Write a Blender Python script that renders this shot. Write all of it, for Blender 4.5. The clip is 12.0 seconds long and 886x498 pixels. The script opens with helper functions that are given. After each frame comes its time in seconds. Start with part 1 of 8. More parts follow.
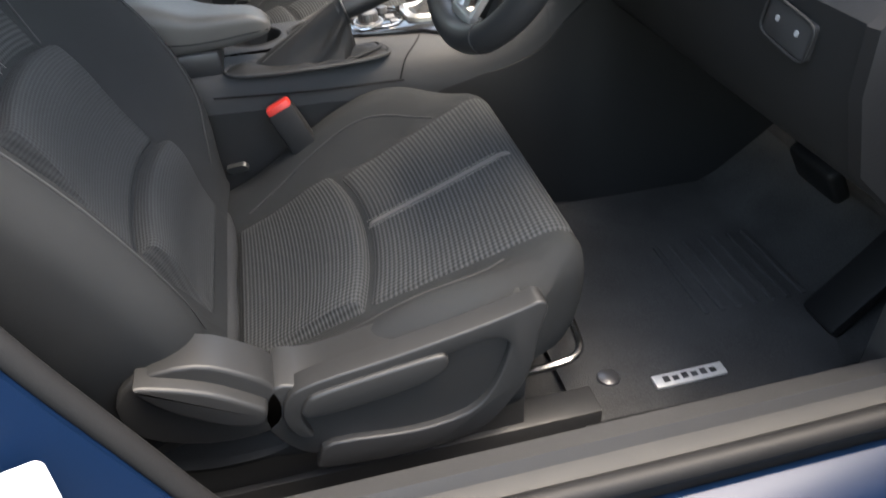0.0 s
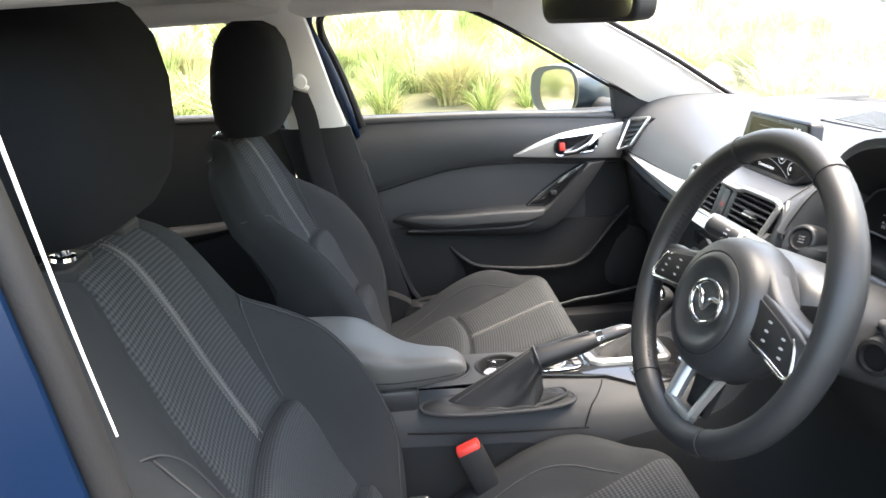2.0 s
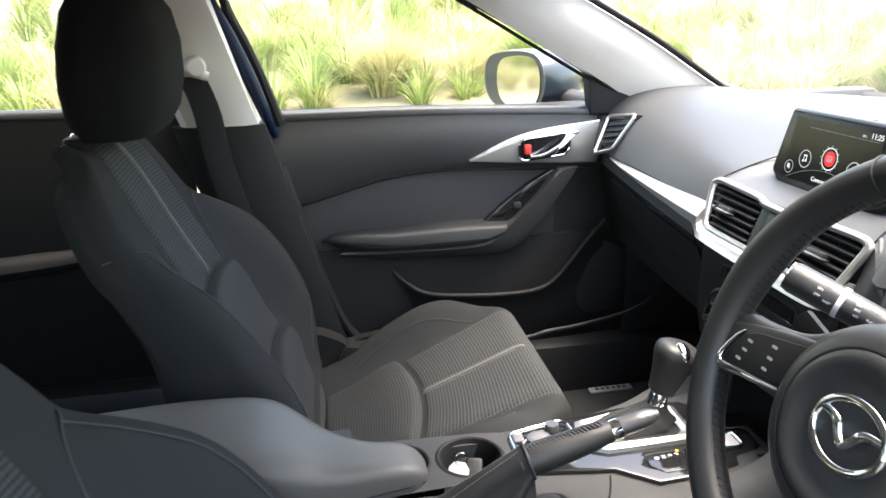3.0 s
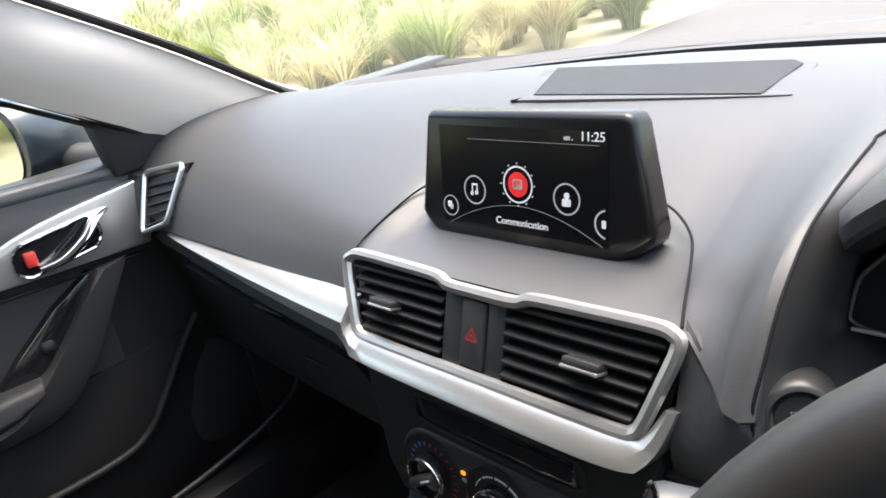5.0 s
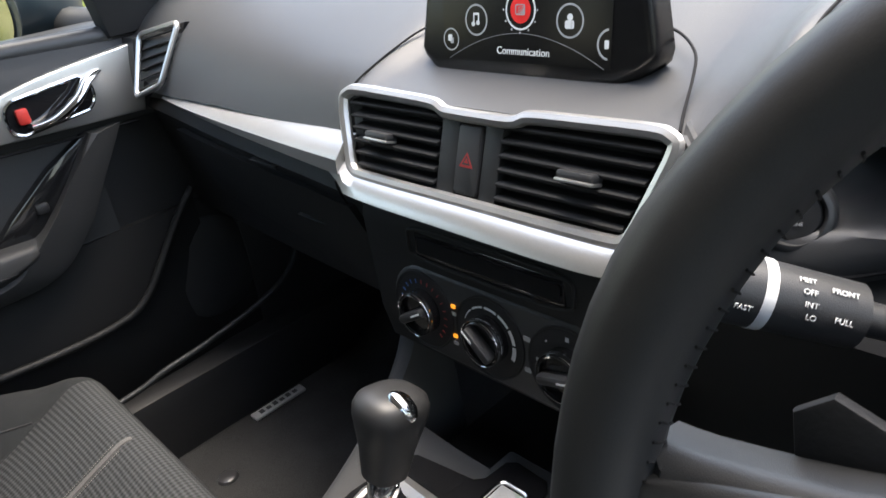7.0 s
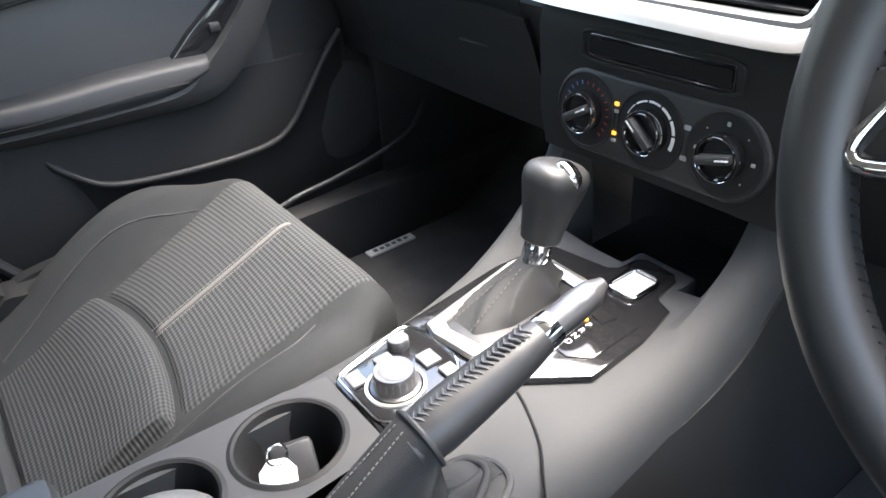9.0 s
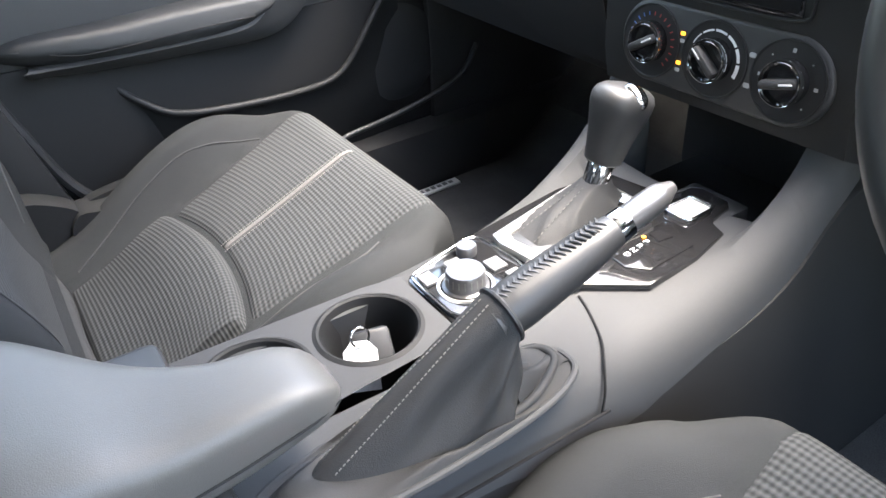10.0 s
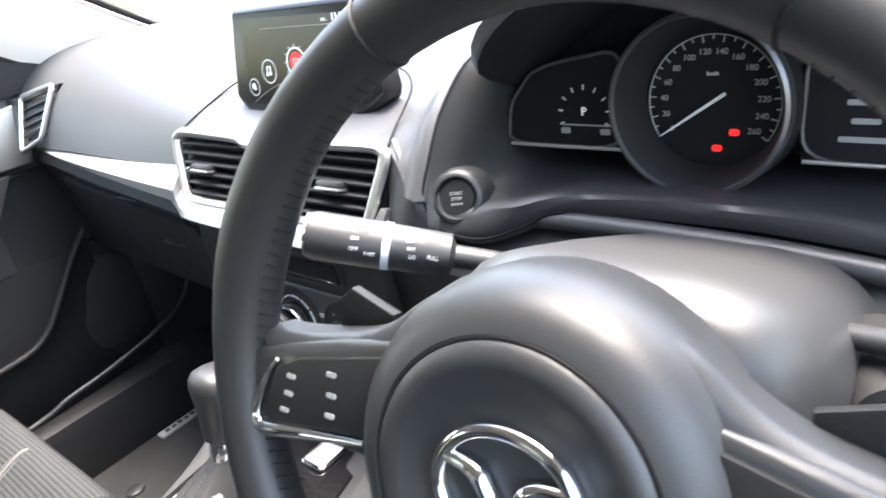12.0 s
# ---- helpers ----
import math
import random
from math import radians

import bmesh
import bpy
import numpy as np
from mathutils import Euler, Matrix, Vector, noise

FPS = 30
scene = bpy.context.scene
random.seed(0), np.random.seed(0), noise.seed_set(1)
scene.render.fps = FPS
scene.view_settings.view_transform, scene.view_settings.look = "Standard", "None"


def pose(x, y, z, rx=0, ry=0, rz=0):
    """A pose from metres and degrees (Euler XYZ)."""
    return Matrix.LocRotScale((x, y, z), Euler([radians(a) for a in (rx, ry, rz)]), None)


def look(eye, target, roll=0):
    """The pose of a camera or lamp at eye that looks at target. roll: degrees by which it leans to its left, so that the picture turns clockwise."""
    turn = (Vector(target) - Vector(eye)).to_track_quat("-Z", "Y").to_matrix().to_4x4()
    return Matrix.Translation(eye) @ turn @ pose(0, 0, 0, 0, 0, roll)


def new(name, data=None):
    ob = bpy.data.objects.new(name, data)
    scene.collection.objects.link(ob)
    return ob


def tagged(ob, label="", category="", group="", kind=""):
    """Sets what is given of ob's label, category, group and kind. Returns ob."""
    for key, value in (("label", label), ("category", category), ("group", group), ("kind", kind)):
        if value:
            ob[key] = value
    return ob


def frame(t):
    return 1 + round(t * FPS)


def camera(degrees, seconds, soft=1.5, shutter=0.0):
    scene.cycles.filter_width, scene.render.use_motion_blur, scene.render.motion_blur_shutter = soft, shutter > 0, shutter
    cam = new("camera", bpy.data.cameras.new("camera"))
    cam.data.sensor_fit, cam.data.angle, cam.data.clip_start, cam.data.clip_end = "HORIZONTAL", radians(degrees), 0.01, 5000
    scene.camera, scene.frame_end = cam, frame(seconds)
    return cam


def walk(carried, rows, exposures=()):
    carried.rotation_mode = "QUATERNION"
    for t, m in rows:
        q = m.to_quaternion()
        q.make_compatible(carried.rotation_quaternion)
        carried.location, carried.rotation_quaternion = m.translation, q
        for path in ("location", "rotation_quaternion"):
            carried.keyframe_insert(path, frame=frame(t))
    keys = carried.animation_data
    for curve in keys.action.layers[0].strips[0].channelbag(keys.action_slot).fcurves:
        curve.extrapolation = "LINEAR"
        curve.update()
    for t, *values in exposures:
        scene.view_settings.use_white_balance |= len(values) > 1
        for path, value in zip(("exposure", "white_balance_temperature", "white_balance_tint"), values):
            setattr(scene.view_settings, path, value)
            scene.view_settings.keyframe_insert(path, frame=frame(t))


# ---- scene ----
cam = camera(63.5, 12.0, shutter=0.18)
PATH = [
    (0, (0.282, -1.06, 0.939), (0.596, 0.494, -0.279), -3.5),
    (0.5, (0.28, -1.083, 0.977), (0.509, 0.665, 0.033), -2.7),
    (1, (0.261, -1.087, 1.05), (0.421, 0.754, 0.285), -3.2),
    (1.5, (0.234, -1.07, 1.078), (0.334, 0.82, 0.433), -3.2),
    (2, (0.182, -1.012, 1.083), (0.291, 0.89, 0.475), -2.8),
    (2.5, (0.158, -0.886, 1.076), (0.317, 1.013, 0.471), -3.8),
    (3, (0.189, -0.691, 1.051), (0.48, 1.182, 0.414), -1.8),
    (3.5, (0.208, -0.472, 1.011), (0.781, 1.314, 0.316), -1.0),
    (3.7, (0.221, -0.398, 1.017), (0.967, 1.298, 0.265), 0.0),
    (5.5, (0.422, -0.289, 1.026), (1.693, 1.067, 0.289), -12.7),
    (6, (0.412, -0.293, 1.003), (1.646, 1.055, 0.191), -11.6),
    (6.5, (0.392, -0.298, 0.981), (1.588, 1.052, 0.116), -10.2),
    (7, (0.368, -0.303, 0.961), (1.523, 1.054, 0.053), -9.2),
    (7.2, (0.356, -0.304, 0.952), (1.5, 1.049, 0.024), -8.5),
    (9, (0.225, -0.337, 0.904), (1.176, 1.076, -0.144), -5.2),
    (9.5, (0.19, -0.347, 0.896), (1.096, 1.07, -0.187), -4.8),
    (10, (0.161, -0.36, 0.887), (1.034, 1.054, -0.227), -4.0),
    (10.5, (0.18, -0.391, 0.912), (1.061, 1.054, -0.154), -5.6),
    (11, (0.236, -0.424, 0.937), (1.237, 1.002, -0.044), -7.9),
    (11.5, (0.296, -0.45, 0.96), (1.449, 0.914, 0.059), -10.1),
    (12, (0.354, -0.485, 0.976), (1.643, 0.781, 0.119), -11.9),
]
EXPOSURES = [(t, stops, warm, 10) for t, stops, warm in ((0.0, 2.95, 7250), (0.5, 3.97, 7450), (1.0, 4.05, 7350), (1.5, 3.7, 7250), (2.0, 3.47, 7100), (2.5, 3.25, 7100), (3.5, 3.08, 7000), (5.5, 2.35, 6950), (6.0, 2.26, 6850), (6.5, 2.38, 6850), (7.0, 2.36, 6850), (9.0, 3.8, 6700), (9.5, 4.17, 6700), (10.5, 4.12, 6750), (11.5, 4.2, 6800), (12.0, 3.88, 6750))]
walk(cam, [(t, look(eye, target, roll)) for t, eye, target, roll in PATH], EXPOSURES)

# ---- light ----
SUN_UP, SUN_ROUND = 74, 100
world = bpy.data.worlds.new("sky")
scene.world = world
world.use_nodes = True
wn = world.node_tree.nodes
sky = wn.new("ShaderNodeTexSky")
sky.sky_type, sky.sun_disc = "NISHITA", False
sky.sun_elevation, sky.sun_rotation = radians(SUN_UP), radians(SUN_ROUND)
sky.dust_density, sky.air_density = 4.0, 1.4
wn["Background"].inputs["Strength"].default_value = 0.15
world.node_tree.links.new(sky.outputs[0], wn["Background"].inputs[0])
sun = new("sun", bpy.data.lights.new("sun", "SUN"))
sun.data.energy, sun.data.angle, sun.data.color = 1.2, radians(40), (1, 0.97, 0.93)
sun_way = Vector((math.sin(radians(SUN_ROUND)) * math.cos(radians(SUN_UP)), math.cos(radians(SUN_ROUND)) * math.cos(radians(SUN_UP)), math.sin(radians(SUN_UP))))
sun.matrix_world = look(sun_way * 20, (0, 0, 0))


# ---- materials ----
def mat(name, base, rough=0.5, metal=0.0, grain=0.0, scale=400.0, mix=0.12, blotch=6.0, coat=0.0, sheen=0.0, spec=0.5):
    """A surface with fine relief (grain, at scale per metre), and tone that varies at two sizes."""
    m = bpy.data.materials.new(name)
    m.use_nodes = True
    n, l = m.node_tree.nodes, m.node_tree.links
    b = n["Principled BSDF"]
    b.inputs["Roughness"].default_value, b.inputs["Metallic"].default_value = rough, metal
    b.inputs["Coat Weight"].default_value, b.inputs["Sheen Weight"].default_value = coat, sheen
    b.inputs["Specular IOR Level"].default_value = spec
    co = n.new("ShaderNodeTexCoord")
    big, small = n.new("ShaderNodeTexNoise"), n.new("ShaderNodeTexNoise")
    big.inputs["Scale"].default_value, small.inputs["Scale"].default_value = blotch, scale
    big.inputs["Detail"].default_value = 4
    for t in (big, small):
        l.new(co.outputs["Object"], t.inputs["Vector"])
    add = n.new("ShaderNodeMath")
    add.operation = "ADD"
    l.new(big.outputs["Fac"], add.inputs[0]), l.new(small.outputs["Fac"], add.inputs[1])
    ramp = n.new("ShaderNodeMapRange")
    ramp.inputs["From Min"].default_value, ramp.inputs["From Max"].default_value = 0.6, 1.4
    ramp.inputs["To Min"].default_value, ramp.inputs["To Max"].default_value = 1 - mix, 1 + mix
    l.new(add.outputs[0], ramp.inputs["Value"])
    hue = n.new("ShaderNodeHueSaturation")
    hue.inputs["Color"].default_value = (*base, 1)
    l.new(ramp.outputs[0], hue.inputs["Value"]), l.new(hue.outputs[0], b.inputs["Base Color"])
    rr = n.new("ShaderNodeMapRange")
    rr.inputs["To Min"].default_value, rr.inputs["To Max"].default_value = max(0.02, rough - 0.07), min(1, rough + 0.07)
    l.new(big.outputs["Fac"], rr.inputs["Value"]), l.new(rr.outputs[0], b.inputs["Roughness"])
    if grain:
        bump = n.new("ShaderNodeBump")
        bump.inputs["Strength"].default_value, bump.inputs["Distance"].default_value = grain, 0.001
        l.new(small.outputs["Fac"], bump.inputs["Height"]), l.new(bump.outputs[0], b.inputs["Normal"])
    return m


def ribbed(name, base, pitch, dark=0.45):
    """Woven cloth with ribs across it, a pitch apart along the mesh's own x of its UV, and small knots along each rib."""
    m = mat(name, base, 0.95, sheen=0.0, spec=0.12)
    n, l = m.node_tree.nodes, m.node_tree.links
    b = n["Principled BSDF"]
    uv = n.new("ShaderNodeUVMap")
    sep = n.new("ShaderNodeSeparateXYZ")
    l.new(uv.outputs[0], sep.inputs[0])

    def wave(out, pitch):
        a = n.new("ShaderNodeMath")
        a.operation = "MULTIPLY"
        a.inputs[1].default_value = 2 * math.pi / pitch
        s = n.new("ShaderNodeMath")
        s.operation = "SINE"
        l.new(out, a.inputs[0]), l.new(a.outputs[0], s.inputs[0])
        return s.outputs[0]

    w1, w2 = wave(sep.outputs[0], pitch), wave(sep.outputs[1], pitch * 0.95)
    k = n.new("ShaderNodeMath")
    k.operation = "MULTIPLY_ADD"
    k.inputs[1].default_value = 0.62
    l.new(w2, k.inputs[0]), l.new(w1, k.inputs[2])
    r = n.new("ShaderNodeMapRange")
    r.inputs["From Min"].default_value, r.inputs["From Max"].default_value = -1.45, 1.3
    r.inputs["To Min"].default_value, r.inputs["To Max"].default_value = dark, 1.35
    l.new(k.outputs[0], r.inputs["Value"])
    hue = n.new("ShaderNodeHueSaturation")
    old = b.inputs["Base Color"].links[0].from_socket
    l.new(old, hue.inputs["Color"]), l.new(r.outputs[0], hue.inputs["Value"]), l.new(hue.outputs[0], b.inputs["Base Color"])
    bump = n.new("ShaderNodeBump")
    bump.inputs["Strength"].default_value, bump.inputs["Distance"].default_value = 0.3, 0.0010
    l.new(k.outputs[0], bump.inputs["Height"]), l.new(bump.outputs[0], b.inputs["Normal"])
    return m


def glow(name, colour, strength):
    m = bpy.data.materials.new(name)
    m.use_nodes = True
    b = m.node_tree.nodes["Principled BSDF"]
    b.inputs["Base Color"].default_value, b.inputs["Emission Color"].default_value = (*colour, 1), (*colour, 1)
    b.inputs["Emission Strength"].default_value = strength
    return m


def glass(name, tint=(1, 1, 1), haze=0.0):
    m = bpy.data.materials.new(name)
    m.use_nodes = True
    n, l = m.node_tree.nodes, m.node_tree.links
    tr, gl, mx, fr = n.new("ShaderNodeBsdfTransparent"), n.new("ShaderNodeBsdfGlossy"), n.new("ShaderNodeMixShader"), n.new("ShaderNodeFresnel")
    tr.inputs[0].default_value = (*tint, 1)
    gl.inputs["Roughness"].default_value = 0.02
    fr.inputs["IOR"].default_value = 1.06
    l.new(fr.outputs[0], mx.inputs[0]), l.new(tr.outputs[0], mx.inputs[1]), l.new(gl.outputs[0], mx.inputs[2])
    l.new(mx.outputs[0], n["Material Output"].inputs[0])
    if haze:
        veil, m2 = n.new("ShaderNodeBsdfTranslucent"), n.new("ShaderNodeMixShader")
        veil.inputs[0].default_value = (0.9, 0.9, 0.88, 1)
        m2.inputs[0].default_value = haze
        l.new(mx.outputs[0], m2.inputs[1]), l.new(veil.outputs[0], m2.inputs[2])
        l.new(m2.outputs[0], n["Material Output"].inputs[0])
    return m


# Reflection haze on the windscreen is mixed in as a pale translucent film.
HAZED_GLASS = glass("hazed_windscreen_glass", haze=0.03)
SOFT_BLACK = mat("soft_black_plastic", (0.030, 0.031, 0.0325), 0.40, grain=0.14, scale=2200)
HARD_BLACK = mat("hard_black_plastic", (0.024, 0.0245, 0.0255), 0.46, grain=0.15, scale=2000)
# Hard black made darker; shade on low, inner and recessed parts is in it.
DIMMED_BLACK = mat("dimmed_black_plastic", (0.014, 0.0143, 0.0148), 0.65, grain=0.15, scale=2000, spec=0.28)
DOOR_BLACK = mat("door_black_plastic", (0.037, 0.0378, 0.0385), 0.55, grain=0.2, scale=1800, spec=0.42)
# Shade of the lower dash is put into this darker black.
LOW_LIT_BLACK = mat("low_lit_black_plastic", (0.017, 0.0173, 0.0178), 0.55, grain=0.2, scale=1800, spec=0.3)
CONSOLE = mat("console_plastic", (0.048, 0.0490, 0.0505), 0.72, grain=0.2, scale=1800, spec=0.2)
# Raised above the other blacks: windscreen light on the top, put into colour.
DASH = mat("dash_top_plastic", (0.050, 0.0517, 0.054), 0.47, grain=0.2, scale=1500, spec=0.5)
DARK_SATIN = mat("dark_satin_metal", (0.13, 0.13, 0.135), 0.32, 0.7, mix=0.05)
TRIM_GREY = mat("grey_sill_plastic", (0.022, 0.0225, 0.0232), 0.55, grain=0.3, scale=1200, spec=0.3)
SATIN = mat("satin_silver", (0.62, 0.61, 0.59), 0.33, 0.85, grain=0.05, scale=900, mix=0.04)
MID_SATIN = mat("brushed_grey_metal", (0.21, 0.21, 0.207), 0.4, 0.8, grain=0.06, scale=900, mix=0.05)
BOOT = mat("boot_leather", (0.024, 0.0243, 0.025), 0.66, grain=0.35, scale=1400, spec=0.3)
CHROME = mat("chrome", (0.85, 0.85, 0.85), 0.08, 1.0, mix=0.02)
GLOSS = mat("gloss_black", (0.012, 0.012, 0.013), 0.08, coat=0.4, mix=0.05)
CLOTH = mat("black_cloth", (0.0250, 0.0266, 0.0277), 0.95, grain=0.5, scale=1800, spec=0.12)
# Seat cloth copied at half its tone; the headrests' shade is in this colour.
SHADED_CLOTH = mat("shaded_headrest_cloth", (0.0125, 0.0135, 0.0145), 0.95, grain=0.5, scale=1800, spec=0.1)
RIB = ribbed("ribbed_cloth", (0.0410, 0.0432, 0.0444), 0.0052, 0.54)
RIB_BACK = ribbed("ribbed_back_cloth", (0.0385, 0.0406, 0.0418), 0.0052, 0.55)
RIB_LUMBAR = ribbed("fine_ribbed_cloth", (0.0385, 0.0402, 0.0412), 0.0036, 0.72)
STITCH = mat("pale_stitch_thread", (0.16, 0.15, 0.14), 0.8)
LUMBAR = mat("smooth_woven_cloth", (0.038, 0.039, 0.0405), 0.9, grain=0.45, scale=1500, spec=0.2)
SEAM = mat("grey_stripe_cloth", (0.086, 0.083, 0.080), 0.85, grain=0.5, scale=1800)
DOOR_CLOTH = mat("door_insert_leather", (0.040, 0.0408, 0.0415), 0.55, grain=0.2, scale=1600)
THREAD = mat("stitch_thread", (0.035, 0.035, 0.036), 0.8)
LEATHER = mat("black_leather", (0.020, 0.0205, 0.0215), 0.47, grain=0.05, scale=1500)
GREY_LEATHER = mat("armrest_leather", (0.098, 0.094, 0.087), 0.45, grain=0.18, scale=1700)
CARPET = mat("black_carpet", (0.045, 0.0452, 0.0452), 1.0, grain=1.0, scale=900, mix=0.45, blotch=18, spec=0.1)
MAT = mat("floor_mat_pile", (0.056, 0.0560, 0.0555), 1.0, grain=1.0, scale=700, mix=0.4, blotch=9, spec=0.1)
RUBBER = mat("black_rubber", (0.009, 0.009, 0.0095), 0.6, grain=0.2, spec=0.3)
SEAT_PLASTIC = mat("seat_side_plastic", (0.018, 0.0183, 0.0187), 0.45, grain=0.12, scale=1800, spec=0.45)
ALLOY = mat("brushed_alloy", (0.62, 0.62, 0.61), 0.45, 0.35, grain=0.1, scale=900)
LINING = mat("grey_roof_cloth", (0.70, 0.68, 0.64), 0.95, grain=0.4, scale=1300, mix=0.05)
PILLAR = mat("pale_pillar_plastic", (0.74, 0.72, 0.68), 0.6, grain=0.3, scale=1200, mix=0.05)
BLUE = mat("blue_metallic_paint", (0.0022, 0.0098, 0.031), 0.32, 0.1, mix=0.06, spec=0.25)
MIRROR = mat("tinted_mirror_glass", (0.55, 0.57, 0.55), 0.04, 1.0, mix=0.02)
MIRROR_PAINT = mat("slate_blue_paint", (0.020, 0.033, 0.045), 0.3, 0.1, coat=0.4, mix=0.05)
MIRROR_RIM = mat("slate_grey_plastic", (0.075, 0.085, 0.092), 0.5, grain=0.1, mix=0.05)
BELT = mat("belt_webbing", (0.018, 0.018, 0.02), 0.8, grain=0.5, scale=1500)
DULL_RED = mat("dull_red_print", (0.30, 0.022, 0.022), 0.5)
RED = mat("red_button", (0.62, 0.045, 0.035), 0.4)
WHITE = mat("white_paint", (0.75, 0.75, 0.74), 0.5)
PRINT = mat("white_print", (0.70, 0.71, 0.72), 0.6, mix=0.02)
MID_GREY = mat("mid_grey_plastic", (0.13, 0.13, 0.132), 0.45, grain=0.1)
DIM_PRINT = mat("grey_print", (0.34, 0.345, 0.35), 0.6, mix=0.02)
DIAL = mat("dial_black", (0.010, 0.010, 0.011), 0.8, spec=0.15)
SCREEN = mat("screen_black", (0.006, 0.006, 0.007), 0.16, mix=0.02, spec=0.3)
SCREEN_CASE = mat("display_casing_black", (0.007, 0.007, 0.0075), 0.26, mix=0.03, spec=0.3)
STEEL = mat("steel", (0.55, 0.55, 0.56), 0.25, 1.0)
GLASS = glass("window_glass", (0.95, 0.97, 0.95))
SOIL = mat("pale_soil", (0.30, 0.27, 0.17), 1.0, grain=0.6, scale=60, mix=0.25, blotch=1.2)
BARK = mat("pale_bark", (0.55, 0.48, 0.42), 0.9, grain=0.5, scale=40, mix=0.25, blotch=5)
ASPHALT = mat("grey_asphalt", (0.075, 0.074, 0.072), 0.95, grain=0.4, scale=90, mix=0.12, blotch=1.0)
GREEN_GLOW = glow("amber_lamp", (1.0, 0.35, 0.03), 0.22)
RED_GLOW = glow("red_lamp", (1.0, 0.02, 0.02), 0.07)
ICON = glow("screen_white", (0.66, 0.69, 0.71), 0.052)
ICON_DIM = glow("screen_grey", (0.36, 0.38, 0.40), 0.05)
ICON_RED = glow("screen_red", (0.75, 0.02, 0.02), 0.05)
ICON_FAINT = glow("screen_dark_grey", (0.16, 0.17, 0.18), 0.03)


def grass_mat(name, a, b):
    m = bpy.data.materials.new(name)
    m.use_nodes = True
    n, l = m.node_tree.nodes, m.node_tree.links
    p = n["Principled BSDF"]
    p.inputs["Roughness"].default_value = 0.6
    g = n.new("ShaderNodeNewGeometry")
    r = n.new("ShaderNodeValToRGB")
    r.color_ramp.elements[0].color, r.color_ramp.elements[1].color = (*a, 1), (*b, 1)
    l.new(g.outputs["Random Per Island"], r.inputs[0]), l.new(r.outputs[0], p.inputs["Base Color"])
    tl, ad = n.new("ShaderNodeBsdfTranslucent"), n.new("ShaderNodeMixShader")
    l.new(r.outputs[0], tl.inputs[0])
    ad.inputs[0].default_value = 0.35
    l.new(p.outputs[0], ad.inputs[1]), l.new(tl.outputs[0], ad.inputs[2]), l.new(ad.outputs[0], n["Material Output"].inputs[0])
    return m


STRAW = grass_mat("straw_grass", (0.30, 0.27, 0.13), (0.66, 0.61, 0.36))
GREEN = grass_mat("green_grass", (0.10, 0.16, 0.04), (0.38, 0.44, 0.17))
LEAF = grass_mat("leaves", (0.05, 0.12, 0.03), (0.16, 0.24, 0.06))


# ---- shaping ----
def thing(name, label, category, group="", at=(0, 0, 0), kind=""):
    ob = new(name)
    ob.location = at
    ob.empty_display_size = 0.05
    return tagged(ob, label, category, group, kind)


def mesh_of(bm, name, material, smooth=True):
    bmesh.ops.recalc_face_normals(bm, faces=bm.faces)
    me = bpy.data.meshes.new(name)
    bm.to_mesh(me)
    bm.free()
    me.materials.append(material)
    if smooth:
        me.shade_smooth()
        me.set_sharp_from_angle(angle=radians(38))
    return me


def part(name, bm, material, parent=None, label="", smooth=True):
    """One bmesh, in world places, as one mesh under a thing or a part."""
    ob = new(name, mesh_of(bm, name, material, smooth))
    if parent is not None:
        ob.parent = parent
        bpy.context.view_layer.update()
        ob.matrix_parent_inverse = parent.matrix_world.inverted()
    return tagged(ob, label) if label else ob


def spline(points, n):
    """n points evenly along a smooth line through the points."""
    p = [Vector(q) for q in points]
    fine = []
    for i in range(len(p) - 1):
        a, b, c, d = p[max(i - 1, 0)], p[i], p[i + 1], p[min(i + 2, len(p) - 1)]
        for k in range(12):
            t = k / 12
            fine.append(0.5 * (2 * b + (c - a) * t + (2 * a - 5 * b + 4 * c - d) * t * t + (3 * b - a - 3 * c + d) * t ** 3))
    fine.append(p[-1])
    way = [0.0]
    for a, b in zip(fine, fine[1:]):
        way.append(way[-1] + (b - a).length)
    out, j = [], 0
    for i in range(n):
        w = way[-1] * i / (n - 1)
        while j < len(way) - 2 and way[j + 1] < w:
            j += 1
        f = (w - way[j]) / max(way[j + 1] - way[j], 1e-9)
        out.append(fine[j].lerp(fine[j + 1], f))
    return out


def round_loop(points, per):
    """A smooth closed line through the points, per steps between neighbours."""
    p, out = [Vector((*q, 0)) for q in points], []
    for i in range(len(p)):
        a, b, c, d = (p[(i + k) % len(p)] for k in (-1, 0, 1, 2))
        for k in range(per):
            t = k / per
            q = 0.5 * (2 * b + (c - a) * t + (2 * a - 5 * b + 4 * c - d) * t * t + (3 * b - a - 3 * c + d) * t ** 3)
            out.append((q.x, q.y))
    return out


def loft(rings, closed=True, caps=True, bm=None):
    bm = bm or bmesh.new()
    vs = [[bm.verts.new(p) for p in r] for r in rings]
    n = len(rings[0])
    for a, b in zip(vs, vs[1:]):
        for i in range(n if closed else n - 1):
            j = (i + 1) % n
            bm.faces.new((a[i], a[j], b[j], b[i]))
    if caps and closed:
        bm.faces.new(vs[0]), bm.faces.new(list(reversed(vs[-1])))
    return bm


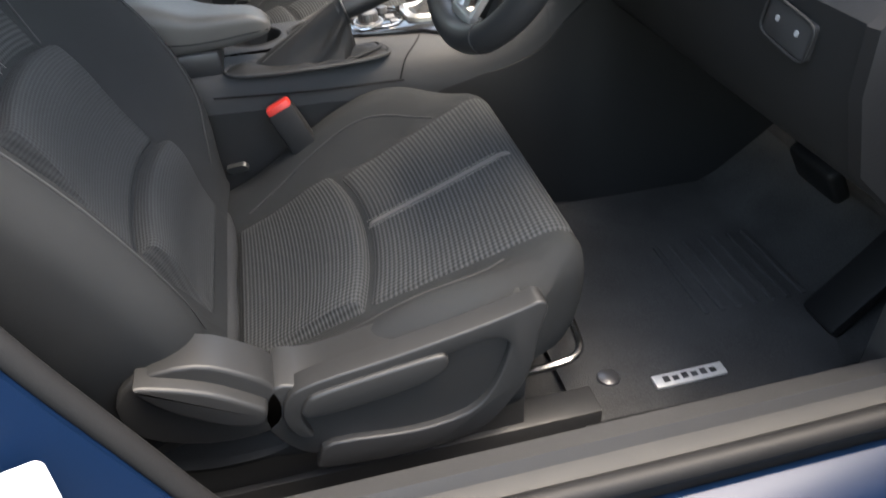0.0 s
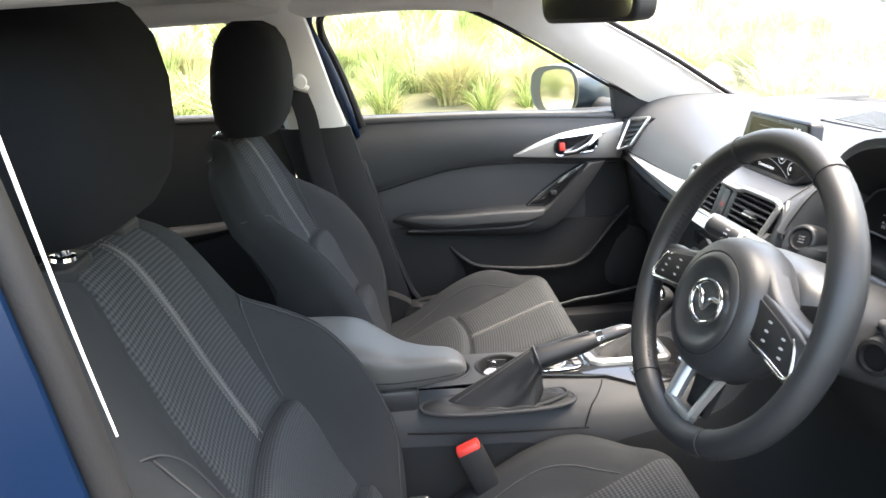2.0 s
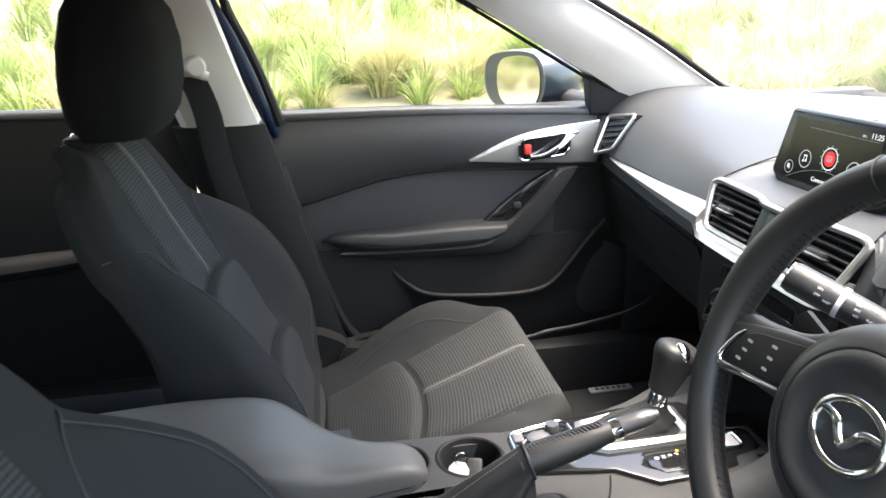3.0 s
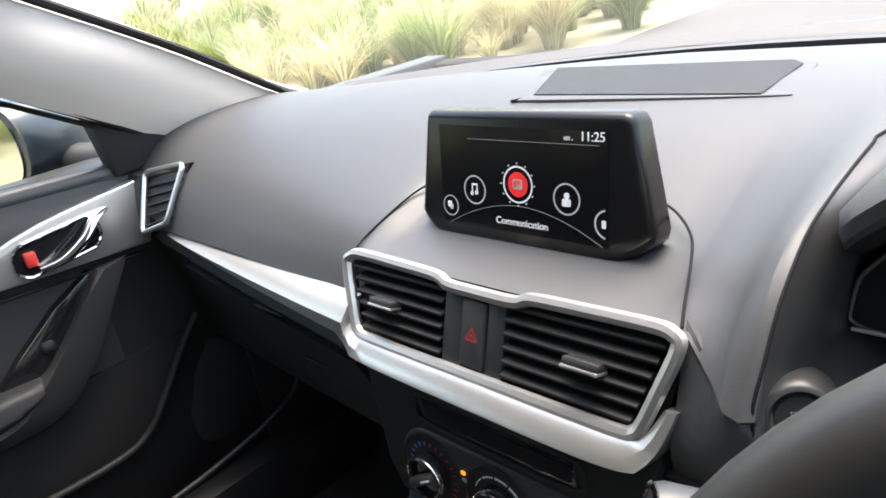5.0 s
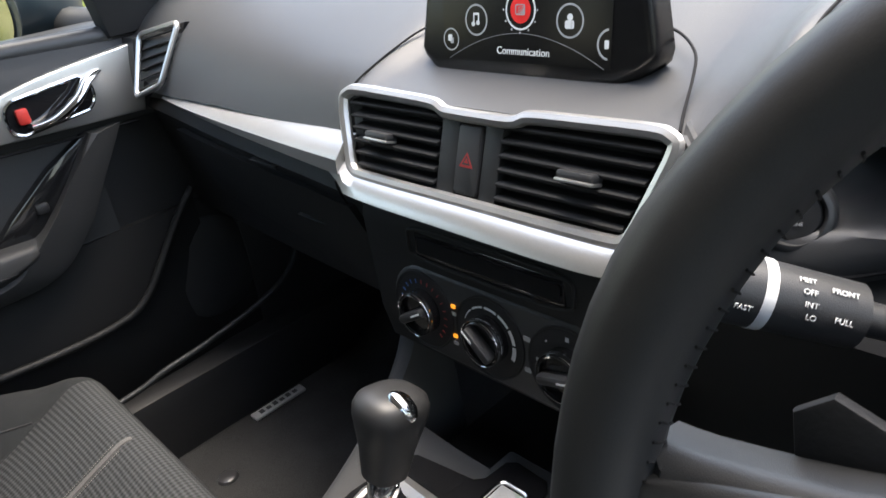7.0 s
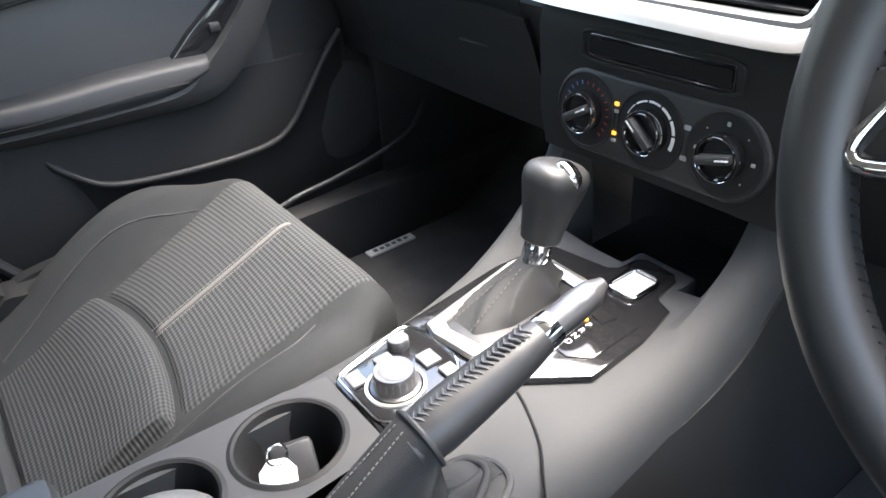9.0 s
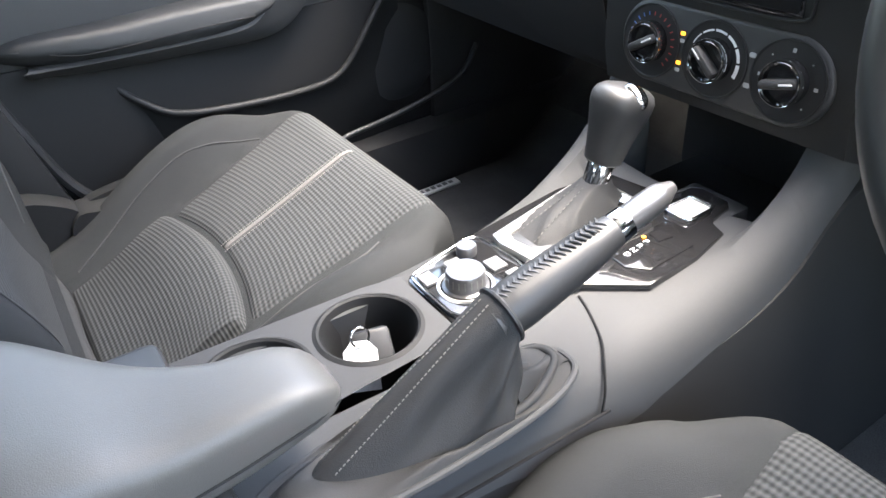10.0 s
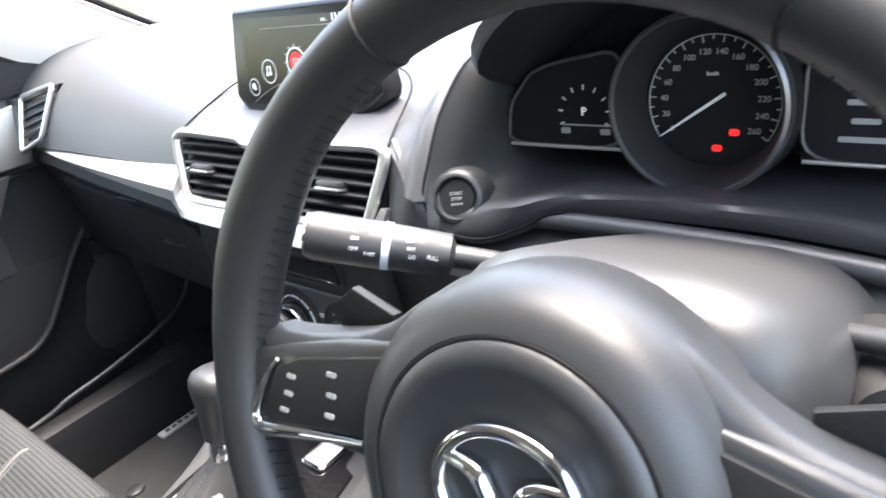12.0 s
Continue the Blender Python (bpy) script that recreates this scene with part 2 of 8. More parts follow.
def sheet(rows, thick=0.0, way=None, uv=False):
    """A grid of points as a sheet; thick: a depth behind it, along way or its normals."""
    bm = loft(rows, False, False)
    if uv:
        lay = bm.loops.layers.uv.new("uv")
        run = {}
        k = 0
        for i, r in enumerate(rows):
            for j, p in enumerate(r):
                run[k] = (uv(i, j, p))
                k += 1
        bm.verts.index_update()
        for f in bm.faces:
            for lp in f.loops:
                lp[lay].uv = run[lp.vert.index]
    if thick:
        bmesh.ops.recalc_face_normals(bm, faces=bm.faces)
        if way is not None:
            ret = bmesh.ops.extrude_face_region(bm, geom=bm.faces[:])
            for v in ret["geom"]:
                if isinstance(v, bmesh.types.BMVert):
                    v.co += Vector(way) * thick
        else:
            bmesh.ops.solidify(bm, geom=bm.faces[:], thickness=thick)
    return bm


def tube(points, radius, sides=10, n=24, bm=None, flat=1.0, up=(0, 0, 1)):
    """A round (or flattened) rod along a smooth line; radius: one, or one for each given point."""
    line = spline(points, n)
    rad = radius if isinstance(radius, (list, tuple)) else [radius] * len(points)
    rings = []
    for i, p in enumerate(line):
        d = (line[min(i + 1, n - 1)] - line[max(i - 1, 0)]).normalized()
        u = Vector(up).normalized()
        if flat == 1.0 and i:
            s = (s - d * s.dot(d)).normalized()
        else:
            s = d.cross(u if abs(d.dot(u)) < 0.95 else Vector((1, 0, 0))).normalized()
        w = s.cross(d)
        f = i / (n - 1) * (len(rad) - 1)
        k = min(int(f), len(rad) - 2)
        r = rad[k] + (rad[k + 1] - rad[k]) * (f - k)
        rings.append([p + r * (s * math.cos(a) + flat * w * math.sin(a)) for a in (2 * math.pi * q / sides for q in range(sides))])
    return loft(rings, True, True, bm)


def bent(corners, radius, per=6, sides=8, bm=None, soft=0.25):
    """A rod along straight runs between corners that are eased a little; the line closes on itself."""
    pts, n = [], len(corners)
    for i in range(n):
        a, b, c = (Vector(corners[(i + k) % n]) for k in (0, 1, 2))
        p, q = b.lerp(a, min(0.5, soft)), b.lerp(c, min(0.5, soft))
        for k in range(per):
            t = k / (per - 1)
            pts.append((1 - t) ** 2 * p + 2 * t * (1 - t) * b + t * t * q)
    rings = []
    mid = sum((Vector(c) for c in corners), Vector()) / n
    u = sum(((Vector(corners[i]) - mid).cross(Vector(corners[(i + 1) % n]) - mid) for i in range(n)), Vector()).normalized()
    for i, p in enumerate(pts):
        d = (pts[(i + 1) % len(pts)] - pts[i - 1]).normalized()
        s = d.cross(u).normalized()
        w = s.cross(d)
        rings.append([p + radius * (s * math.cos(q) + w * math.sin(q)) for q in (2 * math.pi * j / sides for j in range(sides))])
    rings.append(rings[0])
    bm = loft(rings, True, False, bm)
    bmesh.ops.remove_doubles(bm, verts=bm.verts, dist=1e-6)
    return bm


def deck(outline, holes, z):
    """A flat plate with holes in it."""
    bm = bmesh.new()
    for loop in [outline] + holes:
        vs = [bm.verts.new((x, y, z)) for x, y in loop]
        for a, b in zip(vs, vs[1:] + vs[:1]):
            bm.edges.new((a, b))
    bmesh.ops.triangle_fill(bm, use_beauty=True, edges=bm.edges[:])
    return bm


def box(x0, x1, y0, y1, z0, z1, r=0.004, seg=2, m=None, bm=None):
    bm2 = bmesh.new()
    bmesh.ops.create_cube(bm2, size=1)
    for v in bm2.verts:
        v.co = ((x0 + x1) / 2 + v.co.x * (x1 - x0), (y0 + y1) / 2 + v.co.y * (y1 - y0), (z0 + z1) / 2 + v.co.z * (z1 - z0))
    if r:
        bmesh.ops.bevel(bm2, geom=bm2.edges[:], offset=r, segments=seg, affect="EDGES", profile=0.5)
    if m is not None:
        bmesh.ops.transform(bm2, matrix=m, verts=bm2.verts)
    return bm2


def slab(outline, depth, m, r=0.0, seg=2):
    """An outline in its own plane (x, y), depth thick towards -z, rounded at its front rim, placed by m."""
    bm = bmesh.new()
    f = bm.faces.new([bm.verts.new((x, y, 0)) for x, y in outline])
    if f.normal.z < 0:
        f.normal_flip()
    ret = bmesh.ops.extrude_face_region(bm, geom=[f])
    for v in ret["geom"]:
        if isinstance(v, bmesh.types.BMVert):
            v.co.z -= depth
    bmesh.ops.recalc_face_normals(bm, faces=bm.faces)
    if r:
        rim = [e for e in bm.edges if all(abs(v.co.z) < 1e-7 for v in e.verts)]
        bmesh.ops.bevel(bm, geom=rim, offset=r, segments=seg, affect="EDGES", profile=0.5)
    bmesh.ops.transform(bm, matrix=m, verts=bm.verts)
    return bm


def lathe(profile, m, sides=32, caps=True):
    """A profile of (radius, height) turned about z, placed by m."""
    rings = [[m @ Vector((r * math.cos(a), r * math.sin(a), h)) for a in (2 * math.pi * k / sides for k in range(sides))] for r, h in profile]
    return loft(rings, True, caps)


def rounded(w, h, r, n=5, cx=0.0, cy=0.0):
    """The outline of a rounded oblong."""
    out = []
    for sx, sy, a0 in ((1, 1, 0), (-1, 1, 90), (-1, -1, 180), (1, -1, 270)):
        for k in range(n + 1):
            a = radians(a0 + 90 * k / n)
            out.append((cx + sx * (w / 2 - r) + r * math.cos(a), cy + sy * (h / 2 - r) + r * math.sin(a)))
    return out


def facing(at, way, up=(0, 0, 1)):
    """A pose at a place whose z looks along way, and whose y is as near to up as may be."""
    z = Vector(way).normalized()
    x = Vector(up).cross(z).normalized()
    y = z.cross(x)
    return Matrix((( x.x, y.x, z.x, at[0]), (x.y, y.y, z.y, at[1]), (x.z, y.z, z.z, at[2]), (0, 0, 0, 1)))


def words(name, text, size, m, material, parent, depth=0.0002):
    """Raised writing, centred, in the built-in font, turned into a mesh."""
    cu = bpy.data.curves.new(name, "FONT")
    cu.body, cu.size, cu.align_x, cu.align_y, cu.extrude = text, size, "CENTER", "CENTER", depth
    ob = bpy.data.objects.new(name, cu)
    me = bpy.data.meshes.new_from_object(ob)
    bpy.data.objects.remove(ob)
    me.transform(m)
    me.materials.clear()
    me.materials.append(material)
    o = new(name, me)
    o.parent = parent
    bpy.context.view_layer.update()
    o.matrix_parent_inverse = parent.matrix_world.inverted()
    return o


def lerp_table(table, x):
    """A value on a smooth line through a table of (place, value), with no flat spots at its knots."""
    if x <= table[0][0]:
        return table[0][1]
    if x >= table[-1][0]:
        return table[-1][1]
    k = next(i for i in range(len(table) - 1) if x <= table[i + 1][0])
    def slope(i):
        lo, hi = max(i - 1, 0), min(i + 1, len(table) - 1)
        return (table[hi][1] - table[lo][1]) / (table[hi][0] - table[lo][0])
    (x0, y0), (x1, y1) = table[k], table[k + 1]
    w = x1 - x0
    t = (x - x0) / w
    return y0 * (1 + 2 * t) * (1 - t) ** 2 + slope(k) * w * t * (1 - t) ** 2 + y1 * t * t * (3 - 2 * t) + slope(k + 1) * w * t * t * (t - 1)


# ---- the place outside ----
def outside():
    rows = []
    for i in range(61):
        x = -60 + 2 * i
        row = []
        for j in range(61):
            y = -40 + 2 * j
            rise = 0.0
            if y > 6.5:
                rise = min((y - 6.5) * 0.09, 3.2) + 0.25 * noise.noise(Vector((x * 0.15, y * 0.15, 0)))
            row.append(Vector((x, y, rise)))
        rows.append(row)
    tagged(part("ground", sheet(rows), SOIL), "pale dry soil rising to a grassy bank", "ground", kind="structure")
    bm = box(-40, 60, -30, 3.6, -0.3, 0.012, 0)
    tagged(part("pavement", bm, ASPHALT), "worn grey asphalt parking bay beside the bank", "pavement", kind="structure")


def tussock_mesh(rng, height, blades, spread, width=0.010):
    bm = bmesh.new()
    for _ in range(blades):
        a, r0 = rng.uniform(0, 2 * math.pi), rng.uniform(0, 0.12) * spread
        lean, h = rng.uniform(0.1, 1.0) * spread, height * rng.uniform(0.55, 1.05)
        w = width * rng.uniform(0.6, 1.3)
        d = Vector((math.cos(a), math.sin(a), 0))
        s = Vector((-d.y, d.x, 0))
        prev = None
        for k in range(5):
            t = k / 4
            p = d * (r0 + lean * t ** 1.8) + Vector((0, 0, h * (t - 0.38 * t ** 3 * (0.4 + lean))))
            ww = w * (1 - t * 0.9)
            cur = (bm.verts.new(p - s * ww), bm.verts.new(p + s * ww))
            if prev:
                bm.faces.new((prev[0], prev[1], cur[1], cur[0]))
            prev = cur
    return bm


def lie(x, y):
    return min(max(y - 6.5, 0) * 0.09, 3.2)


def grasses():
    rng = random.Random(4)
    kinds = []
    for k in range(4):
        bm = tussock_mesh(rng, 0.95, 1500, 0.68, 0.0036)
        me = mesh_of(bm, "tussock", STRAW if k % 2 == 0 else GREEN, False)
        kinds.append(me)
    spots = ((-3.1, 7.6, 1.0, 1), (-1.6, 7.9, 0.9, 0), (0.9, 7.3, 1.25, 0), (2.6, 7.8, 1.2, 1), (4.4, 7.5, 1.0, 1), (6.0, 8.0, 1.0, 0), (-0.6, 9.2, 0.9, 1), (1.9, 7.6, 0.9, 0), (3.4, 7.2, 0.9, 1),
             (8.6, 6.6, 1.0, 1), (10.5, 6.2, 1.2, 0), (12.2, 5.6, 1.25, 1), (11.6, 7.8, 1.1, 0), (14.0, 6.4, 1.1, 1), (3.4, 9.6, 1.1, 0), (1.4, 10.0, 1.0, 1), (-4.6, 7.4, 0.9, 0), (0.0, 7.7, 0.85, 1), (6.4, 4.3, 1.15, 0), (7.3, 3.95, 1.1, 1), (5.5, 5.4, 0.95, 1), (6.9, 5.4, 1.1, 0), (8.4, 4.9, 1.1, 0))
    for x, y, s, k in spots:
        ob = new("grass_tussock", kinds[k + 2 * rng.randrange(2)])
        ob.matrix_world = Matrix.Translation((x, y, lie(x, y) - 0.02)) @ Matrix.Rotation(rng.uniform(0, 6.28), 4, "Z") @ Matrix.Diagonal((s, s, s, 1))
        tagged(ob, "straw-coloured tussock grass with drooping blades" if k == 0 else "green tussock grass with long drooping blades", "grass", "tussocks on the bank")
    for name, m, seed, count in (("bank_grass", STRAW, 7, 620), ("bank_greenery", GREEN, 8, 760)):
        rng = random.Random(seed)
        verts, faces = [], []
        protos = []
        for _ in range(6):
            one = tussock_mesh(rng, 1.0, 120, 0.8, 0.010)
            one.verts.index_update()
            protos.append(([v.co.copy() for v in one.verts], [[v.index for v in f.verts] for f in one.faces]))
            one.free()
        for _ in range(count):
            x = rng.uniform(-20, 34)
            y = 6.6 + abs(rng.gauss(0, 1)) * 4.6 + (2.0 if abs(x - 2) > 14 else 0)
            if x > 3:
                y = max(y - min(2.2, (x - 3) * 0.7), 4.4 + 0.05 * (x - 3))
            s = rng.uniform(0.5, 1.05) * (1 + 0.07 * max(0, y - 8.5))
            mv = Matrix.Translation((x, y, lie(x, y) - 0.03)) @ Matrix.Rotation(rng.uniform(0, 6.28), 4, "Z") @ Matrix.Diagonal((s * 1.2, s * 1.2, s, 1))
            pv, pf = protos[rng.randrange(6)]
            off = len(verts)
            verts += [mv @ v for v in pv]
            faces += [[i + off for i in f] for f in pf]
        me = bpy.data.meshes.new(name)
        me.from_pydata(verts, [], faces)
        me.materials.append(m)
        tagged(new(name, me), "tall mixed straw and green grass covering the bank", "grass", kind="stuff")


def trees():
    rng = random.Random(11)
    for x, y, h in ((-3.6, 11.5, 7.0), (-6.4, 13.0, 8.0), (9.0, 16.0, 8.0), (16, 17, 9), (2.5, 19, 8)):
        z0 = lie(x, y)
        t = thing("tree", "tree with a pale bare trunk on the bank", "tree", "trees on the bank", (x, y, z0))
        top = Vector((x + rng.uniform(-0.5, 0.5), y, z0 + h * 0.6))
        part("trunk", tube([(x, y, z0 - 0.1), (x + 0.05, y, z0 + h * 0.3), top], [0.16, 0.12, 0.06], 10, 12), BARK, t)
        bm = bmesh.new()
        for _ in range(9):
            a = rng.uniform(0, 6.28)
            e = top + Vector((math.cos(a) * rng.uniform(0.8, 1.9), math.sin(a) * rng.uniform(0.8, 1.9), rng.uniform(0.2, 1.8)))
            tube([top - Vector((0, 0, rng.uniform(0, 1.5))), top.lerp(e, 0.5) + Vector((0, 0, 0.2)), e], [0.05, 0.03, 0.01], 6, 6, bm)
        part("limbs", bm, BARK, t)
        bm = bmesh.new()
        for _ in range(1600):
            v = Vector((rng.gauss(0, 1), rng.gauss(0, 1), rng.gauss(0, 0.8)))
            c = top + Vector((0, 0, 0.9)) + v * 1.15
            d = Vector((rng.uniform(-1, 1), rng.uniform(-1, 1), rng.uniform(-1, 0.2))).normalized() * rng.uniform(0.10, 0.2)
            s = d.cross(Vector((rng.uniform(-1, 1), rng.uniform(-1, 1), 1))).normalized() * 0.03
            bm.faces.new([bm.verts.new(q) for q in (c - d, c + s, c + d, c - s)])
        part("crown", bm, LEAF, t, smooth=False)


# ---- the body shell ----
def shell():
    # floor pan with a tunnel under the console
    def floor_z(x, y):
        z = 0.262
        z += 0.16 * max(0, 1 - abs(y) / 0.15) ** 0.8 if abs(y) < 0.15 else 0
        if x > 0.92:
            z += (x - 0.92) * 0.75
        if x < -0.05:
            z += min(0.05, (-0.05 - x) * 0.4)
        return z
    rows = [[Vector((x, y, floor_z(x, y))) for y in np.linspace(-0.67, 0.64, 41)] for x in np.linspace(-1.15, 1.3, 50)]
    tagged(part("floor", sheet(rows, 0.03, (0, 0, -1)), CARPET), "black carpeted cabin floor", "floor", kind="structure")
    # roof lining
    def roof_z(x, y):
        return 1.13 + 0.085 * (1 - (y / 0.58) ** 2) - 0.03 * max(0, (x - 0.2) / 0.3) ** 2 - 0.05 * max(0, (-0.5 - x) / 0.7) ** 2
    rows = [[Vector((x, y, roof_z(x, y))) for y in np.linspace(-0.6, 0.6, 25)] for x in np.linspace(-1.2, 0.52 , 24)]
    tagged(part("ceiling", sheet(rows, 0.05, (0, 0, 1)), LINING), "pale grey cloth roof lining", "ceiling", kind="structure")
    # painted roof skin above it
    rows = [[Vector((x, y, roof_z(x, y) + 0.056)) for y in np.linspace(-0.63, 0.63, 25)] for x in np.linspace(-1.25, 0.5, 24)]
    tagged(part("roof", sheet(rows, 0.02, (0, 0, 1)), BLUE), "blue painted metal roof", "roof", kind="structure")
    # rear bulkhead and luggage cover close the cabin
    tagged(part("wall_rear", box(-1.22, -1.17, -0.66, 0.66, 0.25, 0.93, 0.01), HARD_BLACK), "black trimmed rear of the cabin", "wall", kind="structure")
    tagged(part("firewall", box(1.28, 1.33, -0.68, 0.68, 0.2, 0.86, 0.01), CARPET), "black carpeted bulkhead behind the pedals", "wall", kind="structure")
    for s, nm in ((1, "kick_panel_left"), (-1, "kick_panel_right")):
        tagged(part(nm, box(0.79, 1.32, min(0.655 * s, 0.71 * s), max(0.655 * s, 0.71 * s), 0.2, 0.868, 0.006), HARD_BLACK), "black plastic footwell side panel", "panel", kind="structure")
    # A-pillars with their pale covers, both sides
    for s, nm in ((1, "pillar_left"), (-1, "pillar_right")):
        a = spline([(0.30, 0.53 * s, 1.125), (0.42, 0.585 * s, 1.075), (0.58, 0.625 * s, 0.985), (0.72, 0.652 * s, 0.905), (0.80, 0.66 * s, 0.862)], 14)
        b = spline([(0.50, 0.50 * s, 1.128), (0.63, 0.592 * s, 1.072), (0.80, 0.617 * s, 0.98), (0.95, 0.645 * s, 0.890), (1.02, 0.652 * s, 0.86)], 14)
        if s < 0:
            a, b = [p + Vector((0.07, 0, 0)) for p in a], [p + Vector((0.06, 0, 0)) for p in b]
        rings = []
        for p, q in zip(a, b):
            w = Vector((0.02, 0.045 * s, 0.015))
            m1 = p.lerp(q, 0.5) - Vector((0, 0.014 * s, 0.002))
            rings.append([p, p.lerp(m1, 0.5) - Vector((0, 0.004 * s, 0)), m1, m1.lerp(q, 0.5) - Vector((0, 0.004 * s, 0)), q, q + w, p.lerp(q, 0.5) + w * 1.2, p + w])
        tagged(part(nm, loft(rings), PILLAR), "pale grey plastic windscreen pillar cover", "pillar", kind="structure")
        edge = [q + Vector((0.008, -0.002 * s, 0.004)) for q in b]
        tagged(part("screen_seal", tube(edge, 0.006, 8, 20), RUBBER), "black rubber seal along the windscreen edge", "seal", kind="structure")
        edge = [p + Vector((-0.004, 0.012 * s, -0.004)) for p in a]
        if s > 0:
            tagged(part("window_seal", tube(edge, 0.0035, 8, 20), RUBBER), "black rubber seal along the front pillar", "seal", kind="structure")
    # windscreen
    rows = []
    for k in range(9):
        t = k / 8
        row = []
        for y in np.linspace(-1, 1, 15):
            top = Vector((0.47 + 0.13 * (1 - y * y), 0.52 * y, 1.135 + 0.06 * (1 - y * y)))
            bot = Vector((0.98 + 0.30 * (1 - y * y), 0.65 * y, 0.872 + 0.0 * y))
            row.append(top.lerp(bot, t) + Vector((0.03, 0, 0.03)) * math.sin(math.pi * t))
        rows.append(row)
    ws = part("windscreen", sheet(rows), HAZED_GLASS)
    ws.visible_shadow = False
    tagged(ws, "clear curved windscreen glass", "window", kind="structure")
    # scuttle and bonnet ahead of the screen
    rows = [[Vector((x + 0.30 * (1 - (y / 0.75) ** 2), y, 0.862 - 0.10 * (x - 0.98) - 0.18 * max(0, x - 1.4) ** 2 - 0.05 * (y / 0.75) ** 2)) for y in np.linspace(-0.75, 0.75, 21)] for x in np.linspace(1.05, 1.85, 12)]
    tagged(part("bonnet", sheet(rows, 0.02, (0, 0, -1)), BLUE), "blue painted bonnet beyond the windscreen", "bonnet", kind="structure")
    rows = [[Vector((x + 0.30 * (1 - (y / 0.72) ** 2), y, 0.862 + 0.008 * math.sin(60 * x))) for y in np.linspace(-0.68, 0.68, 21)] for x in np.linspace(0.96, 1.07, 8)]
    tagged(part("scuttle", sheet(rows, 0.02, (0, 0, -1)), HARD_BLACK), "black plastic scuttle panel below the windscreen", "trim", kind="structure")


def pillars():
    # B-pillar, passenger side: pale cover above, black below, belt guide
    def bp(z0, z1, x0, x1, y0, y1, w, mtl, name, label):
        rings = []
        for t in np.linspace(0, 1, 8):
            z = z0 + (z1 - z0) * t
            xa, ya = x0 + (x1 - x0) * t, y0 + (y1 - y0) * t
            rings.append([Vector((xa - 0.090, ya + 0.012, z)), Vector((xa - 0.075, ya - 0.006, z)), Vector((xa - w * 0.6, ya - 0.014, z)), Vector((xa + w * 0.5, ya - 0.016, z)), Vector((xa + w, ya - 0.004, z)), Vector((xa + w, ya + 0.05, z)), Vector((xa - 0.090, ya + 0.05, z))])
        tagged(part(name, loft(rings), mtl), label, "pillar", kind="structure")
    bp(0.865, 1.16, 0.022, -0.055, 0.632, 0.545, 0.046, PILLAR, "pillar_middle_upper", "pale grey plastic cover of the middle pillar")
    bp(0.27, 0.865, 0.16, 0.006, 0.645, 0.634, 0.072, LOW_LIT_BLACK, "pillar_middle_lower", "black plastic lower cover of the middle pillar")
    # roof rail above the passenger windows
    for s, nm in ((1, "rail_left"), (-1, "rail_right")):
        line = [(-1.1, 0.50 * s, 1.06), (-0.75, 0.545 * s, 1.108), (-0.35, 0.565 * s, 1.118), (0.0, 0.57 * s, 1.125), (0.22, 0.563 * s, 1.130), (0.40, 0.545 * s, 1.118)]
        tagged(part(nm, tube(line, 0.03, 12, 28, flat=0.8), LINING), "pale cloth-covered roof rail above the windows", "rail", kind="structure")
    # sills
    for s, nm in ((1, "sill_left"), (-1, "sill_right")):
        prof = [(0.615, 0.25), (0.618, 0.335), (0.628, 0.362), (0.648, 0.372), (0.672, 0.370), (0.690, 0.356), (0.70, 0.33), (0.705, 0.25)]
        if s < 0:
            prof = [(0.664, 0.25), (0.668, 0.34), (0.672, 0.395), (0.682, 0.412), (0.700, 0.414), (0.708, 0.405), (0.730, 0.403), (0.742, 0.394), (0.744, 0.25)]
        rings = [[Vector((x, y * s, z + (0.05 * max(0, (x - 0.82) / 0.3) ** 2 if s < 0 else 0))) for y, z in prof] for x in np.linspace(-0.9, 1.1, 30)]
        tagged(part(nm, loft(rings), TRIM_GREY if s < 0 else HARD_BLACK), "dark grey plastic door sill cover with scuff marks" if s < 0 else "black plastic door sill cover", "sill", kind="structure")
    lip = [(0.30, 0.612, 0.385), (0.54, 0.606, 0.402), (0.60, 0.603, 0.414), (0.67, 0.602, 0.422), (0.76, 0.602, 0.439), (0.82, 0.604, 0.462), (0.855, 0.612, 0.50)]
    tagged(part("sill_lip", tube(lip, 0.0045, 10, 50), SOFT_BLACK), "black plastic lip along the passenger sill", "trim", kind="structure")
    # painted outer sill, driver side
    prof = [(0.746, 0.15), (0.746, 0.382), (0.757, 0.390), (0.787, 0.383), (0.82, 0.358), (0.84, 0.30), (0.83, 0.15)]
    rings = [[Vector((x, -y, z)) for y, z in prof] for x in np.linspace(-0.4, 1.2, 20)]
    tagged(part("outer_sill", loft(rings), BLUE), "blue painted outer sill below the open doorway", "sill", kind="structure")
    # driver-side B-pillar, painted outside, with its rubber seal
    line = spline([(0.42, -0.752, 0.372), (0.26, -0.750, 0.378), (0.182, -0.744, 0.44), (0.125, -0.738, 0.56), (0.073, -0.732, 0.69), (0.034, -0.726, 0.84), (0.012, -0.722, 0.96), (-0.02, -0.71, 1.10)], 30)
    rings = []
    for p in line:
        rings.append([p + Vector(q) for q in ((0, 0.03, 0), (0.004, 0.0, 0.004), (-0.02, -0.025, -0.006), (-0.10, -0.05, -0.02), (-0.28, -0.07, -0.03), (-0.28, 0.02, -0.03), (-0.06, 0.05, 0))])
    tagged(part("pillar_driver_outer", loft(rings), BLUE), "blue painted middle pillar of the open driver doorway", "pillar", kind="structure")
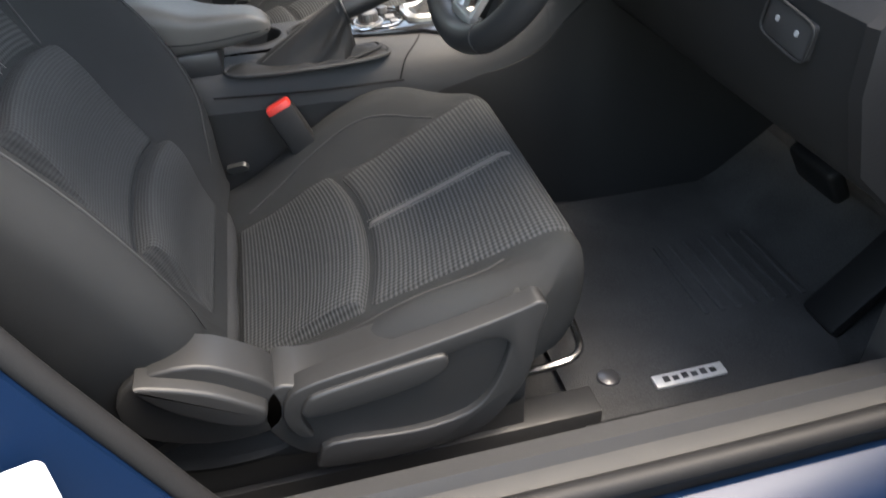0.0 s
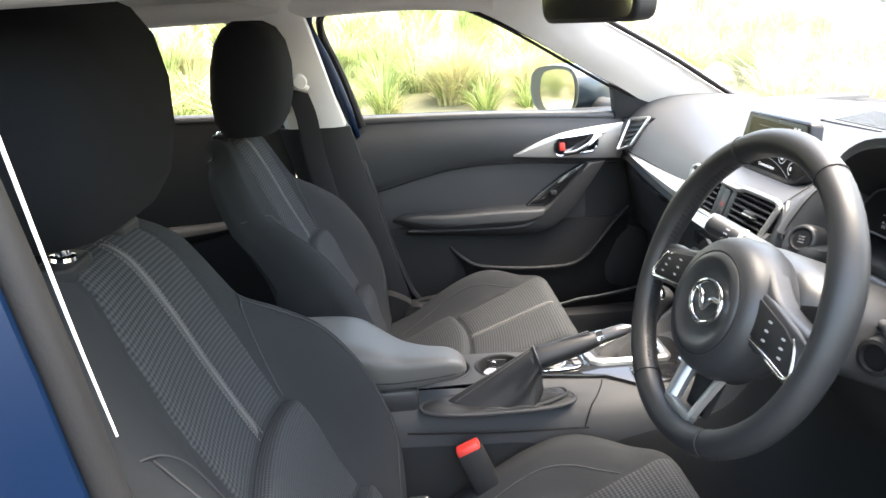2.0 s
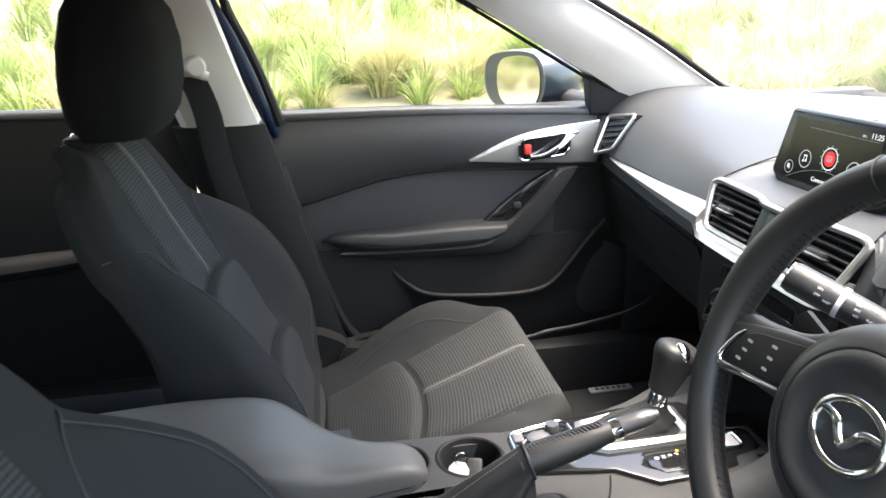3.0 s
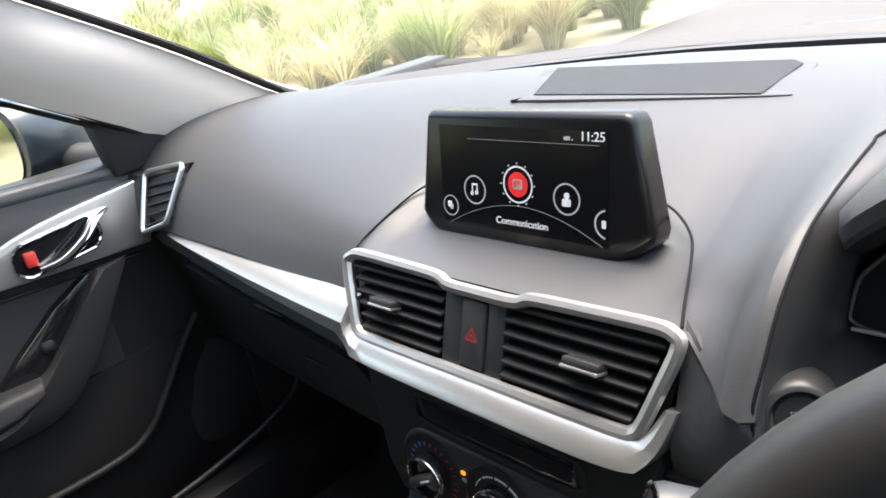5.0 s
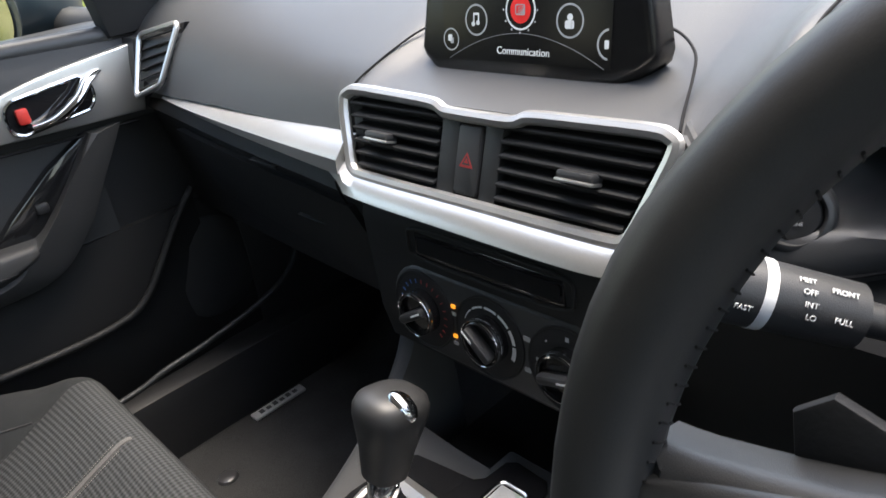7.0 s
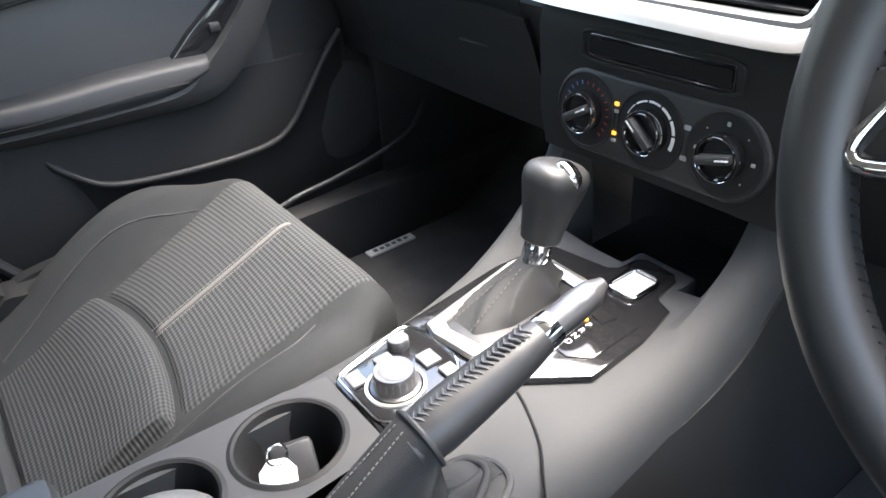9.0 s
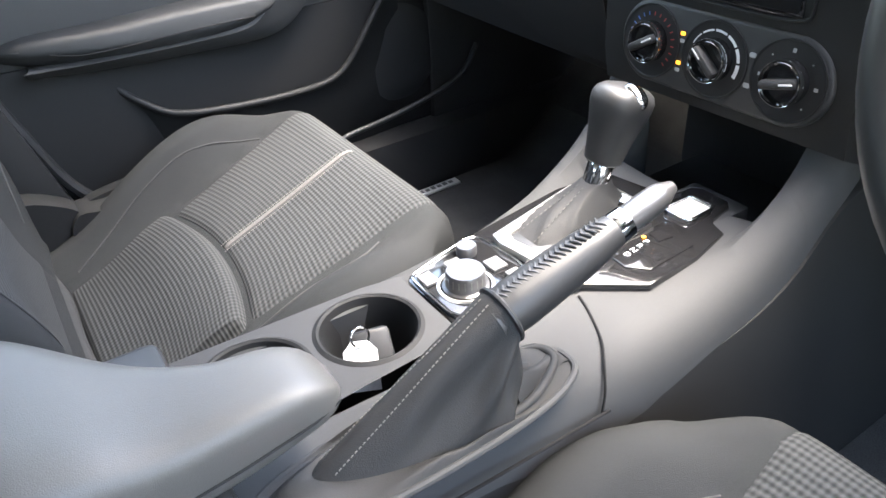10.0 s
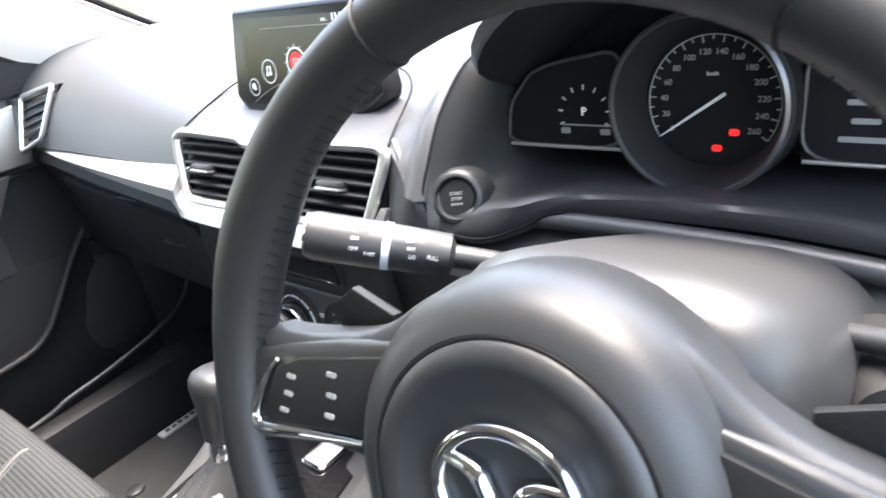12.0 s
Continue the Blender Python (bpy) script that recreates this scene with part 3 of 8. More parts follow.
    seal = [p + Vector((0.006, 0.014, 0.006)) for p in line] 
    tagged(part("door_seal", tube(seal, 0.0095, 10, 60), RUBBER), "black rubber seal round the driver doorway", "seal", kind="structure")
    # Thin pale rod added as the bright highlight along the pillar trim.
    tagged(part("pillar_edge_glint", tube([(0.020, -0.711, 1.06), (0.034, -0.713, 0.97), (0.045, -0.714, 0.908)], [0.0010, 0.0009, 0.0006], 8, 16), PILLAR), "pale rod for the highlight on the driver pillar cover edge", "trim", kind="structure")
    lab = thing("pillar_sticker", "white printed sticker on the blue door pillar", "sticker", at=(0.06, -0.79, 0.60))
    ms = facing((0.062, -0.7885, 0.590), (0.25, -1, 0.22))
    part("sticker_sheet", slab(rounded(0.10, 0.06, 0.006), 0.001, ms), WHITE, lab)
    for k in range(4):
        part("print_bar", slab(rounded(0.012, 0.016 - 0.003 * (k % 2), 0.002), 0.0006, ms @ Matrix.Translation((-0.032 + 0.021 * k, 0.012 - 0.02 * (k % 2), 0.0005))), DIAL, lab)
    seal2 = [(0.30, -0.738, 0.405), (0.6, -0.740, 0.406), (0.85, -0.74, 0.415), (1.05, -0.74, 0.455)]
    tagged(part("sill_seal", tube(seal2, 0.011, 10, 30), RUBBER), "black rubber seal along the driver sill", "seal", kind="structure")


# ---- the passenger door ----
def panel_sheet(name, mtl, parent, x_edges, z_low, z_high, depth, n=36, m=16, label=""):
    """A trim panel on the door between two lines z_low(x), z_high(x); depth(x, t): the y of its face."""
    rows = []
    for x in np.linspace(x_edges[0], x_edges[1], n):
        lo, hi = z_low(x), z_high(x)
        rows.append([Vector((x, depth(x, k / (m - 1)), lo + (hi - lo) * k / (m - 1))) for k in range(m)])
    return part(name, sheet(rows, 0.012, (0, 1, 0)), mtl, parent, label)


def passenger_door():
    d = thing("passenger_door", "closed passenger door with black trim and silver handle surround", "door", at=(0.4, 0.68, 0.35))
    belt = lambda x: lerp_table([(0.08, 0.872), (0.45, 0.865), (0.72, 0.848)], x)
    seam = lambda x: lerp_table([(0.09, 0.690), (0.178, 0.714), (0.287, 0.741), (0.36, 0.7495), (0.444, 0.751), (0.616, 0.742), (0.74, 0.738)], x)
    part("door_shell", box(0.085, 0.86, 0.685, 0.76, 0.30, 0.862, 0.01), HARD_BLACK, d)
    panel_sheet("upper_pad", DOOR_BLACK, d, (0.088, 0.745), lambda x: seam(x) + 0.003, belt, lambda x, t: 0.664 - 0.012 * math.sin(math.pi * min(1, t * 1.2)) ** 0.7 + 0.02 * max(0, t - 0.9) * 10 * max(0, t - 0.9) * 10)
    part("belt_top", tube([(0.09, 0.6795, 0.866), (0.4, 0.679, 0.861), (0.74, 0.679, 0.845)], 0.014, 10, 24), SOFT_BLACK, d)
    part("window_strip", tube([(0.09, 0.70, 0.872), (0.4, 0.70, 0.867), (0.74, 0.70, 0.850)], 0.007, 8, 24), RUBBER, d)
    panel_sheet("insert_panel", DOOR_CLOTH, d, (0.105, 0.635), lambda x: 0.60, seam, lambda x, t: 0.678 - 0.004 * math.sin(math.pi * t))
    # shade below the armrest is put into a darker plastic
    panel_sheet("lower_panel", DIMMED_BLACK, d, (0.088, 0.83), lambda x: 0.345, lambda x: 0.602, lambda x, t: 0.672 - 0.012 * math.sin(math.pi * t))
    # armrest that rises forward into the pull handle
    rings = []
    keys = [(0.160, 0.668, 0.626, 0.624, 0.620), (0.180, 0.655, 0.633, 0.627, 0.614), (0.215, 0.641, 0.638, 0.625, 0.608), (0.30, 0.628, 0.638, 0.618, 0.600), (0.40, 0.624, 0.642, 0.616, 0.598), (0.48, 0.624, 0.642, 0.617, 0.602), (0.520, 0.628, 0.640, 0.626, 0.616), (0.530, 0.638, 0.640, 0.634, 0.630)]
    front = spline([(x, yf, zt) for x, yf, zt, zc, zb in keys], 36)
    under = spline([(x, zc, zb) for x, yf, zt, zc, zb in keys], 36)
    for p, q in zip(front, under):
        x, yf, zt = p
        zc, zb = q.y, q.z
        rings.append([Vector((x, y, z)) for y, z in ((0.680, zt + 0.003), (yf + 0.012, zt + 0.001), (yf + 0.005, zt), (yf + 0.0015, zt - 0.0025), (yf, zt - 0.006), (yf - 0.001, zc + 0.003), (yf - 0.001, zc), (yf + 0.001, zc - 0.003), (yf + 0.012, zb + 0.001), (yf + 0.018, zb - 0.001), (0.680, zb - 0.004))])
    arm = part("armrest", loft(rings), DOOR_BLACK, d, "padded black door armrest")
    part("armrest_welt", tube([p + Vector((0, -0.0008, -0.0235 + 0.02 * max(0, 0.26 - p.x) / 0.1)) for p in front[7:32]], 0.0010, 6, 40), RUBBER, arm)
    ridge = spline([(0.20, 0.642, 0.606), (0.30, 0.640, 0.606), (0.45, 0.640, 0.612), (0.529, 0.634, 0.641), (0.554, 0.634, 0.659), (0.585, 0.634, 0.690), (0.610, 0.636, 0.719), (0.632, 0.640, 0.746)], 60)
    fold = spline([(0.192, 0.642, 0.603), (0.276, 0.632, 0.601), (0.397, 0.628, 0.600), (0.481, 0.628, 0.603), (0.515, 0.628, 0.627), (0.559, 0.629, 0.668), (0.596, 0.632, 0.708), (0.642, 0.640, 0.743)], 60)
    keel = spline([(0.200, 0.657, 0.592), (0.30, 0.650, 0.584), (0.398, 0.646, 0.581), (0.523, 0.643, 0.583), (0.587, 0.643, 0.626), (0.631, 0.644, 0.685), (0.661, 0.647, 0.726), (0.676, 0.651, 0.746)], 60)
    rings = []
    for p, f, q in zip(ridge, fold, keel):
        a, b = (f - p).normalized(), (q - f).normalized()
        rings.append([Vector((p.x, 0.684, p.z)), p + Vector((0, 0.006, 0)), p + Vector((0, 0.002, 0)) + a * 0.0004, p + a * 0.002, f - a * 0.002, f - a * 0.0006 - Vector((0, 0.0003, 0)), f + b * 0.0006, f + b * 0.002, f.lerp(q, 0.5), q - b * 0.004, q + Vector((0, 0.001, 0)), q + Vector((0, 0.008, 0)), Vector((q.x, 0.684, q.z))])
    part("pull_handle", loft(rings), DOOR_BLACK, d, "black pull handle rising to the silver surround")
    part("panel_seam", tube([(x, 0.6535 + (0.012 if x < 0.12 else 0), seam(x) + 0.001) for x in np.linspace(0.10, 0.70, 14)], 0.0016, 6, 40), DIAL, d)
    part("switch_panel", slab([(x - 0.6, z - 0.69) for x, z in [(0.482, 0.641), (0.534, 0.634), (0.640, 0.738), (0.626, 0.742), (0.573, 0.714), (0.516, 0.672)]], 0.016, facing((0.6, 0.6560, 0.69), (0, -1, 0)), 0.002), GLOSS, d, "gloss black window switch panel")
    part("window_switch", box(0.543, 0.559, 0.651, 0.664, 0.667, 0.680, 0.003), HARD_BLACK, d)
    # map pocket with a bright lip, and loudspeaker grille
    lip = [(0.285, 0.690, 0.585), (0.298, 0.668, 0.549), (0.327, 0.652, 0.523), (0.355, 0.644, 0.507), (0.408, 0.639, 0.498), (0.509, 0.637, 0.491), (0.586, 0.637, 0.494), (0.625, 0.639, 0.511), (0.657, 0.641, 0.545), (0.701, 0.646, 0.596), (0.737, 0.650, 0.63)]
    rows = []
    for p in spline(lip, 30):
        rows.append([p, p + Vector((0, 0.006, -0.012)), Vector((p.x, p.y + 0.012, (p.z + 0.40) / 2)), Vector((p.x, p.y + 0.018, 0.372)), Vector((p.x, p.y + 0.03, 0.355))])
    part("map_pocket", sheet(rows, 0.008, (0, 1, 0)), DIMMED_BLACK, d)
    part("pocket_lip", tube(lip, 0.0052, 12, 70), LOW_LIT_BLACK, d)
    m = facing((0.73, 0.662, 0.50), (0, -1, 0))
    part("speaker_grille", lathe([(0.002, 0.006), (0.05, 0.006), (0.075, 0.003), (0.08, 0)], m, 40), HARD_BLACK, d)
    # silver surround with the release handle
    def zt(x): return lerp_table([(0.455, 0.772), (0.53, 0.806), (0.60, 0.823), (0.74, 0.838)], x)
    def zb(x): return lerp_table([(0.455, 0.768), (0.55, 0.760), (0.71, 0.751), (0.74, 0.750)], x)
    top = [(x, zt(x)) for x in np.linspace(0.455, 0.738, 18)]
    bot = [(x, zb(x)) for x in np.linspace(0.712, 0.455, 18)]
    o = [(x - 0.6, z - 0.79) for x, z in top + bot]
    part("handle_surround", slab(o, 0.010, facing((0.6, 0.6485, 0.79), (0, -1, 0)), 0.003, 3), SATIN, d, "satin silver surround of the door handle")
    rec = rounded(0.102, 0.041, 0.017, 6)
    rec = [(x, y + 0.10 * x) for x, y in rec]
    part("handle_recess", slab(rec, 0.006, facing((0.603, 0.6470, 0.789), (0, -1, 0)), 0.0), GLOSS, d, "dark hollow behind the handle")
    part("recess_rim", tube([(0.603 + 1.02 * x, 0.6468, 0.789 + 1.02 * y) for x, y in rec + rec[:1]], 0.0024, 8, 60), CHROME, d)
    part("release_handle", tube([(0.575, 0.640, 0.772), (0.60, 0.632, 0.776), (0.63, 0.630, 0.792), (0.648, 0.634, 0.808), (0.668, 0.646, 0.814)], [0.006, 0.009, 0.010, 0.009, 0.006], 12, 24, flat=0.6), CHROME, d, "curved chrome release handle")
    part("lock_button", box(0.562, 0.576, 0.640, 0.648, 0.777, 0.796, 0.003), RED, d, "red lock tab")
    # black corner behind the mirror
    tri = [(0.700, 0.845), (0.835, 0.845), (0.80, 0.872), (0.735, 0.915), (0.695, 0.936), (0.690, 0.925)]
    part("mirror_corner", slab([(x - 0.77, z - 0.87) for x, z in tri], 0.03, facing((0.77, 0.656, 0.87), (0, -1, 0)), 0.006), DIMMED_BLACK, d)
    # frame round the window: blue outside edge seen against the pillar, then black
    fr = [(0.104, 0.668, 0.855), (0.082, 0.664, 0.93), (0.058, 0.655, 1.0), (0.034, 0.640, 1.065), (0.042, 0.612, 1.11), (0.11, 0.592, 1.13), (0.22, 0.585, 1.128), (0.34, 0.590, 1.112), (0.48, 0.608, 1.052), (0.66, 0.645, 0.95), (0.76, 0.665, 0.885)]
    part("window_frame", tube(fr, 0.0085, 8, 60, flat=1.2), RUBBER, d, "black rubber-edged window frame")
    part("painted_edge", tube([(0.094, 0.662, 0.835), (0.084, 0.655, 0.865), (0.061, 0.648, 0.94), (0.035, 0.640, 1.012), (0.006, 0.625, 1.085), (0.016, 0.606, 1.122)], [0.006, 0.0125, 0.0130, 0.0130, 0.0125, 0.0125], 10, 40), BLUE, d, "blue painted edge of the door frame")
    part("painted_edge_low", tube([(0.100, 0.655, 0.78), (0.119, 0.655, 0.712), (0.138, 0.656, 0.62), (0.162, 0.657, 0.54), (0.20, 0.656, 0.44), (0.26, 0.65, 0.375)], 0.008, 8, 30), TRIM_GREY, d)
    rows = [[Vector((x, y, z)) for x in np.linspace(0.05, 0.80, 12)] for y, z in zip(np.linspace(0.704, 0.612, 8), np.linspace(0.86, 1.12, 8))]
    w = part("window_pane", sheet(rows), GLASS, d, "clear door glass")
    w.visible_shadow = False


def driver_door():
    """Stands wide open ahead of the doorway and shades the footwell."""
    d = thing("driver_door", "driver door standing wide open, black trim inside and blue outside", "door", at=(1.04, -0.78, 0.3))
    m = pose(1.06, -0.78, 0, 0, 0, 60)
    part("door_shell", box(-1.0, 0, -0.05, 0.03, 0.27, 0.86, 0.02, 3, m), BLUE, d)
    part("inner_panel", box(-0.97, -0.03, 0.032, 0.06, 0.29, 0.87, 0.012, 3, m), HARD_BLACK, d)
    part("arm_block", box(-0.72, -0.28, 0.062, 0.10, 0.59, 0.64, 0.012, 3, m), SOFT_BLACK, d)
    part("window_frame", tube([m @ Vector(q) for q in ((-0.99, 0.0, 0.86), (-0.98, 0.03, 1.0), (-0.92, 0.07, 1.12), (-0.7, 0.085, 1.15), (-0.35, 0.06, 1.05), (-0.02, 0.0, 0.87))], 0.016, 10, 40), RUBBER, d)


def door_mirror():
    t = thing("door_mirror", "blue door mirror with glass, outside the passenger window", "mirror", at=(0.66, 0.86, 0.86))
    m = facing((0.605, 0.862, 0.8935), (-1, -0.42, 0.035))
    o = [(-0.112, 0.034), (-0.085, 0.056), (0.0, 0.066), (0.070, 0.058), (0.098, 0.024), (0.096, -0.025), (0.062, -0.054), (-0.02, -0.062), (-0.085, -0.050), (-0.114, -0.010)]
    o = [(p.x, p.y) for p in spline([(x, y, 0) for x, y in o + o[:1]], 48)[:-1]]
    pane = [(x * 0.70 + 0.016, y * 0.86) for x, y in o]
    rings = [[m @ Vector((x * k, y * k, h)) for x, y in o] for k, h in ((0.985, 0.004), (1.0, 0.0), (1.05, -0.02), (1.04, -0.06), (0.90, -0.105), (0.55, -0.135), (0.1, -0.145))]
    part("housing", loft(rings), MIRROR_PAINT, t)
    rim = [[m @ Vector((x + (a - x) * k, y + (b - y) * k, h)) for (x, y), (a, b) in zip(o, pane)] for k, h in ((0.0, 0.004), (0.04, 0.0055), (0.10, 0.0045), (0.5, -0.004), (0.92, -0.0125), (0.95, -0.0105), (1.0, -0.0105))]
    part("rim", loft(rim, True, False), MIRROR_RIM, t, "slate grey bevel round the glass")
    part("mirror_glass", slab(pane, 0.003, m @ Matrix.Translation((0, 0, 0.0065))), MIRROR, t, "mirror glass that shows the grass")
    part("arm", tube([(0.70, 0.80, 0.855), (0.74, 0.74, 0.85), (0.77, 0.68, 0.85)], [0.028, 0.024, 0.03], 10, 10), HARD_BLACK, t)


# ---- rear of the cabin ----
def rear():
    d = thing("rear_door", "closed rear door with plain black trim", "door", at=(-0.4, 0.69, 0.35))
    # trim darkened to carry the shade of the rear cabin
    panel_sheet("inner_panel", DIMMED_BLACK, d, (-1.0, -0.06), lambda x: 0.32, lambda x: 0.885 + 0.02 * (-x - 0.06), lambda x, t: 0.672 - 0.015 * math.sin(math.pi * t))
    part("belt_top", tube([(-1.0, 0.685, 0.903), (-0.5, 0.685, 0.893), (-0.06, 0.685, 0.884)], 0.014, 10, 20), SOFT_BLACK, d)
    part("armrest", tube([(-0.75, 0.65, 0.62), (-0.5, 0.63, 0.625), (-0.25, 0.64, 0.64), (-0.15, 0.66, 0.66)], [0.02, 0.03, 0.03, 0.015], 12, 20, flat=0.7), DIMMED_BLACK, d)
    fr = [(-0.99, 0.66, 0.90), (-0.86, 0.63, 1.0), (-0.70, 0.60, 1.075), (-0.45, 0.59, 1.115), (-0.2, 0.588, 1.122), (-0.13, 0.595, 1.08), (-0.10, 0.63, 0.97), (-0.085, 0.66, 0.885)]
    part("window_frame", tube(fr, 0.013, 8, 50), RUBBER, d)
    b = thing("rear_seat", "black cloth rear bench seat in shadow", "seat", at=(-0.75, 0, 0.3))
    part("cushion", box(-0.98, -0.50, -0.60, 0.60, 0.30, 0.50, 0.05, 4), CLOTH, b)
    part("backrest", box(-1.10, -0.95, -0.60, 0.60, 0.45, 0.90, 0.05, 4, Matrix.Translation((0, 0, 0))), CLOTH, b)
    for y in (-0.38, 0.38):
        part("headrest", box(-1.12, -1.02, y - 0.12, y + 0.12, 0.90, 1.02, 0.03, 3), CLOTH, b)


def rear_shell():
    """The far side and the tail of the car, which keep the rear seats in shade."""
    d = thing("rear_door", "closed rear door on the driver side, blue outside and black inside", "door", at=(-0.5, -0.70, 0.3))
    part("door_shell", box(-1.02, -0.10, -0.745, -0.70, 0.30, 0.885, 0.012), BLUE, d)
    part("inner_panel", box(-1.02, -0.10, -0.698, -0.665, 0.32, 0.885, 0.012), DIMMED_BLACK, d)
    fr = [(-0.99, -0.68, 0.90), (-0.86, -0.65, 1.0), (-0.70, -0.62, 1.085), (-0.45, -0.61, 1.125), (-0.2, -0.61, 1.13), (-0.13, -0.625, 1.08), (-0.11, -0.655, 0.97), (-0.10, -0.69, 0.885)]
    part("window_frame", tube(fr, 0.014, 8, 50), RUBBER, d)
    for s, nm in ((1, "pillar_rear_left"), (-1, "pillar_rear_right")):
        rings = []
        for t in np.linspace(0, 1, 8):
            z, y = 0.86 + 0.30 * t, (0.69 - 0.13 * t ** 1.3) * s
            x0, x1 = -0.98 + 0.26 * t ** 1.2, -1.22
            rings.append([Vector((x0, y, z)), Vector((x0 - 0.02, y - 0.035 * s, z)), Vector((x1, y - 0.06 * s, z)), Vector((x1, y + 0.02 * s, z)), Vector((x0 - 0.02, y + 0.02 * s, z))])
        tagged(part(nm, loft(rings), PILLAR), "pale plastic cover of the rear pillar", "pillar", kind="structure")
    rows = [[Vector((-1.22 - 0.0 * y, y, z)) for y in np.linspace(-0.56, 0.56, 9)] for z in np.linspace(1.04, 1.16, 5)]
    tagged(part("tailgate_header", sheet(rows, 0.03, (-1, 0, 0)), LINING), "pale lining above the rear window", "trim", kind="structure")


# ---- front seats ----
CUSHION = [(0.090, 0.372), (0.130, 0.376), (0.170, 0.387), (0.240, 0.411), (0.310, 0.437), (0.360, 0.457), (0.430, 0.485), (0.478, 0.505), (0.500, 0.513), (0.517, 0.511), (0.530, 0.498), (0.536, 0.476), (0.535, 0.445), (0.529, 0.41), (0.518, 0.385)]
BACK_LINE = [(0.165, 0.425), (0.135, 0.49), (0.10, 0.555), (0.06, 0.622), (0.021, 0.690), (-0.016, 0.765), (-0.046, 0.832), (-0.072, 0.880), (-0.099, 0.902), (-0.116, 0.903), (-0.126, 0.892)]
# half width of the insert, height and half width of the bolsters, along the cushion (by x) and up the back (by z)
CUSHION_INSERT = [(0.15, 0.128), (0.31, 0.138), (0.50, 0.163), (0.55, 0.168)]
CUSHION_BOLSTER = [(0.10, 0.022), (0.19, 0.018), (0.235, 0.024), (0.297, 0.040), (0.364, 0.048), (0.41, 0.041), (0.45, 0.025), (0.485, -0.002), (0.515, -0.024), (0.55, -0.018)]
CUSHION_HALF = [(0.10, 0.215), (0.22, 0.242), (0.40, 0.248), (0.50, 0.236), (0.55, 0.222)]
BACK_INSERT = [(0.44, 0.108), (0.56, 0.116), (0.66, 0.106), (0.78, 0.108), (0.85, 0.099), (0.885, 0.084), (0.905, 0.072)]
BACK_BOLSTER = [(0.43, 0.004), (0.46, 0.016), (0.50, 0.036), (0.535, 0.050), (0.58, 0.060), (0.628, 0.064), (0.69, 0.055), (0.74, 0.028), (0.785, 0.0), (0.91, 0.0)]
BACK_HALF = [(0.43, 0.212), (0.50, 0.236), (0.56, 0.250), (0.66, 0.250), (0.72, 0.230), (0.775, 0.198), (0.81, 0.188), (0.866, 0.157), (0.89, 0.126), (0.905, 0.105)]


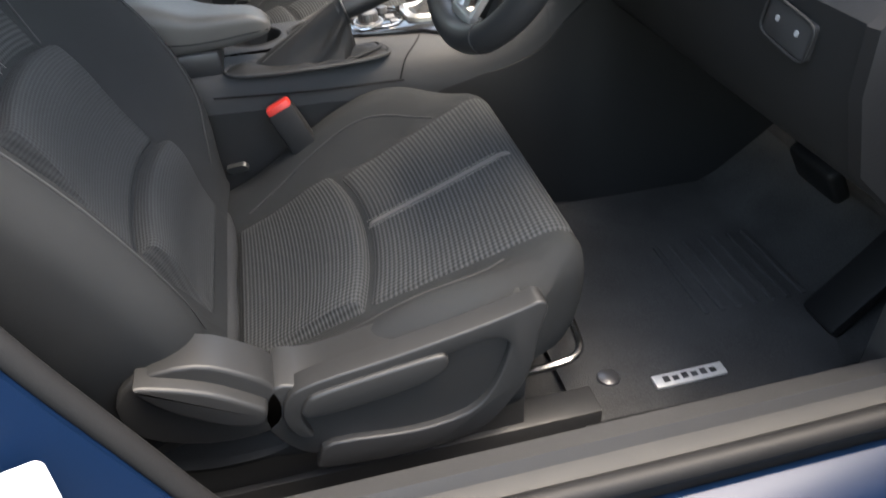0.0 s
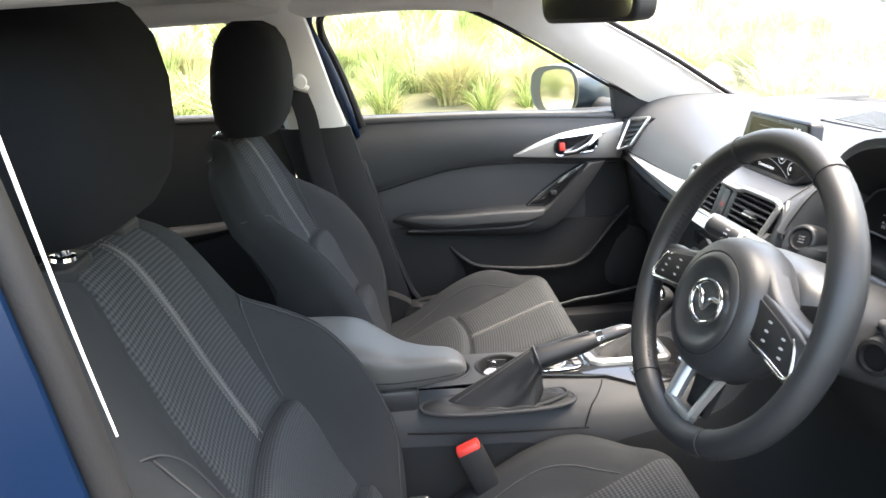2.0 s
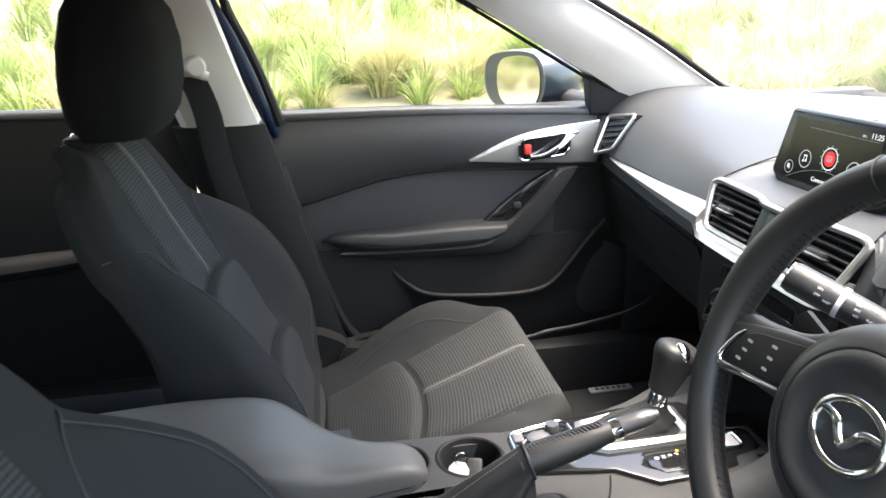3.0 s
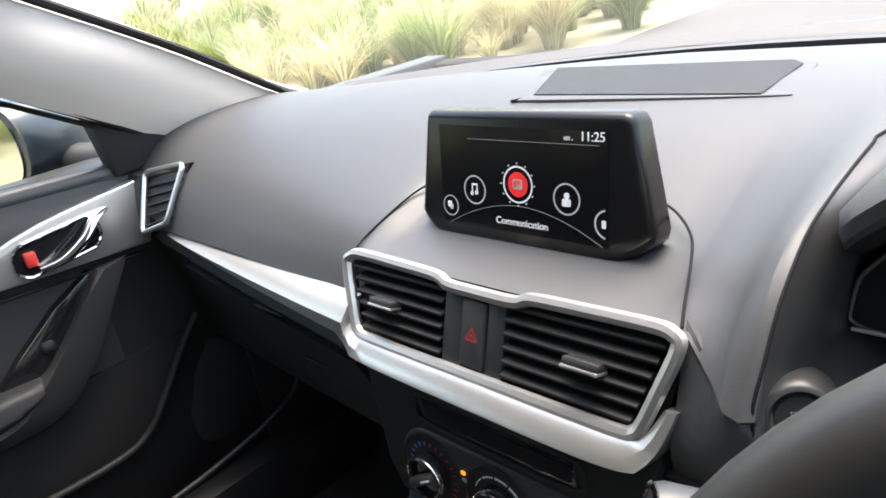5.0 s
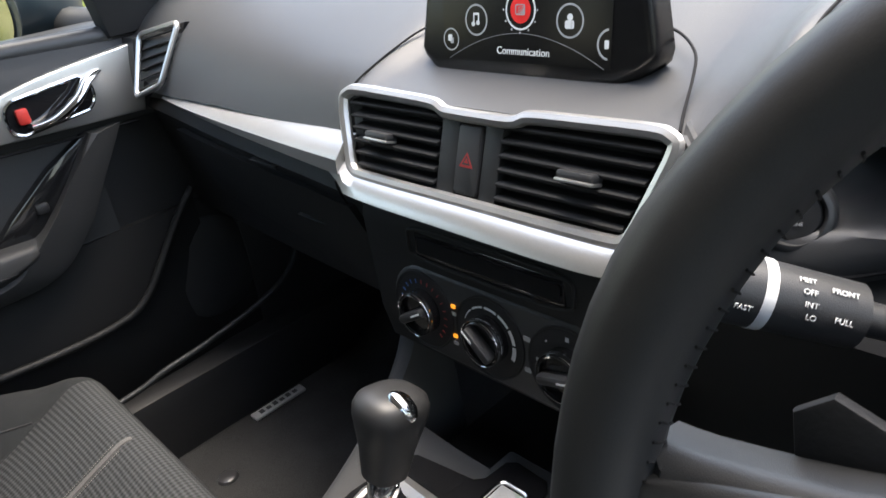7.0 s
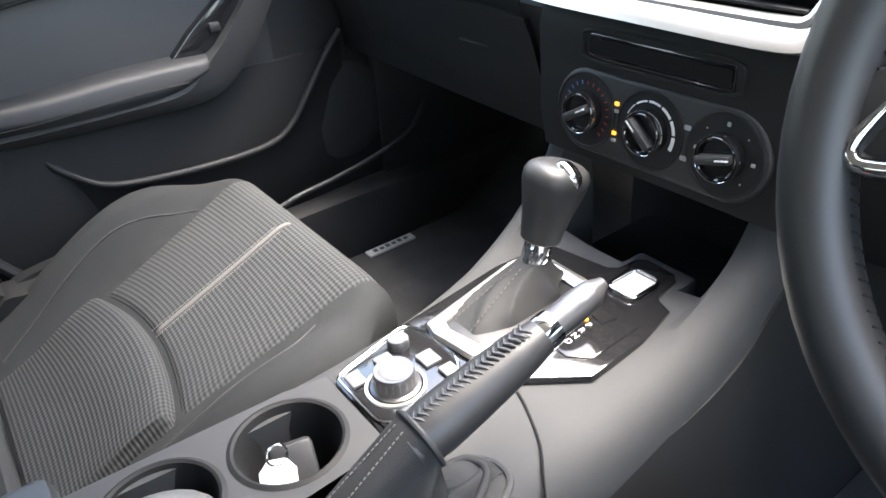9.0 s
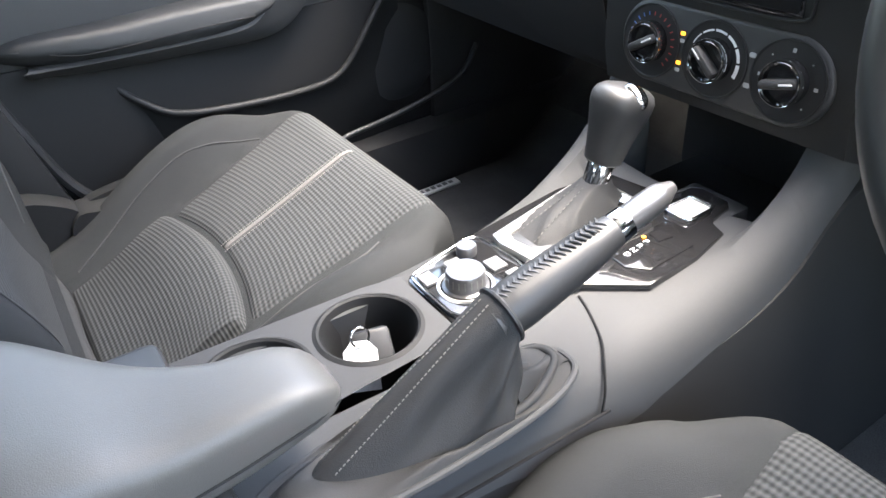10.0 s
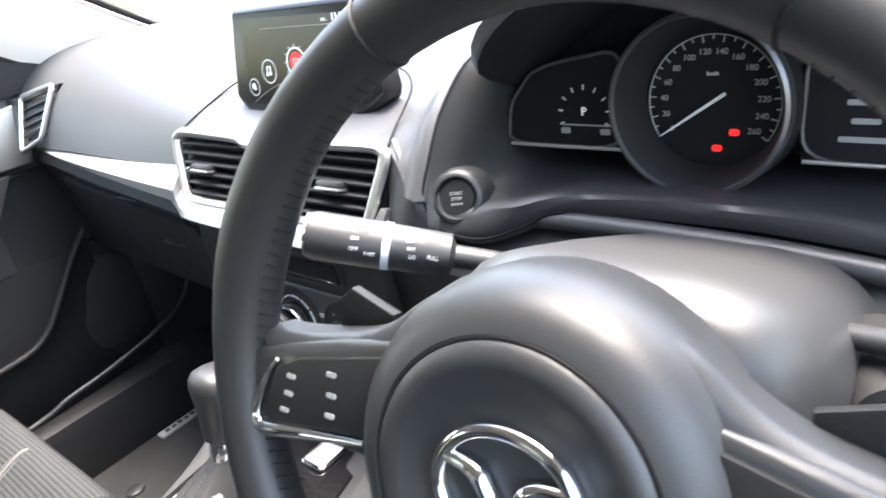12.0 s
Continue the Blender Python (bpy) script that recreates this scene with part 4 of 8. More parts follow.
class Pad:
    """A padded surface along a profile: at(s, a) is the place a metres off the middle, s of the way along; a > 0 towards the door."""

    def __init__(self, path, sits, y0, side, dx):
        self.line = spline([(x + dx, 0, z) for x, z in path], 161)
        self.sits, self.y0, self.side, self.dx = sits, y0, side, dx
        self.turn = next(k for k, p in enumerate(self.line) if (p.x - dx > 0.50 if sits else p.z > 0.90)) / 160

    def frame_at(self, s):
        f = min(max(s, 0), 1) * 160
        k = min(int(f), 159)
        p = self.line[k].lerp(self.line[k + 1], f - k)
        d = (self.line[min(k + 3, 160)] - self.line[max(k - 2, 0)]).normalized()
        nv = Vector((-d.z, 0, d.x)) * (1 if self.sits else -1)
        return p, nv

    def key(self, s):
        """x along the cushion or z up the back; past the front lip or the top it goes on with the way."""
        p, _ = self.frame_at(min(s, self.turn))
        return (p.x - self.dx if self.sits else p.z) + max(0, s - self.turn) * (0.2 if self.sits else 0.05)

    def s_of(self, key):
        return min((k / 160 for k in range(161) if k / 160 <= self.turn), key=lambda q: abs(self.key(q) - key))

    def widths(self, s):
        k = self.key(s)
        tables = (CUSHION_INSERT, CUSHION_BOLSTER, CUSHION_HALF) if self.sits else (BACK_INSERT, BACK_BOLSTER, BACK_HALF)
        return [lerp_table(t, k) for t in tables]

    def rise(self, s, a):
        wi, hb, w = self.widths(s)
        b = abs(a)
        if b <= wi:
            return 0.0
        ridge = wi + (w - wi) * (0.66 if self.sits else 0.74)
        if b <= ridge:
            t = (b - wi) / (ridge - wi)
            h = hb * (t * t * (3 - 2 * t)) if hb > 0 else hb * t ** 2
        else:
            t = min(1, (b - ridge) / (w - ridge))
            h = hb - (0.030 if self.sits else 0.034) * (1 - math.sqrt(max(0, 1 - t * t)))
        return h - (0.012 if self.sits else 0.010) * max(0, 0.5 - abs((b - wi) / max(w - wi, 0.01) - 0.02) * 9) * 0.5

    def at(self, s, a, lift=0.0):
        p, nv = self.frame_at(s)
        wi, hb, w = self.widths(s)
        back = -0.046 * max(0, min(1, (s - 0.50) / 0.22)) * max(0, (abs(a) - wi) / (w - wi)) ** 1.5 if self.sits else 0.0
        return p + Vector((back, self.y0 + self.side * a, 0)) + nv * (self.rise(s, a) + lift)

    def body(self, rows=72):
        rings = []
        for i in range(rows):
            s = i / (rows - 1)
            wi, hb, w = self.widths(s)
            across = [-w * math.sin(q) for q in np.linspace(math.pi / 2, 0.95, 9)] + list(np.linspace(-0.80 * w, 0.80 * w, 45)) + [w * math.sin(q) for q in np.linspace(0.95, math.pi / 2, 9)]
            top = [self.at(s, a) for a in across]
            if self.sits:
                low = [Vector((top[0].x - 0.01, self.y0 - self.side * (w + e), min(z, top[0].z - dz))) for e, z, dz in ((-0.012, 0.355, 0.024), (0.0, 0.375, 0.016), (0.003, 0.40, 0.008))]
                end = [Vector((q.x, 2 * self.y0 - q.y, q.z)) for q in reversed(low)]
            else:
                thin = lerp_table([(0.45, 1.0), (0.60, 0.78), (0.69, 0.48), (0.78, 0.24), (0.86, 0.20), (0.90, 0.12)], self.key(s))
                low = [top[0] + Vector((-f * thin, self.side * e, -0.53 * f * thin)) for f, e in ((0.125, 0.022), (0.10, 0.004), (0.05, -0.002), (0.02, -0.002))]
                end = [Vector((q.x, 2 * self.y0 - q.y, q.z)) for q in reversed(low)]
            rings.append(low + top + end)
        return loft(rings)

    def overlay(self, s0, s1, half, lift, rows=44, cols=27, arch0=0.0, arch1=0.0, swell=0.0, hem=0.14):
        """Rows of a cloth piece laid on the pad: its edges dip into the seam; swell: how far its far end puffs up."""
        out = []
        for i in range(rows):
            v = i / (rows - 1)
            row = []
            for j in range(cols):
                u = -1 + 2 * j / (cols - 1)
                e0, e1 = s0 + arch0 * (1 - u * u), s1 + arch1 * (1 - u * u)
                s = e0 + (e1 - e0) * v
                w = half(s) if callable(half) else half
                round_u = min(1, (1 - abs(u)) / hem)
                round_v = min(1, min(v, 1 - v) / 0.07)
                soft = math.sqrt(max(0, 1 - (1 - round_u) ** 2)) * math.sqrt(max(0, 1 - (1 - round_v) ** 2))
                row.append(self.at(s, u * w, -0.004 + (lift + 0.004) * soft + swell * soft * math.exp(-((v - 0.84) / 0.42) ** 2)))
            out.append(row)
        return out


def front_seat(y0, side, label, dx=0.0, head=0.0, headz=0.0):
    """side: +1 if the door lies towards +y; dx: how far the seat is slid forward."""
    s = thing("front_seat", label, "seat", "front seats", (0.25 + dx, y0, 0.27))
    cu = Pad(CUSHION, True, y0, side, dx)
    ba = Pad(BACK_LINE, False, y0, side, dx)

    def cloth(name, rows, mtl, label=""):
        mid = [r[len(r) // 2] for r in rows]
        run = [0.0]
        for a, b in zip(mid, mid[1:]):
            run.append(run[-1] + (b - a).length)
        return part(name, sheet(rows, uv=lambda i, j, p: (run[i], p.y)), mtl, s, label)

    part("cushion", cu.body(), CLOTH, s)
    wide = lambda pad: (lambda q: pad.widths(q)[0])
    crease = cu.s_of(0.309)
    cloth("cushion_insert_rear", cu.overlay(cu.s_of(0.168), crease, wide(cu), 0.003, arch1=0.042, swell=0.013), RIB, "ribbed dark grey cloth insert")
    cloth("cushion_insert_front", cu.overlay(crease + 0.004, 0.80, wide(cu), 0.003, arch0=0.042, rows=60), RIB, "ribbed dark grey cloth insert")
    cloth("cushion_stripe", cu.overlay(crease + 0.046, 0.765, 0.0062, 0.0045, rows=40, cols=5, hem=0.3), SEAM, "pale grey stripe down the cushion")
    roll = [Vector((0.150 + dx + 0.004 * abs(q), y0 + 0.135 * q, 0.402 + 0.006 * q * q)) for q in np.linspace(-1, 1, 9)]
    part("rear_roll", tube(roll, [0.012, 0.019, 0.021, 0.021, 0.021, 0.021, 0.021, 0.019, 0.012], 14, 40), LUMBAR, s)
    # backrest
    part("backrest", ba.body(), CLOTH, s)
    s_low, s_cr = ba.s_of(0.540), ba.s_of(0.672)
    cloth("back_insert_upper", ba.overlay(s_cr + 0.004, 0.965, wide(ba), 0.003, arch0=0.026, rows=70), RIB_BACK, "ribbed dark grey cloth insert")
    cloth("lumbar_pad", ba.overlay(s_low + 0.003, s_cr, wide(ba), 0.003, arch0=0.03, arch1=0.026, swell=0.017), RIB_LUMBAR, "finely ribbed grey cloth lumbar pad")
    cloth("lower_back_pad", ba.overlay(ba.s_of(0.445), s_low, wide(ba), 0.003, arch1=0.03, swell=0.018), RIB_LUMBAR, "finely ribbed grey cloth pad")
    cloth("back_stripe", ba.overlay(s_cr + 0.030, 0.950, 0.0056, 0.0048, rows=40, cols=5, hem=0.3), SEAM, "pale grey stripe down the backrest")
    # stitches beside the stripes
    for pad, a0, a1 in ((cu, crease + 0.05, 0.73), (ba, s_cr + 0.034, 0.945)):
        bm = bmesh.new()
        for q in (-0.0072, 0.0072):
            for k in range(72):
                f = a0 + (a1 - a0) * k / 72
                p, r = pad.at(f, q, 0.0036), pad.at(f + (a1 - a0) / 72 * 0.6, q, 0.0036)
                tube([p, p.lerp(r, 0.5) + Vector((0, 0, 0.0003)), r], 0.00045, 4, 3, bm)
        tagged(part("stripe_stitching", bm, STITCH, s), kind="stuff")
    # stitched seams round the bolsters
    for sg in (-1, 1):
        line = [cu.at(cu.s_of(x), sg * a, 0.0004) for x, a in ((0.19, 0.150), (0.24, 0.168), (0.30, 0.182), (0.36, 0.188), (0.40, 0.184), (0.43, 0.172), (0.452, 0.160))]
        part("seam", tube(line, 0.0010, 6, 60), THREAD, s)
        line = [ba.at(ba.s_of(z), sg * a, 0.0004) for z, a in ((0.775, 0.165), (0.74, 0.186), (0.69, 0.205), (0.63, 0.212), (0.57, 0.210), (0.53, 0.200), (0.50, 0.180), (0.47, 0.160))]
        part("seam", tube(line, 0.0010, 6, 80), THREAD, s)
        line = [ba.at(ba.s_of(z), sg * a, 0.0003) for z, a in ((0.79, 0.198), (0.782, 0.172), (0.768, 0.150), (0.745, 0.132), (0.71, 0.120), (0.675, 0.112))]
        part("seam", tube(line, 0.0010, 6, 60), THREAD, s)
    # headrest on two posts
    c = Vector((-0.075 + dx + head, y0, 0.985 + headz))
    rings = []
    for z, wx, wy, fx in ((-0.088, 0.030, 0.085, -0.004), (-0.085, 0.046, 0.108, -0.004), (-0.06, 0.060, 0.124, -0.002), (-0.02, 0.066, 0.130, 0.002), (0.03, 0.064, 0.127, 0.006), (0.07, 0.055, 0.117, 0.008), (0.095, 0.040, 0.10, 0.008), (0.107, 0.020, 0.075, 0.006)):
        ring = []
        for k in range(28):
            a = 2 * math.pi * k / 28
            cx, sy = math.cos(a), math.sin(a)
            ring.append(c + Vector((fx + wx * math.copysign(abs(cx) ** 0.6, cx), wy * math.copysign(abs(sy) ** 0.6, sy), z)))
        rings.append(ring)
    h = part("headrest", loft(rings), SHADED_CLOTH, s, "black cloth headrest")
    for q in (-0.06, 0.06):
        part("post", tube([(-0.103 + dx, y0 + q, 0.895), (-0.10 + dx, y0 + q, 0.91), (-0.088 + dx + head, y0 + q, 0.93 + headz)], 0.006, 10, 8), CHROME, h, "chrome headrest post")
        gm = pose(-0.101 + dx, y0 + q, 0.9085, 0, 6, 0)
        part("post_guide", slab(rounded(0.030, 0.060, 0.012), 0.014, gm, 0.004, 3), DIMMED_BLACK, s, "black plastic headrest guide")
        part("guide_collar", lathe([(0.0065, 0.0), (0.0075, 0.004), (0.0105, 0.003), (0.0115, -0.001)], gm, 24), CHROME, s)
    # plastic side trim towards the door with height lever and recline lever
    yy = y0 + side * 0.255
    def plate(name, pts, mtl, depth, off, r=0.006, label="", par=s):
        m = facing((0.3 + dx, yy + side * off, 0.4), (0, side, 0))
        o = [((x - 0.3) * -side, (z if side < 0 else 0.36 + (z - 0.36) * 0.7) - 0.4) for x, z in pts]
        return part(name, slab(round_loop(o, 3), depth, m, r, 3), mtl, par, label)
    tr = plate("side_trim", [(0.215, 0.478), (0.20, 0.44), (0.215, 0.40), (0.25, 0.375), (0.34, 0.368), (0.40, 0.385), (0.434, 0.43), (0.442, 0.48), (0.446, 0.508), (0.42, 0.502), (0.32, 0.486), (0.25, 0.474)], SEAT_PLASTIC, 0.05, 0.0, 0.003)
    rim = [(0.226, 0.470), (0.25, 0.482), (0.322, 0.494), (0.40, 0.510), (0.438, 0.520), (0.452, 0.524), (0.460, 0.515), (0.452, 0.485), (0.444, 0.435), (0.415, 0.388), (0.392, 0.370), (0.332, 0.360), (0.245, 0.366), (0.240, 0.380), (0.255, 0.399), (0.33, 0.391), (0.385, 0.400), (0.410, 0.428), (0.424, 0.470), (0.422, 0.485), (0.405, 0.492), (0.371, 0.484), (0.30, 0.474), (0.245, 0.462), (0.234, 0.440), (0.240, 0.415), (0.226, 0.420), (0.218, 0.445)]
    plate("trim_rim", rim, SEAT_PLASTIC, 0.022, 0.008, 0.0025, "grey plastic rim of the seat side", tr)
    plate("height_lever", [(0.239, 0.445), (0.241, 0.466), (0.26, 0.474), (0.345, 0.487), (0.366, 0.486), (0.366, 0.472), (0.350, 0.460), (0.30, 0.449)], SEAT_PLASTIC, 0.02, 0.013, 0.0035, "grey seat height lever", tr)
    plate("rear_cover", [(0.09, 0.49), (0.112, 0.518), (0.160, 0.522), (0.195, 0.502), (0.216, 0.48), (0.222, 0.45), (0.205, 0.425), (0.15, 0.425), (0.10, 0.45)], SEAT_PLASTIC, 0.04, 0.0, 0.004, "", tr)
    plate("recline_lever", [(0.114, 0.516), (0.120, 0.522), (0.165, 0.503), (0.200, 0.476), (0.208, 0.464), (0.197, 0.450), (0.170, 0.460), (0.135, 0.487)], SEAT_PLASTIC, 0.025, 0.014, 0.004, "grey backrest recline lever", tr)
    part("pivot_plate", slab(rounded(0.034, 0.014, 0.006), 0.008, facing((0.182 + dx, y0 - side * 0.225, 0.432), (0.3, -side, 0.5)) @ Matrix.Rotation(radians(20 * side), 4, "Z"), 0.002), MID_SATIN, s, "bare metal backrest pivot")
    # rails on the floor
    for q in (-0.2, 0.2):
        part("rail", box(0.0 + dx, 0.55 + dx, y0 + q - 0.02, y0 + q + 0.02, 0.258, 0.30, 0.004), HARD_BLACK, s)
        part("leg", box(0.08 + dx, 0.46 + dx, y0 + q - 0.012, y0 + q + 0.012, 0.29, 0.40, 0.003), HARD_BLACK, s)
    part("slide_bar", tube([(0.47 + dx, y0 - 0.17, 0.33), (0.535 + dx, y0 - 0.165, 0.335), (0.552 + dx, y0 - 0.12, 0.336), (0.555 + dx, y0, 0.336), (0.552 + dx, y0 + 0.12, 0.336), (0.535 + dx, y0 + 0.165, 0.335), (0.47 + dx, y0 + 0.17, 0.33)], 0.005, 8, 50), STEEL, s)
    return s


TONGUE = (0.020, -0.645, 0.80)


def belts():
    t = thing("belt_tongue", "bright metal seat belt tongue beside the driver seat", "belt tongue", at=TONGUE)
    mt = pose(*TONGUE, 75, 40, 15)
    part("tongue_plate", box(-0.008, 0.008, -0.015, 0.006, -0.0015, 0.0015, 0.001, 1, mt), STEEL, t)
    part("tongue_grip", box(-0.014, 0.014, -0.036, -0.013, -0.005, 0.005, 0.003, 2, mt), DIMMED_BLACK, t)
    for y in (-0.148, 0.092):
        t = thing("belt_buckle", "black seat belt buckle with a red release button", "buckle", "belt buckles", (0.21, y, 0.42))
        m = pose(0.252, y, 0.516, -10, -24, 0) if y < 0 else pose(0.20, y, 0.462, 6, -24, 0)
        part("buckle_body", box(-0.019, 0.019, -0.013, 0.013, -0.09, -0.004, 0.005, 2, m), DIMMED_BLACK, t)
        part("release_button", box(-0.017, 0.017, -0.0115, 0.0115, -0.014, 0.004, 0.004, 2, m), RED, t, "red release button")
        part("strap", box(-0.018, 0.018, -0.004, 0.004, -0.2, -0.08, 0.002, 1, m), BELT, t)
    b = thing("seat_belt", "black seat belt hanging from a pale guide on the middle pillar", "seat belt", at=(0.02, 0.6, 0.5))
    rows = []
    for p in spline([(-0.030, 0.583, 0.955), (-0.012, 0.578, 0.90), (0.0, 0.580, 0.80), (0.04, 0.585, 0.62), (0.08, 0.59, 0.42)], 24):
        rows.append([p + Vector((-0.022, 0.004, 0)), p, p + Vector((0.024, 0.003, 0))])
    part("webbing", sheet(rows, 0.0016, (0, 1, 0)), BELT, b)
    part("guide", tube([(-0.05, 0.575, 0.962), (-0.03, 0.566, 0.968), (0.0, 0.572, 0.955)], [0.008, 0.011, 0.008], 10, 14), PILLAR, b, "pale belt guide")
    part("guide_bolt", lathe([(0.001, 0.016), (0.013, 0.015), (0.017, 0.008), (0.018, 0)], facing((-0.018, 0.568, 0.972), (0.3, -1, 0)), 20), PILLAR, b)


# ---- dashboard ----
PADS = {
    0.665: [(1.02, 0.864), (0.97, 0.885), (0.90, 0.893), (0.82, 0.890), (0.775, 0.876), (0.740, 0.850), (0.718, 0.815), (0.706, 0.780)],
    0.40: [(1.14, 0.868), (1.04, 0.889), (0.93, 0.900), (0.84, 0.893), (0.775, 0.873), (0.728, 0.843), (0.706, 0.81), (0.694, 0.788)],
    0.16: [(1.22, 0.868), (1.10, 0.889), (0.96, 0.900), (0.86, 0.890), (0.785, 0.869), (0.73, 0.849), (0.70, 0.833), (0.680, 0.792)],
    0.145: [(1.23, 0.868), (1.10, 0.889), (0.96, 0.900), (0.86, 0.888), (0.785, 0.866), (0.735, 0.850), (0.70, 0.837), (0.684, 0.829)],
    0.122: [(1.23, 0.868), (1.10, 0.889), (0.96, 0.900), (0.86, 0.886), (0.785, 0.858), (0.735, 0.839), (0.70, 0.833), (0.684, 0.829)],
    -0.105: [(1.23, 0.868), (1.10, 0.889), (0.96, 0.900), (0.86, 0.886), (0.785, 0.858), (0.735, 0.839), (0.70, 0.833), (0.684, 0.829)],
    -0.13: [(1.23, 0.868), (1.10, 0.889), (0.96, 0.900), (0.86, 0.888), (0.785, 0.866), (0.735, 0.850), (0.70, 0.837), (0.684, 0.829)],
    -0.148: [(1.22, 0.868), (1.09, 0.889), (0.95, 0.900), (0.86, 0.891), (0.787, 0.876), (0.731, 0.860), (0.694, 0.839), (0.673, 0.812)],
    -0.158: [(1.22, 0.868), (1.09, 0.889), (0.95, 0.900), (0.86, 0.894), (0.790, 0.884), (0.728, 0.870), (0.689, 0.846), (0.662, 0.806)],
    -0.166: [(1.22, 0.868), (1.09, 0.889), (0.95, 0.900), (0.86, 0.895), (0.790, 0.887), (0.726, 0.8755), (0.688, 0.848), (0.661, 0.804)],
    -0.172: [(1.21, 0.868), (1.085, 0.889), (0.95, 0.900), (0.86, 0.895), (0.793, 0.888), (0.729, 0.8765), (0.691, 0.848), (0.665, 0.804)],
    -0.1765: [(1.21, 0.868), (1.085, 0.889), (0.95, 0.900), (0.87, 0.896), (0.815, 0.889), (0.785, 0.868), (0.775, 0.838), (0.770, 0.800)],
    -0.200: [(1.20, 0.868), (1.08, 0.889), (0.95, 0.899), (0.90, 0.895), (0.865, 0.885), (0.845, 0.86), (0.835, 0.82), (0.830, 0.79)],
    -0.40: [(1.14, 0.868), (1.04, 0.889), (0.95, 0.898), (0.90, 0.895), (0.86, 0.88), (0.84, 0.85), (0.83, 0.82), (0.825, 0.79)],
    -0.495: [(1.10, 0.868), (1.01, 0.889), (0.93, 0.897), (0.88, 0.893), (0.85, 0.88), (0.84, 0.85), (0.83, 0.82), (0.825, 0.79)],
    -0.525: [(1.08, 0.867), (1.0, 0.888), (0.91, 0.894), (0.83, 0.889), (0.775, 0.874), (0.738, 0.85), (0.718, 0.815), (0.703, 0.78)],
    -0.60: [(1.05, 0.866), (0.98, 0.887), (0.90, 0.893), (0.82, 0.888), (0.77, 0.874), (0.735, 0.85), (0.715, 0.815), (0.70, 0.78)],
    -0.665: [(1.02, 0.864), (0.97, 0.885), (0.90, 0.893), (0.82, 0.888), (0.77, 0.874), (0.735, 0.85), (0.715, 0.815), (0.70, 0.78)],
}


def dashboard():
    d = thing("dashboard", "black dashboard with silver trim, centre screen and dials", "dashboard", at=(0.85, 0, 0.6))
    ys = sorted(PADS, reverse=True)
    rows = []
    yl = list(np.linspace(0.665, 0.16, 22)) + [0.147] + [0.143, 0.138, 0.132, 0.126] + list(np.linspace(0.12, -0.105, 10)) + [-0.111, -0.117, -0.123, -0.13] + [-0.139, -0.148, -0.153, -0.158, -0.162, -0.166, -0.169, -0.172, -0.1742, -0.1765, -0.180, -0.190, -0.200] + list(np.linspace(-0.22, -0.495, 10)) + [-0.505, -0.515, -0.525] + list(np.linspace(-0.54, -0.665, 6))
    for y in yl:
        k = next(i for i in range(len(ys) - 1) if ys[i + 1] <= y + 1e-9)
        a, b = ys[k], ys[k + 1]
        f = (a - y) / (a - b)
        rows.append(spline([(pa[0] + (pb[0] - pa[0]) * f, y, pa[1] + (pb[1] - pa[1]) * f) for pa, pb in zip(PADS[a], PADS[b])], 26))
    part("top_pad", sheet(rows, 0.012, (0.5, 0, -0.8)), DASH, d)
    edge = [Vector(q) for q in ((0.6855, -0.128, 0.8315), (0.6785, -0.139, 0.8205), (0.6735, -0.148, 0.8125), (0.6660, -0.154, 0.8085), (0.6622, -0.160, 0.8060), (0.6615, -0.166, 0.8042), (0.6680, -0.172, 0.8042), (0.680, -0.178, 0.8042))]
    rows = []
    for p in edge:
        rows.append(spline([p + Vector((0.004, 0, 0.004)), p + Vector((0.0005, 0, -0.002)), Vector((0.6635 + 0.5 * max(0, p.x - 0.668), p.y, 0.790)), Vector((0.664, p.y, 0.770)), Vector((0.672, p.y, 0.735))], 12))
    part("lower_cheek", sheet(rows, 0.004, (1, 0, 0)), DASH, d)
    # lower dash under the trim, glovebox side, with its lid joint
    prof = [(0.712, 0.782), (0.690, 0.776), (0.668, 0.768), (0.660, 0.752), (0.668, 0.742), (0.685, 0.70), (0.70, 0.64), (0.725, 0.60), (0.80, 0.57), (1.10, 0.57), (1.10, 0.80)]
    back = lambda y: lerp_table([(0.118, 0.0), (0.14, 0.0), (0.22, 0.008), (0.36, 0.022), (0.48, 0.037), (0.556, 0.047), (0.664, 0.060)], y)
    rings = [[Vector((x + back(y) * (1 if k < 5 else 0.85 if k < 7 else 0.4), y, z)) for k, (x, z) in enumerate(prof)] for y in np.linspace(0.664, 0.118, 24)]
    part("glovebox_side", loft(rings), LOW_LIT_BLACK, d)
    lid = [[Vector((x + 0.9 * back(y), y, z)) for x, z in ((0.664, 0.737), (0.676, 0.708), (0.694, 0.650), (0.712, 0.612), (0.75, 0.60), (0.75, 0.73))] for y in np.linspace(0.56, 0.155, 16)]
    part("glovebox_lid", loft(lid), LOW_LIT_BLACK, d)
    for y in (0.155, 0.118):
        part("band_joint", tube([(0.6585, y, 0.772), (0.6575, y - 0.002, 0.758), (0.662, y - 0.004, 0.742)], 0.0008, 6, 10), DIAL, d)
    for x, y, z in ((0.6612, 0.300, 0.7475), (0.6805, 0.262, 0.690)):
        part("lid_slot", box(x + back(y) * 0.92 - 0.002, x + back(y) + 0.006, y - 0.024, y + 0.024, z - 0.001, z + 0.001, 0.0004, 1), TRIM_GREY, d)
